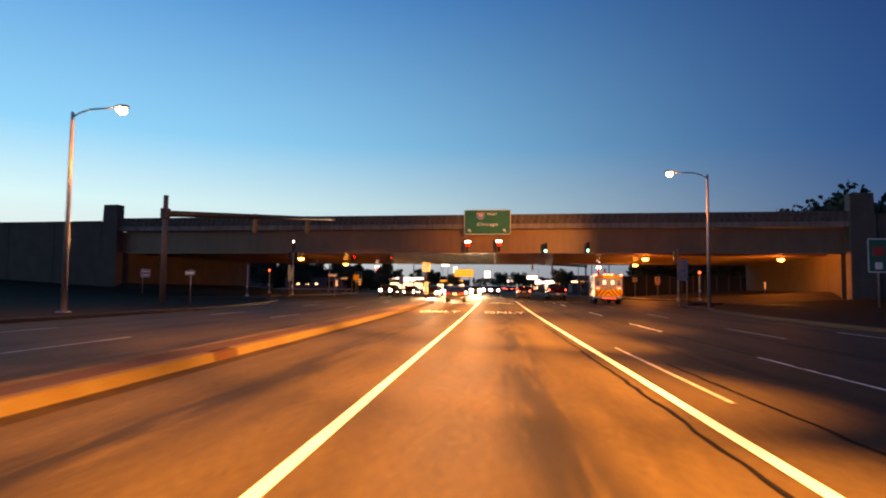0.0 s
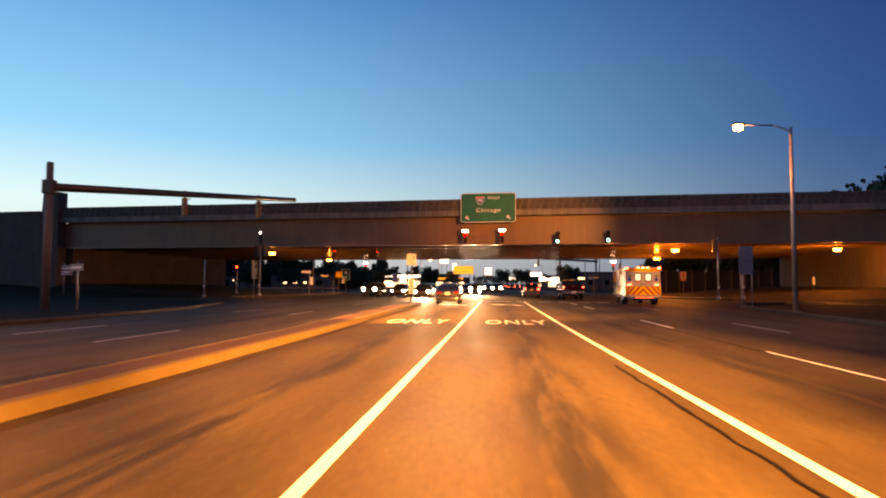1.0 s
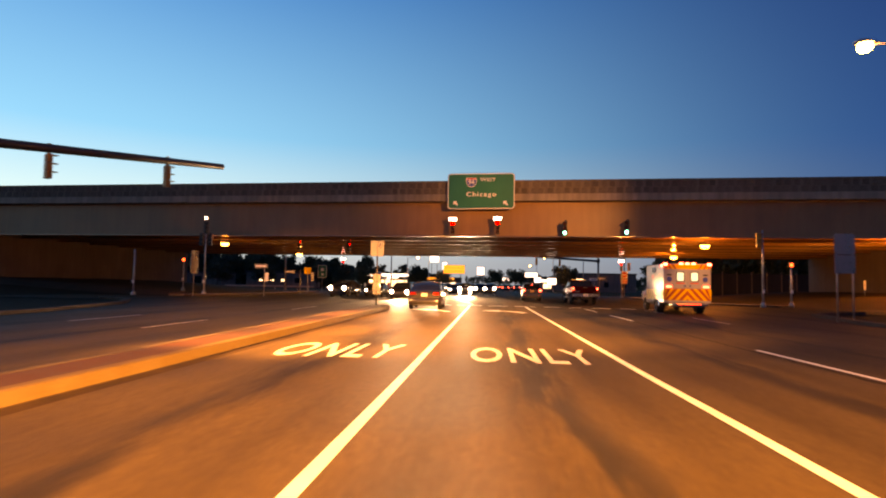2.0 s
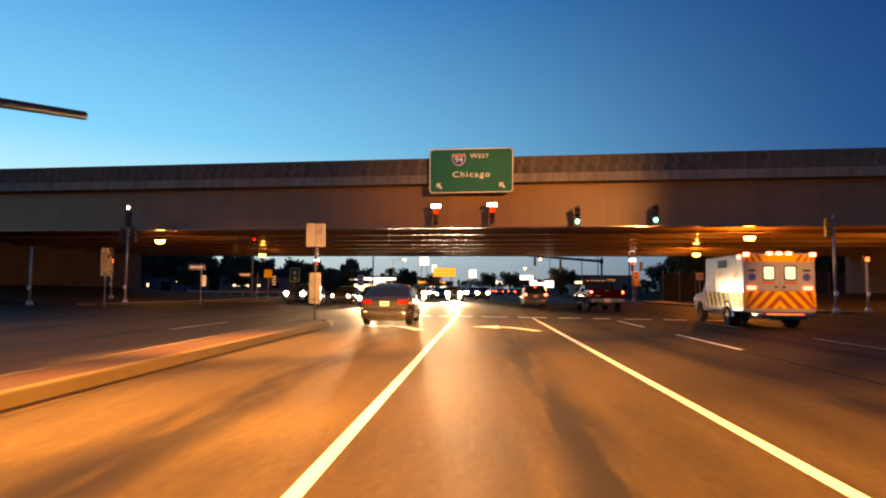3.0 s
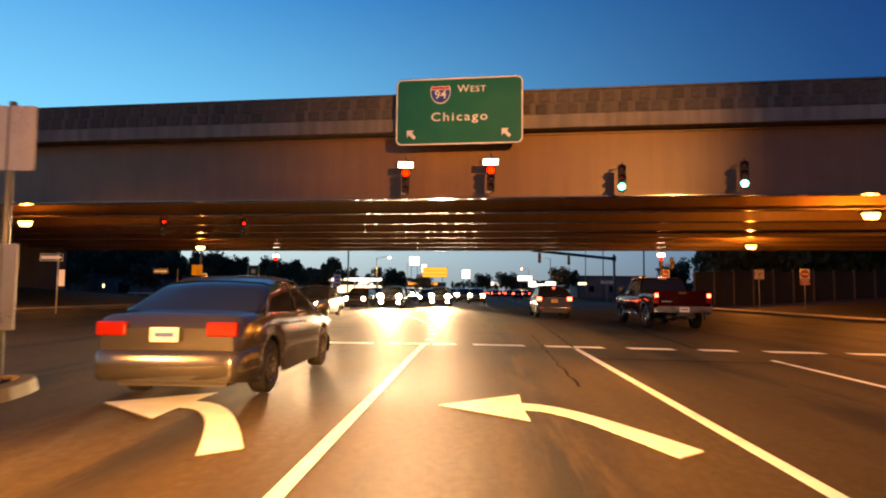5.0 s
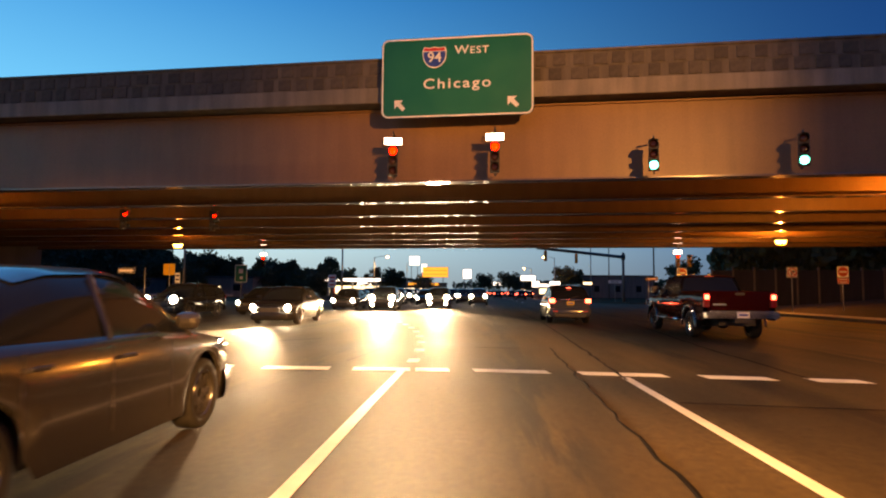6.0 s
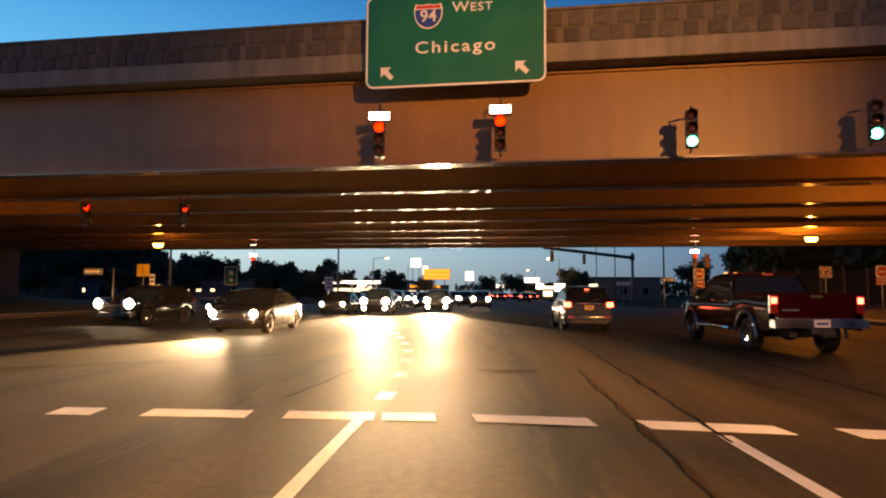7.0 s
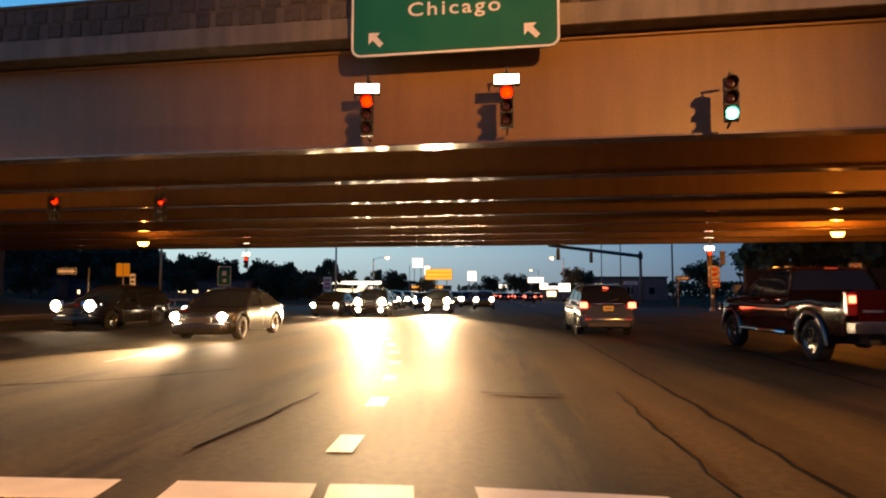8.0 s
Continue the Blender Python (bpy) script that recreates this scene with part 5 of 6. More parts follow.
SUV = dict(L=4.4, W=1.78, H=1.62, paint=PAINT_BLUE, wheel=0.34, axles=(-1.28, 1.32), sill=0.24,
           top=[(-2.2, 0.86), (-2.1, 1.0), (0.6, 1.0), (1.1, 0.98), (1.7, 0.92), (2.05, 0.82), (2.2, 0.66)],
           roof=[(-2.12, 1.02), (-1.85, 1.4), (-1.55, 1.56), (-0.6, 1.62), (0.1, 1.6), (0.4, 1.53), (1.15, 0.97)],
           pillars=[(1.1, 0.4, 0.07), (-0.1, -0.1, 0.08), (-1.15, -1.15, 0.08), (-2.05, -1.75, 0.12)], seams=(0.95, -0.1, -1.1), handles=(0.05, -0.95), mirror=0.72,
           grille=0.66, plate=0.86, plate_material=SIGN_YELLOW, tail=(0.74, 0.96, 0.22, 0.17), head=(0.64, 0.78, 0.34, 0.16), bumper=PAINT_BLUE)

# grey-blue hatchback waiting ahead
hatch = car("estate_car", "grey-blue hatchback with glowing brake lights and a yellow plate", "car", pose(3.35, 80.3, 0), SUV, tails=BRAKE_ON)
bm = bmesh.new()
box(bm, (0, -2.225, 1.0), (0.86, 0.03, 0.035), bevel=0.008)
part("plate_strip", bm, CHROME, hatch, "bright strip above the plate")
bm = bmesh.new()
box(bm, (0, -2.27, 0.36), (1.3, 0.06, 0.16), bevel=0.02)
part("bumper_valance", bm, PLASTIC, hatch, "black lower bumper")
for s in (-1, 1):
    bm = bmesh.new()
    box(bm, (s * 0.62, -2.262, 0.52), (0.2, 0.02, 0.05), bevel=0.006)
    part("bumper_reflector", bm, SIGN_RED, hatch)
    bm = bmesh.new()
    tube(bm, (s * 0.68, -1.45, 1.63), (s * 0.68, 0.15, 1.66), 0.018, n=8)
    part("roof_rail", bm, CHROME, hatch)
bm = bmesh.new()
box(bm, (0, -1.79, 1.5), (0.16, 0.04, 0.02), bevel=0.005)
part("high_brake_light", bm, BRAKE_ON, hatch)
bm = bmesh.new()
tube(bm, (0.0, -2.16, 1.06), (0.34, -2.07, 1.16), 0.012, n=6)
part("rear_wiper", bm, PLASTIC, hatch)
bm = bmesh.new()
loft(bm, [[(s * 0.70 + 0.0, -2.208, z), (s * 0.712, -2.208, z)] for s, z in ((-1, 0.95), (-1, 0.6))], smooth=False)
loft(bm, [[(0.70, -2.208, z), (0.712, -2.208, z)] for z in (0.95, 0.6)], smooth=False)
box(bm, (0, -2.206, 0.6), (1.41, 0.006, 0.012))
part("tailgate_seam", bm, PLASTIC, hatch)
# silver saloon alongside, one lane over
# its shut lines are chrome, put in for the glint along their edges
car("saloon_car", "silver saloon with lit headlights standing in the next turning lane", "car", pose(-3.99, 56.5, 0, 0, 0, 1.0), dict(SEDAN, head=(0.64, 0.67, 0.36, 0.2), head_wrap=0.55, lit_from=6, seams=(0.72, -0.15, -1.05), seam_material=CHROME), heads=HEAD_SIDE)


# ---- pickup truck ----
def pickup(m):
    t = thing("pickup_truck", "dark red crew-cab pickup with chrome bumper and glowing tail lights", "pickup truck", m)
    W, r = 2.0, 0.4
    axles = (-1.75, 2.05)
    arches = [(y, r + 0.09, r) for y in axles]
    top = [(-2.98, 1.38), (-0.9, 1.38), (-0.85, 1.3), (1.0, 1.28), (1.3, 1.27), (2.5, 1.2), (2.85, 1.12), (3.0, 0.95)]
    plan = [(-3.0, 0.96), (-2.9, 0.99), (-2.5, 1.0), (2.2, 1.0), (2.7, 0.96), (3.0, 0.84)]
    bm = bmesh.new()
    rings = body_skin(6.0, W, top, 0.52, arches, plan, crown=0.01, y0=-0.95, y1=3.0)
    loft(bm, rings)
    bm.faces.new([bm.verts.new(p) for p in rings[-1]])
    bm.faces.new([bm.verts.new(p) for p in rings[0]])
    part("cab_body", bm, PAINT_RED, t)
    bm = bmesh.new()
    for s in (-1, 1):
        outer = []
        ys = sorted([-2.95, -2.6, -2.3, -1.2, -0.98] + [-1.75 + 0.49 * math.cos(q) for q in np.linspace(0, math.pi, 15)])
        for y in ys:
            zb = 0.56
            if abs(y + 1.75) < 0.49:
                zb = max(zb, r + math.sqrt(0.49 ** 2 - (y + 1.75) ** 2))
            outer.append([(s * 0.97, y, zb), (s * 1.0, y, 1.0), (s * 0.985, y, 1.3), (s * 0.95, y, 1.38), (s * 0.87, y, 1.38), (s * 0.86, y, 0.85)])
        loft(bm, outer)
    box(bm, (0, -1.95, 0.82), (1.75, 2.0, 0.06))
    part("bed", bm, PAINT_RED, t)
    bm = bmesh.new()
    box(bm, (0, -2.96, 1.09), (1.62, 0.08, 0.58), bevel=0.025)
    box(bm, (0, -3.005, 1.1), (1.2, 0.02, 0.34), bevel=0.008)
    tg = part("tailgate", bm, PAINT_RED, t)
    bm = bmesh.new()
    box(bm, (0, -3.02, 1.3), (0.26, 0.02, 0.07), bevel=0.006)
    part("tailgate_handle", bm, PLASTIC, tg)
    bm = bmesh.new()
    box(bm, (-0.56, -3.018, 1.0), (0.36, 0.008, 0.04))
    part("badge_bar", bm, CHROME, tg)
    # cab glass, roof, pillars
    gh = [(-0.9, 1.3), (-0.72, 1.8), (-0.6, 1.86), (0.2, 1.9), (0.75, 1.87), (1.55, 1.28)]
    ys = np.linspace(-0.9, 1.55, 28)
    rings = []
    for y in ys:
        zb, zr = 1.26, max(table(gh, y), 1.27)
        k = (zr - zb) / 0.64
        half = [(0.94, zb), (0.94 - 0.08 * k, zb + (zr - zb) * 0.6), (0.94 - 0.17 * k, zb + (zr - zb) * 0.93), (0.82 - 0.16 * k, zr), (0.3, zr + 0.015 * k), (0, zr + 0.02 * k)]
        rings.append([(x, y, z) for x, z in half] + [(-x, y, z) for x, z in half[-2::-1]])
    bm = bmesh.new()
    loft(bm, rings)
    part("glazing", bm, GLASS_DARK, t, "dark tinted cab glass")
    bm = bmesh.new()
    loft(bm, [[(p[0] * 1.012, p[1], p[2] + 0.012) for p in rings[i][2:-2]] for i, y in enumerate(ys) if table(gh, y) > 1.78])
    part("roof", bm, PAINT_RED, t)
    for yb, yr, w in ((1.5, 0.8, 0.08), (0.45, 0.42, 0.09), (-0.86, -0.66, 0.16)):
        for s in (-1, 1):
            bm = bmesh.new()
            loft(bm, [[(s * (0.947 - 0.165 * k), yb + (yr - yb) * k - w / 2, 1.26 + 0.58 * k), (s * (0.962 - 0.165 * k), yb + (yr - yb) * k, 1.26 + 0.58 * k), (s * (0.947 - 0.165 * k), yb + (yr - yb) * k + w / 2, 1.26 + 0.58 * k)] for k in np.linspace(0, 1, 5)])
            part("pillar", bm, PAINT_RED, t)
    bm = bmesh.new()
    prism(bm, [(-0.98, -3.2), (0.98, -3.2), (0.99, -2.98), (-0.99, -2.98)], 0.62, 0.8)
    box(bm, (0, -3.08, 0.815), (1.8, 0.2, 0.03))
    bp = part("rear_bumper", bm, CHROME, t, "chrome step bumper")
    bm = bmesh.new()
    box(bm, (0, -3.21, 0.72), (0.33, 0.012, 0.165))
    pl = part("number_plate", bm, PLATE_WHITE, bp)
    bm = bmesh.new()
    box(bm, (0, -3.219, 0.72), (0.24, 0.006, 0.05))
    part("character_bar", bm, SIGN_BLUE, bp)
    bm = bmesh.new()
    box(bm, (0, -3.0, 0.55), (0.5, 0.5, 0.1))
    box(bm, (0, 0, 0.5), (1.0, 5.6, 0.2))
    tube(bm, (-0.75, -1.75, 0.42), (0.75, -1.75, 0.42), 0.08, n=8)
    lathe(bm, [(0.001, -0.16), (0.15, -0.1), (0.16, 0.1), (0.001, 0.16)], 'y', 12, (0, -1.75, 0.42))
    part("chassis", bm, PLASTIC, t)
    for s in (-1, 1):
        bm = bmesh.new()
        box(bm, (s * 0.91, -2.97, 1.13), (0.17, 0.12, 0.42), bevel=0.02)
        part("tail_light", bm, TAIL_OFF, t)
        bm = bmesh.new()
        box(bm, (s * 0.91, -3.035, 1.21), (0.12, 0.02, 0.13), bevel=0.008)
        part("brake_lens", bm, BRAKE_ON, t, "glowing red brake light")
        bm = bmesh.new()
        box(bm, (s * 0.8, 2.97, 0.98), (0.34, 0.1, 0.2), bevel=0.02)
        part("headlight", bm, CHROME, t)
        bm = bmesh.new()
        tube(bm, (s * 1.02, -0.85, 0.5), (s * 1.02, 1.45, 0.5), 0.045, n=10)
        part("side_step", bm, CHROME, t, "chrome tubular side step")
        bm = bmesh.new()
        box(bm, (s * 1.13, 1.25, 1.42), (0.24, 0.14, 0.26), bevel=0.03)
        part("wing_mirror", bm, PLASTIC, t)
        bm = bmesh.new()
        box(bm, (s * 1.002, 0.3, 0.98), (0.02, 2.3, 0.05), bevel=0.005)
        part("side_moulding", bm, CHROME, t)
        for y in (0.2, -0.55):
            bm = bmesh.new()
            box(bm, (s * 1.012, y, 1.18), (0.03, 0.2, 0.045), bevel=0.008)
            part("door_handle", bm, CHROME, t)
        for ya in axles:
            bm = bmesh.new()
            rr = [0.49, 0.58]
            rings = []
            for q in np.linspace(-0.1, math.pi + 0.1, 18):
                rings.append([(s * 0.99, ya + rr[0] * math.cos(q), r + rr[0] * math.sin(q)), (s * 1.035, ya + (rr[0] + 0.02) * math.cos(q), r + (rr[0] + 0.02) * math.sin(q)), (s * 1.03, ya + rr[1] * math.cos(q), r + rr[1] * math.sin(q)), (s * 0.985, ya + (rr[1] + 0.01) * math.cos(q), r + (rr[1] + 0.01) * math.sin(q))])
            loft(bm, rings)
            part("fender_flare", bm, PAINT_SILVER, t, "pale wheel-arch flare")
            wheel(t, s * 0.86, ya, r, 0.26)
    for x in (-0.5, -0.25, 0, 0.25, 0.5):
        bm = bmesh.new()
        box(bm, (x, 0.62, 1.925), (0.1, 0.07, 0.035), bevel=0.01)
        part("roof_marker", bm, AMBER_ON, t)
    bm = bmesh.new()
    box(bm, (0, -0.74, 1.85), (0.26, 0.03, 0.03))
    part("high_brake_light", bm, SIGN_RED, t)
    return t


pickup(pose(6.8, 72.8, 0))


# ---- ambulance ----
def ambulance(m):
    t = thing("ambulance", "white box ambulance with yellow chevrons and lit red beacons", "ambulance", m)
    y0, y1 = -3.1, 1.0
    bm = bmesh.new()
    box(bm, (0, (y0 + y1) / 2, 1.62), (2.44, y1 - y0, 2.1), bevel=0.06)
    part("module", bm, PAINT_WHITE, t, "white box body")
    # cab
    plan = [(1.0, 0.98), (3.0, 1.0), (3.5, 0.95), (3.75, 0.82)]
    bm = bmesh.new()
    rings = body_skin(7.5, 2.05, [(1.0, 1.35), (2.2, 1.32), (3.0, 1.22), (3.6, 1.1), (3.75, 0.9)], 0.5, [(2.55, 0.48, 0.39)], plan, y0=1.0, y1=3.75)
    loft(bm, rings)
    bm.faces.new([bm.verts.new(p) for p in rings[-1]])
    part("cab_body", bm, PAINT_WHITE, t)
    bm = bmesh.new()
    loft(bm, [[(-0.94, y, 1.3), (-0.8, y, z), (0.8, y, z), (0.94, y, 1.3)] for y, z in ((1.0, 2.05), (1.7, 2.05), (2.0, 1.98), (2.75, 1.32))])
    part("cab_glazing", bm, GLASS_DARK, t)
    bm = bmesh.new()
    box(bm, (0, 1.4, 2.08), (1.7, 0.8, 0.06), bevel=0.02)
    part("cab_roof", bm, PAINT_WHITE, t)
    yb = y0 - 0.004
    # chevrons in the lower rear
    bm = bmesh.new()
    box(bm, (0, yb - 0.004, 1.02), (2.4, 0.012, 0.62))
    field = part("chevron_field", bm, STRIPE_YELLOW, t, "yellow reflective field with dark orange chevrons")
    for s in (-1, 1):
        for k in range(-2, 4):
            x0 = 0.1 + 0.38 * k
            pts = [(x0, 1.325), (x0 + 0.19, 1.325), (x0 + 0.19 + 0.55, 0.72), (x0 + 0.55, 0.72)]
            pts = [(min(1.19, max(0.0, p[0])), p[1] if p[0] >= 0 else max(0.72, p[1] + p[0] * 1.1)) for p in pts]
            bm = bmesh.new()
            prism(bm, [(s * p[0], p[1]) for p in pts], yb - 0.016, yb - 0.01, 'y')
            part("chevron", bm, STRIPE_ORANGE, field)
    bm = bmesh.new()
    box(bm, (0, yb - 0.004, 2.5), (2.36, 0.012, 0.26))
    field = part("top_band", bm, STRIPE_YELLOW, t, "yellow striped band below the roof")
    for s in (-1, 1):
        for k in range(3):
            x0 = 0.55 + 0.24 * k
            bm = bmesh.new()
            prism(bm, [(s * x0, 2.38), (s * (x0 + 0.1), 2.38), (s * min(1.17, x0 + 0.26), 2.62), (s * min(1.1, x0 + 0.16), 2.62)], yb - 0.016, yb - 0.01, 'y')
            part("band_stripe", bm, STRIPE_ORANGE, field)
    for s in (-1, 1):
        bm = bmesh.new()
        box(bm, (s * 0.36, yb - 0.01, 1.855), (0.7, 0.03, 1.01), bevel=0.01)
        d = part("rear_door", bm, PAINT_WHITE, t)
        bm = bmesh.new()
        prism(bm, [(p[0] + s * 0.36, p[1] + 1.97) for p in round_rect(0.44, 0.54, 0.07, 4)], yb - 0.03, yb - 0.022, 'y')
        part("window_rubber", bm, PLASTIC, d)
        bm = bmesh.new()
        prism(bm, [(p[0] + s * 0.36, p[1] + 1.97) for p in round_rect(0.34, 0.44, 0.05, 4)], yb - 0.036, yb - 0.03, 'y')
        part("window", bm, CABIN_ON, d, "window lit from inside")
        bm = bmesh.new()
        box(bm, (s * 0.13, yb - 0.035, 1.48), (0.1, 0.04, 0.08), bevel=0.01)
        part("door_handle", bm, CHROME, d)
        bm = bmesh.new()
        box(bm, (s * 0.36, yb - 0.028, 1.62), (0.44, 0.008, 0.06))
        part("legend_bar", bm, SIGN_RED, d)
        bm = bmesh.new()
        lathe(bm, [(0.14, yb - 0.008), (0.12, yb - 0.016)], 'y', 8, (s * 0.92, 0, 1.83))
        part("blue_emblem", bm, SIGN_BLUE, t, "plain blue rescue emblem")
        bm = bmesh.new()
        box(bm, (s * 0.92, yb - 0.01, 2.06), (0.24, 0.012, 0.07))
        part("legend_bar", bm, SIGN_BLACK, t)
        bm = bmesh.new()
        box(bm, (s * 0.95, yb - 0.02, 1.44), (0.3, 0.05, 0.12), bevel=0.012)
        part("tail_light", bm, BRAKE_ON, t, "glowing red tail light")
        bm = bmesh.new()
        box(bm, (s * 1.12, yb - 0.03, 2.62), (0.2, 0.07, 0.14), bevel=0.015)
        part("beacon", bm, STROBE_ON, t, "glowing red beacon")
        bm = bmesh.new()
        box(bm, (s * 1.22, -2.75, 2.55), (0.07, 0.24, 0.14), bevel=0.015)
        part("side_beacon", bm, STROBE_ON, t)
        bm = bmesh.new()
        box(bm, (s * 1.226, -1.05, 1.0), (0.012, 4.0, 0.56))
        sf = part("side_stripe", bm, STRIPE_YELLOW, t, "yellow band with dark slanting stripes")
        for k in range(8):
            y_a = -2.95 + 0.5 * k
            bm = bmesh.new()
            prism(bm, [(y_a, 0.73), (y_a + 0.24, 0.73), (min(0.94, y_a + 0.5), 1.27), (min(0.94, y_a + 0.26), 1.27)], s * 1.233, s * 1.238, 'x')
            part("slanting_stripe", bm, SIGN_BLACK, sf)
        lettering("side_word", "LIFE", 0.34, SIGN_RED, t, (s * 1.246, -0.75, 1.98), (90, 0, 90 * s), label="LIFE in dark red letters")
        bm = bmesh.new()
        lathe(bm, [(0.15, s * 1.238), (0.15, s * 1.244)], 'x', 10, (0, -2.35, 1.98))
        part("side_emblem", bm, SIGN_RED, t)
        bm = bmesh.new()
        box(bm, (s * 1.24, -1.0, 2.36), (0.02, 0.9, 0.3), bevel=0.006)
        part("side_window", bm, GLASS_DARK, t)
        for yy in (-1.9, 0.3):
            bm = bmesh.new()
            box(bm, (s * 1.228, yy, 1.62), (0.018, 0.75, 0.62), bevel=0.006)
            part("side_locker", bm, PAINT_WHITE, t)
        wheel(t, s * 1.06, -1.5, 0.39, 0.4, ALLOY)
        wheel(t, s * 0.88, 2.55, 0.39, 0.25, ALLOY)
        bm = bmesh.new()
        rings = []
        for q in np.linspace(0, math.pi, 14):
            rings.append([(s * 1.19, -1.5 + 0.5 * math.cos(q), 0.4 + 0.5 * math.sin(q)), (s * 1.24, -1.5 + 0.5 * math.cos(q), 0.4 + 0.5 * math.sin(q)), (s * 1.24, -1.5 + 0.56 * math.cos(q), 0.4 + 0.56 * math.sin(q)), (s * 1.19, -1.5 + 0.56 * math.cos(q), 0.4 + 0.56 * math.sin(q))])
        loft(bm, rings)
        part("wheel_flare", bm, CHROME, t)
        # no opening is cut; this flat black half-disc imitates the shaded arch
        bm = bmesh.new()
        prism(bm, [(-1.5 + 0.5 * math.cos(q), 0.4 + 0.5 * math.sin(q)) for q in np.linspace(0, math.pi, 14)], s * 1.2, s * 1.228, 'x')
        part("arch_disc", bm, PLASTIC, t, "flat black half-disc in place of the wheel well opening")
    for x in (-0.32, 0, 0.32):
        bm = bmesh.new()
        box(bm, (x, yb - 0.03, 2.66), (0.2, 0.07, 0.11), bevel=0.015)
        part("beacon", bm, STROBE_ON, t, "glowing red beacon")
    bm = bmesh.new()
    box(bm, (0, y0 - 0.2, 0.5), (1.9, 0.42, 0.14), bevel=0.02)
    part("rear_step", bm, CHROME, t, "bright metal rear step")
    # no lamp: the reflector's shine is put in as a red glow
    bm = bmesh.new()
    box(bm, (0, y0 - 0.415, 0.53), (1.2, 0.015, 0.03))
    part("glowing_step_reflector", bm, TAIL_ON, t)
    bm = bmesh.new()
    box(bm, (0, -0.4, 0.48), (1.5, 6.0, 0.24))
    part("chassis", bm, PLASTIC, t)
    return t


ambulance(pose(10.0, 58.4, 0, 0, 0, -2))

# ---- oncoming and distant traffic ----
SEDAN_DARK = dict(SEDAN, paint=PAINT_DARK)
SUV_DARK = dict(SUV, paint=PAINT_DARK, bumper=PAINT_DARK, plate_material=PLATE_WHITE)
# headlights larger than life, their size standing in for glare
SUV_BRIGHT = dict(SUV_DARK, W=1.9, head=(0.64, 0.87, 0.56, 0.35))
onc = car("saloon_car", "dark saloon with glaring headlights under the bridge", "car", pose(-8.3, 77.4, 0, 0, 0, 180), SEDAN_DARK, group="oncoming traffic", heads=HEAD_ON)
spot("headlight_beam", (0, 2.5, 0.7), (-0.3, 26, -0.1), BEAM_W * 0.7, (1.0, 0.74, 0.44), 44, 0.8, 0.2, onc)
onc2 = car("sport_utility", "dark sport utility with glaring headlights and fog lights", "car", pose(-6.9, 95.0, 0, 0, 0, 182), SUV_BRIGHT, group="oncoming traffic", heads=HEAD_ON)
for s in (-1, 1):
    bm = bmesh.new()
    lathe(bm, [(0.001, 0.05), (0.09, 0.045), (0.1, 0.0), (0.1, -0.05)], 'y', 14, (s * 0.62, 2.24, 0.42))
    part("fog_light", bm, HEAD_ON, onc2, "glaring fog light")
spot("headlight_beam", (0, 2.4, 0.8), (0.3, 22, -0.1), BEAM_W * 2, (1.0, 0.74, 0.44), 40, 0.8, 0.2, onc2)
copy_thing(onc2, pose(-3.5, 101, 0, 0, 0, 180))
near_saloon = copy_thing(onc, pose(-9.6, 96, 0, 0, 0, 180))
for o in list(near_saloon.children):
    if o.type == 'LIGHT':
        bpy.data.objects.remove(o)
far_saloon = car("saloon_car", "dark saloon with bright headlights in the queue beyond the bridge", "car", pose(-12.2, 86, 0, 0, 0, 178), SEDAN_DARK, group="oncoming traffic", heads=HEAD_FAR)
far_utility = car("sport_utility", "dark sport utility with bright headlights in the queue beyond the bridge", "car", pose(-14.6, 81.5, 0, 0, 0, 174), SUV_BRIGHT, group="oncoming traffic", heads=HEAD_FAR)
# padded with added cars so that their headlights fill out the glare
QUEUE = (((-12.0, 112), (-8.4, 108), (-5.4, 112), (-8.3, 150), (-4.2, 146), (-11.6, 170), (-8.4, 215), (-4.8, 200), (-1.7, 131)),
         ((-0.4, 114), (-8.6, 122), (-3.6, 128), (-11.5, 140), (-15, 134), (-8.3, 185), (-4.6, 168), (-1.2, 150), (-11.7, 240), (-1.9, 122), (-5.2, 120), (-8.7, 115), (-12.3, 120), (-5.6, 136), (-9.0, 132), (-1.6, 140), (-8.4, 141), (-12.0, 149), (-4.9, 155), (-1.8, 160), (-8.2, 162)))
for src, places in zip((far_saloon, far_utility), QUEUE):
    for x, y in places:
        copy_thing(src, pose(x, y, 0, 0, 0, 180))
far_car = car("hatchback", "far dark hatchback driving away with red tail lights", "car", pose(3.6, 176, 0), SUV_DARK, group="traffic driving away", tails=BRAKE_ON)
for x, y in ((6.9, 188), (3.5, 205), (10.1, 210), (6.8, 230), (3.6, 260), (10.0, 262), (6.9, 158), (10.2, 182), (10.3, 236), (6.8, 275), (3.7, 236)):
    copy_thing(far_car, pose(x, y, 0))

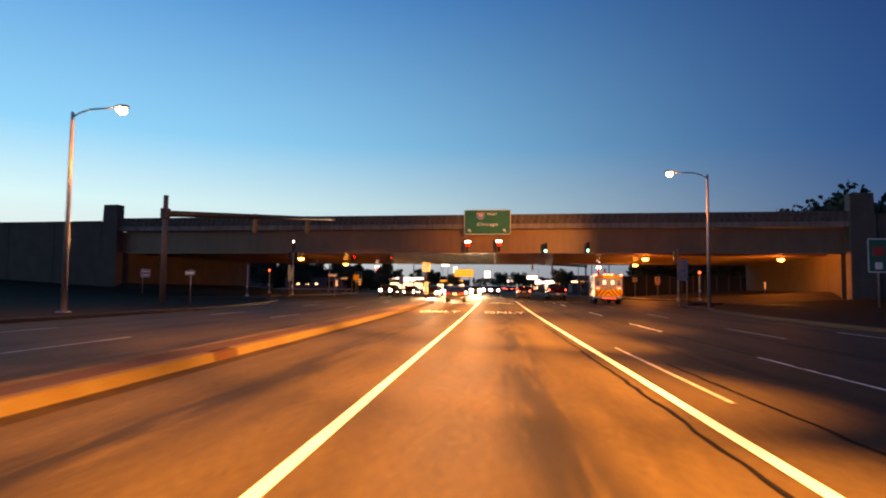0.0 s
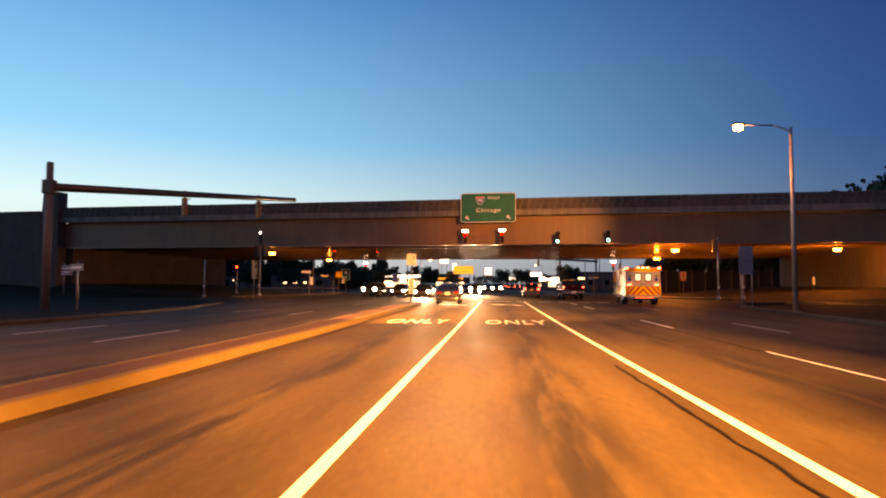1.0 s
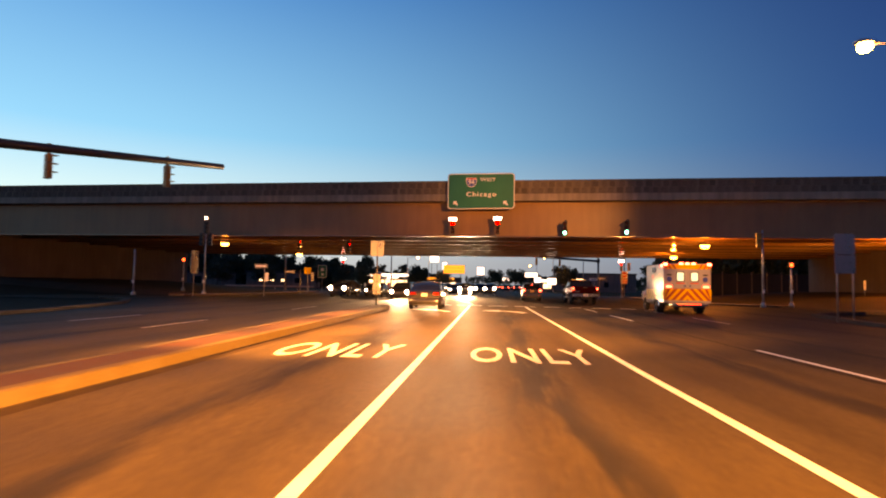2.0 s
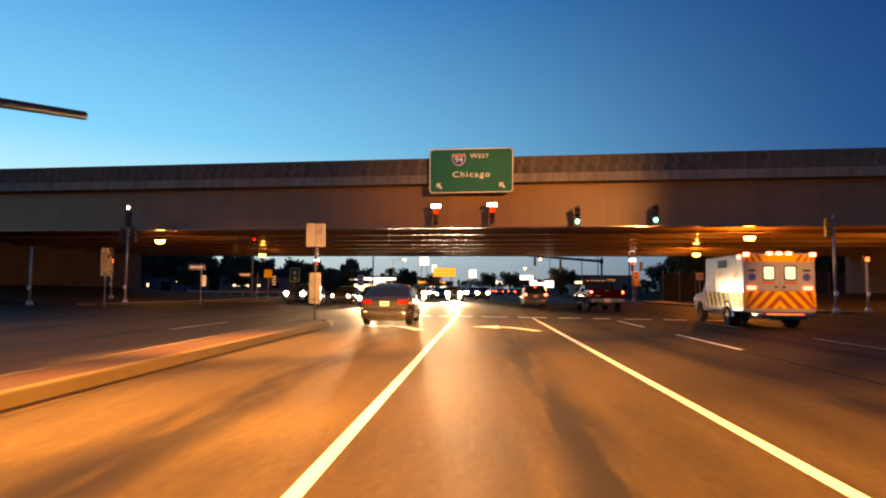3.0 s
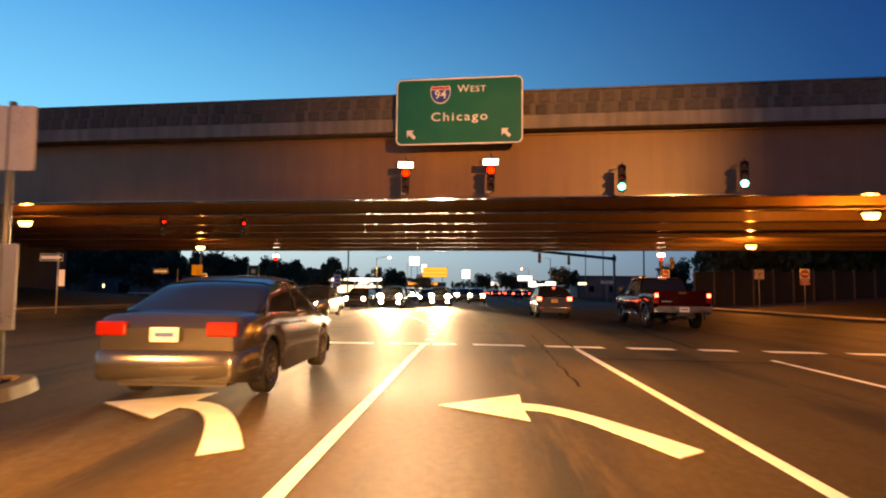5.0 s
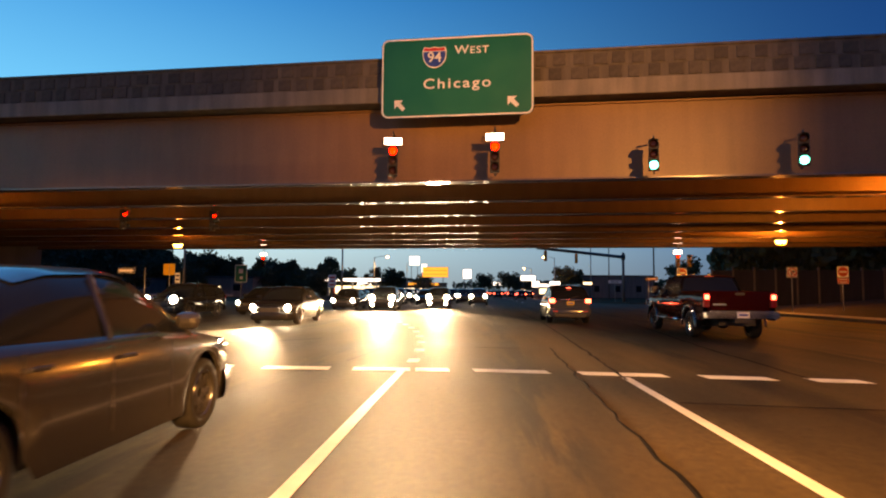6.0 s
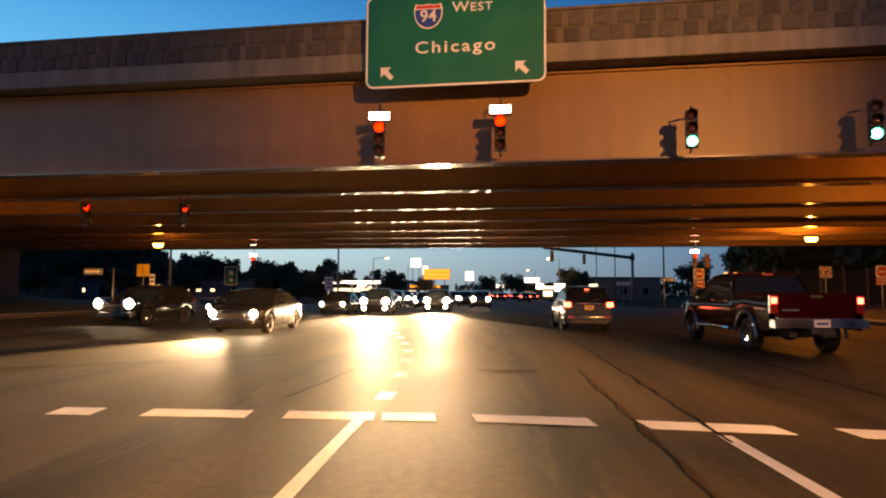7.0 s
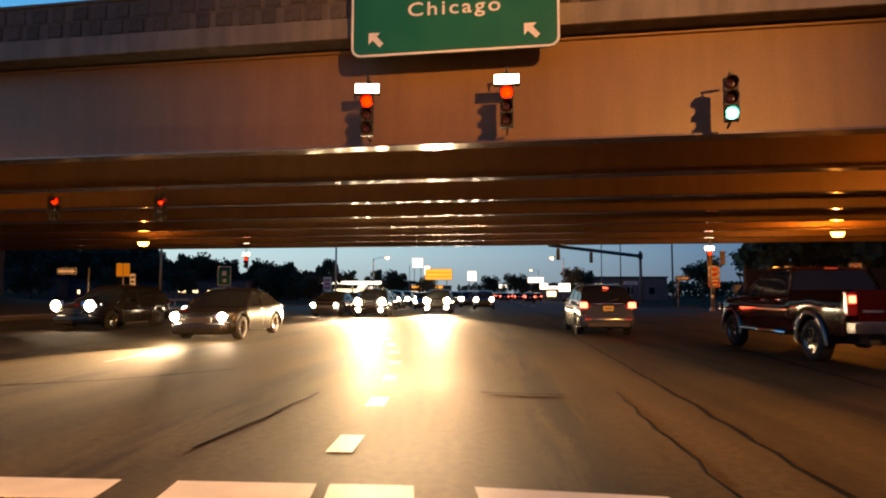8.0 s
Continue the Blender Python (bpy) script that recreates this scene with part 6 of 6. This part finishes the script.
# ---- trees ----
def tree(name, label, m, height, spread, seed, leaves=2600):
    rng = random.Random(seed)
    t = thing(name, label, "tree", m, group="dark trees behind the junction")
    bm = bmesh.new()
    tube(bm, (0, 0, -0.3), (0.1, 0, height * 0.55), 0.03 * height, 0.012 * height, n=9)
    clumps = []
    for i in range(11):
        a = rng.uniform(0, 6.28)
        z0 = height * rng.uniform(0.28, 0.5)
        rr = spread * rng.uniform(0.35, 0.85)
        tip = Vector((rr * math.cos(a), rr * math.sin(a), height * rng.uniform(0.45, 0.92)))
        tube(bm, (0.05, 0, z0), tip, 0.009 * height, 0.003 * height, n=6)
        clumps.append((tip, spread * rng.uniform(0.25, 0.5)))
    clumps.append((Vector((0, 0, height * 0.85)), spread * 0.4))
    part("trunk", bm, BARK, t)
    verts, faces = [], []
    for i in range(leaves):
        c, r = clumps[rng.randrange(len(clumps))]
        d = Vector((rng.gauss(0, 1), rng.gauss(0, 1), rng.gauss(0, 0.8))).normalized() * r * rng.uniform(0.35, 1.1)
        p = c + d
        s = 0.055 * spread * rng.uniform(0.5, 1.3)
        e = Euler((rng.uniform(0, 6.3), rng.uniform(0, 6.3), rng.uniform(0, 6.3))).to_matrix()
        k = len(verts)
        for q in ((-1, -.6, 0), (0.9, -.7, .2), (1.1, .5, 0), (-.2, 1.1, .25), (-1.1, .4, 0)):
            verts.append(p + e @ (Vector(q) * s))
        faces.append((k, k + 1, k + 2, k + 3, k + 4))
    me = bpy.data.meshes.new("crown")
    me.from_pydata(verts, [], faces)
    me.materials.append(LEAF)
    cr = new("crown", me)
    cr.parent = t
    return t


trees = [tree("tree", "broad dark tree against the dusk sky", pose(-66, 205, 0), 10, 4.6, 3), tree("tree", "uneven dark tree against the dusk sky", pose(-35.5, 200, 0), 9.6, 3.4, 8), tree("tree", "low spreading dark tree against the dusk sky", pose(8, 225, 0), 6.2, 3.4, 15)]
rng = random.Random(41)
spots = [(0, -94, 206, 1.25), (0, -86, 190, 1.1), (1, -78, 200, 1.15), (0, -73, 190, 0.95), (1, -58, 195, 0.95), (0, -52, 205, 0.9), (1, -46, 200, 0.95), (2, -41, 190, 1.0), (1, -28, 215, 0.85), (2, -22, 210, 1.05), (2, -17, 240, 0.9), (2, 2, 300, 1.2), (2, 14, 235, 0.9), (2, 21.5, 205, 1.1),
         (0, 40, 175, 0.75), (0, 46, 165, 0.95), (1, 53, 160, 1.15), (0, 60, 150, 1.2), (1, 68, 145, 1.4), (0, 78, 150, 1.5), (0, 52, 128, 1.0), (1, 60, 124, 1.1), (0, 72, 128, 1.3), (0, 88, 130, 1.5), (0, -104, 170, 1.2), (1, -96, 150, 1.1), (0, -88, 160, 1.0), (0, -116, 150, 1.4), (2, -70, 150, 0.9), (2, -62, 158, 0.9), (2, -54, 165, 0.8), (2, -80, 148, 1.0),
         (0, 57, 112, 1.72), (1, 64, 114, 1.78), (0, 71, 116, 1.75), (0, 80, 116, 1.8), (0, 90, 118, 1.8), (0, -100, 190, 1.3), (0, -108, 200, 1.4), (1, -112, 185, 1.4), (0, -92, 178, 1.15), (1, -82, 182, 1.1), (0, -64, 190, 0.9), (1, -70, 200, 1.05), (1, -50, 192, 0.85), (0, -120, 175, 1.4), (0, -104, 140, 1.1), (1, -94, 135, 1.0), (2, -32, 172, 0.8), (2, -44, 176, 0.9)]
for k, x, y, s in spots:
    c = copy_thing(trees[k], pose(x, y, -0.1, 0, 0, rng.uniform(0, 360)))
    c.scale = (s, s, s * rng.uniform(0.92, 1.08))


def woods(name, label, x0, x1, y0, y1, height, count, size, gap=None):
    """A dense band of uneven woodland, made of leaf clumps only."""
    verts, faces = [], []
    for i in range(count):
        x = rng.uniform(x0, x1)
        y = rng.uniform(y0, y1)
        h = height * (1 + 0.3 * noise.noise(Vector((x * 0.06, y0, 0))) + 0.28 * noise.noise(Vector((x * 0.23, 4, y0))) + 0.1 * noise.noise(Vector((x * 0.9, 7, 0))))
        if gap and gap[0] < x < gap[1]:
            y += 330
            h *= 1.5
        p = Vector((x, y, h * rng.random() ** 0.7))
        s = size * rng.uniform(0.6, 1.4)
        e = Euler((rng.uniform(0, 6.3), rng.uniform(0, 6.3), rng.uniform(0, 6.3))).to_matrix()
        k = len(verts)
        for q in ((-1, -.6, 0), (0.9, -.7, .2), (1.1, .5, 0), (-.2, 1.1, .25), (-1.1, .4, 0)):
            verts.append(p + e @ (Vector(q) * s))
        faces.append((k, k + 1, k + 2, k + 3, k + 4))
    me = bpy.data.meshes.new(name)
    me.from_pydata(verts, [], faces)
    me.materials.append(LEAF)
    return tagged(new(name, me), label, "woods", kind="stuff")


woods("far_woods", "line of dark woods closing the far view", -170, 170, 322, 338, 6.5, 9000, 0.65, (-24, 22))
woods("roadside_woods", "dense dark woodland behind the far junction", -130, -34, 212, 222, 7.0, 9000, 0.55)
woods("roadside_woods", "dense dark thicket behind the noise wall", 27, 85, 122, 127, 7.5, 7000, 0.42)

woods("roadside_woods", "tall dark woodland closing the view beside the ramp", -190, -90, 214, 226, 14, 9000, 0.8)


# ---- buildings and lit signs along the far road ----
def building(name, label, at, w, d, h, wall, windows, sign=None, lit=WINDOW_ON):
    t = thing(name, label, "building", pose(*at))
    bm = bmesh.new()
    box(bm, (0, d / 2, h / 2), (w, d, h))
    part("wall", bm, wall, t)
    bm = bmesh.new()
    box(bm, (0, d / 2, h + 0.15), (w + 0.5, d + 0.5, 0.35), bevel=0.04)
    part("roof", bm, ROOF_DARK, t)
    for x, z, ww, hh, on in windows:
        bm = bmesh.new()
        box(bm, (x, -0.03, z), (ww, 0.1, hh))
        wi = part("window", bm, lit if on else GLASS_DARK, t)
        bm = bmesh.new()
        ring_plate(bm, ww + 0.16, hh + 0.16, 0.02, 0.09, -0.1, 0.0)
        bmesh.ops.translate(bm, verts=bm.verts, vec=(x, 0, z))
        part("frame", bm, DARK_STEEL, wi)
    if sign is not None:
        x, z, ww, hh, ma = sign
        bm = bmesh.new()
        box(bm, (x, -0.2, z), (ww, 0.3, hh), bevel=0.03)
        part("fascia_sign", bm, ma, t, "glowing fascia sign")
    return t


building("shop", "low shop with a glowing white front on the far road", (-47, 262, 0), 26, 10, 4.2, WALL_TAN, [(-8, 1.7, 5, 2.2, True), (-1, 1.7, 5, 2.2, True), (6, 1.7, 5, 2.2, True)], (0, 3.9, 22, 1.2, SHOP_ON))
building("warehouse", "plain grey flat-roofed building behind the far verge", (33.5, 204, 0), 17, 12, 5.2, WALL_GREY, [(-5, 2.2, 1.2, 1.4, False), (0, 2.2, 1.2, 1.4, False), (5, 2.2, 1.2, 1.4, False)])
building("workshop", "low dark building with a few lit windows among trees", (-52, 170, 0), 16, 9, 3.6, WALL_GREY, [(-4, 1.8, 1.4, 0.5, True), (-1.5, 1.8, 1.0, 0.5, True), (1.2, 1.8, 0.8, 0.5, True), (5, 1.8, 1.6, 1.2, False)])
building("garage", "low dark building with two small lit windows among trees", (-76, 176, 0), 14, 9, 3.4, WALL_GREY, [(-4, 1.7, 0.5, 0.8, True), (3, 2.4, 0.4, 0.4, True), (0.5, 1.4, 2.4, 2.2, False)])
building("house", "small dark house behind the trees", (-88, 172, 0), 12, 9, 4.2, WALL_TAN, [(-3, 1.8, 1.2, 1.2, False), (2, 1.8, 1.2, 1.2, False)])
building("shop", "low shop with a glowing sign on the far side", (20, 262, 0), 16, 10, 4.0, WALL_GREY, [(-4, 1.6, 3, 1.8, True), (2, 1.6, 3, 1.8, True)], (0, 3.6, 9, 0.9, SHOP_ON))
building("restaurant", "low building with warm lit windows on the far road", (-22, 300, 0), 18, 10, 4.5, WALL_TAN, [(-5, 1.8, 3, 1.6, True), (0, 1.8, 3, 1.6, True), (5, 1.8, 3, 1.6, True)], (0, 4.2, 12, 0.9, SHOP_YELLOW))

# filling station canopy
fs = thing("filling_station", "filling station canopy with a glowing white edge on slim columns", "filling station", pose(-31.5, 200, 0))
bm = bmesh.new()
box(bm, (0, 5, 4.0), (15.5, 10, 0.5), bevel=0.05)
part("canopy", bm, PAINT_WHITE, fs)
bm = bmesh.new()
box(bm, (0, -0.02, 4.0), (15.5, 0.1, 0.62))
part("canopy_edge", bm, SHOP_ON, fs, "glowing white canopy edge")
for x in (-5, 0, 5):
    bm = bmesh.new()
    box(bm, (x, 5, 3.72), (2.2, 5, 0.06))
    part("canopy_light", bm, SHOP_ON, fs)
for x in (-6, 0, 6):
    bm = bmesh.new()
    box(bm, (x, 5, 1.9), (0.4, 0.4, 3.8), bevel=0.02)
    part("column", bm, PAINT_WHITE, fs)
    bm = bmesh.new()
    box(bm, (x + 1.2, 5, 0.9), (0.8, 0.6, 1.8), bevel=0.04)
    part("fuel_pump", bm, SIGN_RED, fs)
bm = bmesh.new()
box(bm, (0, 11.5, 1.6), (12, 0.2, 2.0))
part("kiosk_window", bm, WINDOW_ON, fs)


def pylon(label, at, z, w, h, face, bars=None):
    t = thing("pylon_sign", label, "sign", pose(*at), group="lit signs on the far road")
    for s in (-1, 1):
        bm = bmesh.new()
        tube(bm, (s * w * 0.3, 0, -0.1), (s * w * 0.3, 0, z), 0.09, n=8)
        part("post", bm, DARK_STEEL, t)
    bm = bmesh.new()
    box(bm, (0, 0, z), (w, 0.4, h), bevel=0.05)
    part("sign_box", bm, DARK_STEEL, t)
    bm = bmesh.new()
    box(bm, (0, -0.21, z), (w - 0.15, 0.03, h - 0.15))
    f = part("sign_face", bm, face, t, "glowing sign face")
    for x, zz, ww, hh in bars or ():
        bm = bmesh.new()
        box(bm, (x, -0.235, z + zz), (ww, 0.02, hh))
        part("legend_bar", bm, SIGN_BLACK, f)
    return t


pylon("yellow lit roadside sign with dark lines of legend", (-10.5, 200, 0), 5.9, 6.2, 2.5, SHOP_YELLOW, [(0, 0.4, 5.8, 0.08), (0, -0.5, 5.8, 0.08)])
pylon("square white lit roadside sign with two dark marks", (-2.85, 200, 0), 5.5, 2.1, 2.3, SHOP_ON, [(-0.4, 0.5, 0.25, 0.35), (0.4, 0.5, 0.25, 0.35)])
pylon("broad white lit billboard on dark posts", (11.6, 200, 0), 4.6, 3.6, 1.3, SHOP_ON, [(-0.6, 0.2, 1.6, 0.12), (0.3, -0.2, 2.0, 0.12)])
pylon("lower white lit panel sign on dark posts", (13.4, 200, 0), 3.2, 1.9, 1.5, SHOP_ON)
pylon("square white lit sign on dark posts", (15.4, 180, 0), 2.7, 2.3, 1.7, SHOP_ON)
pylon("tall white lit pylon sign", (-20.8, 252, 0), 11.2, 3.4, 3.0, SHOP_ON)
pylon("white lit sign on dark posts", (-13.6, 205, 0), 7.0, 1.4, 2.2, SHOP_ON)
pylon("small white lit sign on a post", (5.4, 230, 0), 3.6, 2.6, 1.1, SHOP_ON)
pylon("small lit roadside sign", (23.8, 190, 0), 3.3, 2.0, 0.7, WINDOW_ON)
pylon("lit green-white roadside sign", (-26.0, 190, 0), 3.4, 1.8, 1.0, SHOP_ON)

# far street lamps and utility poles
for x, y, dx, h in ((-19.6, 166, 2.4, 7.6), (17.6, 198, -2.4, 9.4), (18.2, 266, -2.4, 9.4), (-21, 232, 2.4, 9.4)):
    street_lamp((x, y, 0), dx, h, "far street lamp glowing orange", share=0.08)


def utility_pole(at, h, arm, pale=False):
    t = thing("utility_pole", "pale slim pole beside the far road" if pale else "dark utility pole with a short crossarm", "utility pole", pose(*at), group="poles on the far road")
    bm = bmesh.new()
    tube(bm, (0, 0, -0.1), (0, 0, h), 0.14, 0.1, n=9)
    part("pole", bm, GALV if pale else BARK, t)
    if arm:
        bm = bmesh.new()
        box(bm, (0, 0, h - 0.6), (2.2, 0.1, 0.12))
        part("crossarm", bm, BARK, t)
    return t


utility_pole((26.0, 198, 0), 13.2, False, True)
utility_pole((30.4, 199, 0), 13.4, True)
utility_pole((27.0, 150, 0), 12, True)
utility_pole((-17.9, 131, 0), 8.2, False, True)
utility_pole((-33.5, 120, 0), 9.0, False, True)

# ---- noise wall on the far side: panels and posts ----
nw = thing("noise_wall", "grey panelled noise wall behind the junction", "wall", pose(24, 118, 0, 0, 0, -3))
bm = bmesh.new()
box(bm, (0, 0, 0), (1.94, 0.1, 3.7), bevel=0.015)
panel_mesh = mesh_of("panel", bm, FENCE_WOOD)
bm = bmesh.new()
box(bm, (0, 0, 0), (0.2, 0.22, 4.1), bevel=0.02)
post_mesh = mesh_of("post", bm, WALL_OLD)
for i in range(22):
    shared("panel", panel_mesh, nw, (1.0 + 2.1 * i, 0, 1.85 + 0.03 * (i % 3)))
    shared("post", post_mesh, nw, (-0.05 + 2.1 * i, 0, 2.0))

# guard rail behind the far left verge
gr = thing("guard_rail", "galvanised guard rail along the far verge", "guard rail", pose(-47, 128, 0))
bm = bmesh.new()
loft(bm, [[(x, 0.0, 0.5), (x, -0.06, 0.56), (x, 0, 0.62), (x, -0.06, 0.68), (x, 0, 0.74)] for x in (0, 8, 16)], smooth=False)
part("rail", bm, GALV, gr)
for i in range(8):
    bm = bmesh.new()
    box(bm, (1 + 2 * i, 0.08, 0.35), (0.1, 0.12, 0.75))
    part("rail_post", bm, GALV, gr)

# ---- raised blocks of the parapet: rough dark stones on a smoother ground, two courses ----
stone_meshes = []
for w, h in ((0.46, 0.43), (0.4, 0.43), (0.5, 0.4)):
    bm = bmesh.new()
    box(bm, (0, 0, 0), (w, 0.07, h), bevel=0.014)
    for v in bm.verts:
        v.co += Vector((0.012, 0.008, 0.012)) * noise.noise(v.co * 9 + Vector((w * 50, 0, h * 30)))
    stone_meshes.append(mesh_of("block", bm, LINER))
rng = random.Random(5)
for row, z in enumerate((9.34, 9.85)):
    for i in range(int((U1 - U0 - 1) / 0.7)):
        u = U0 + 0.6 + 0.7 * i + rng.uniform(-0.05, 0.05) + 0.16 * row
        shared("block", stone_meshes[rng.randrange(3)], bridge, (u, -0.425, z + rng.uniform(-0.02, 0.02)))
bm = bmesh.new()
box(bm, ((U0 + U1) / 2, -0.435, 9.595), (U1 - U0, 0.03, 0.03))
part("course_joint", bm, CONCRETE_DARK, bridge)
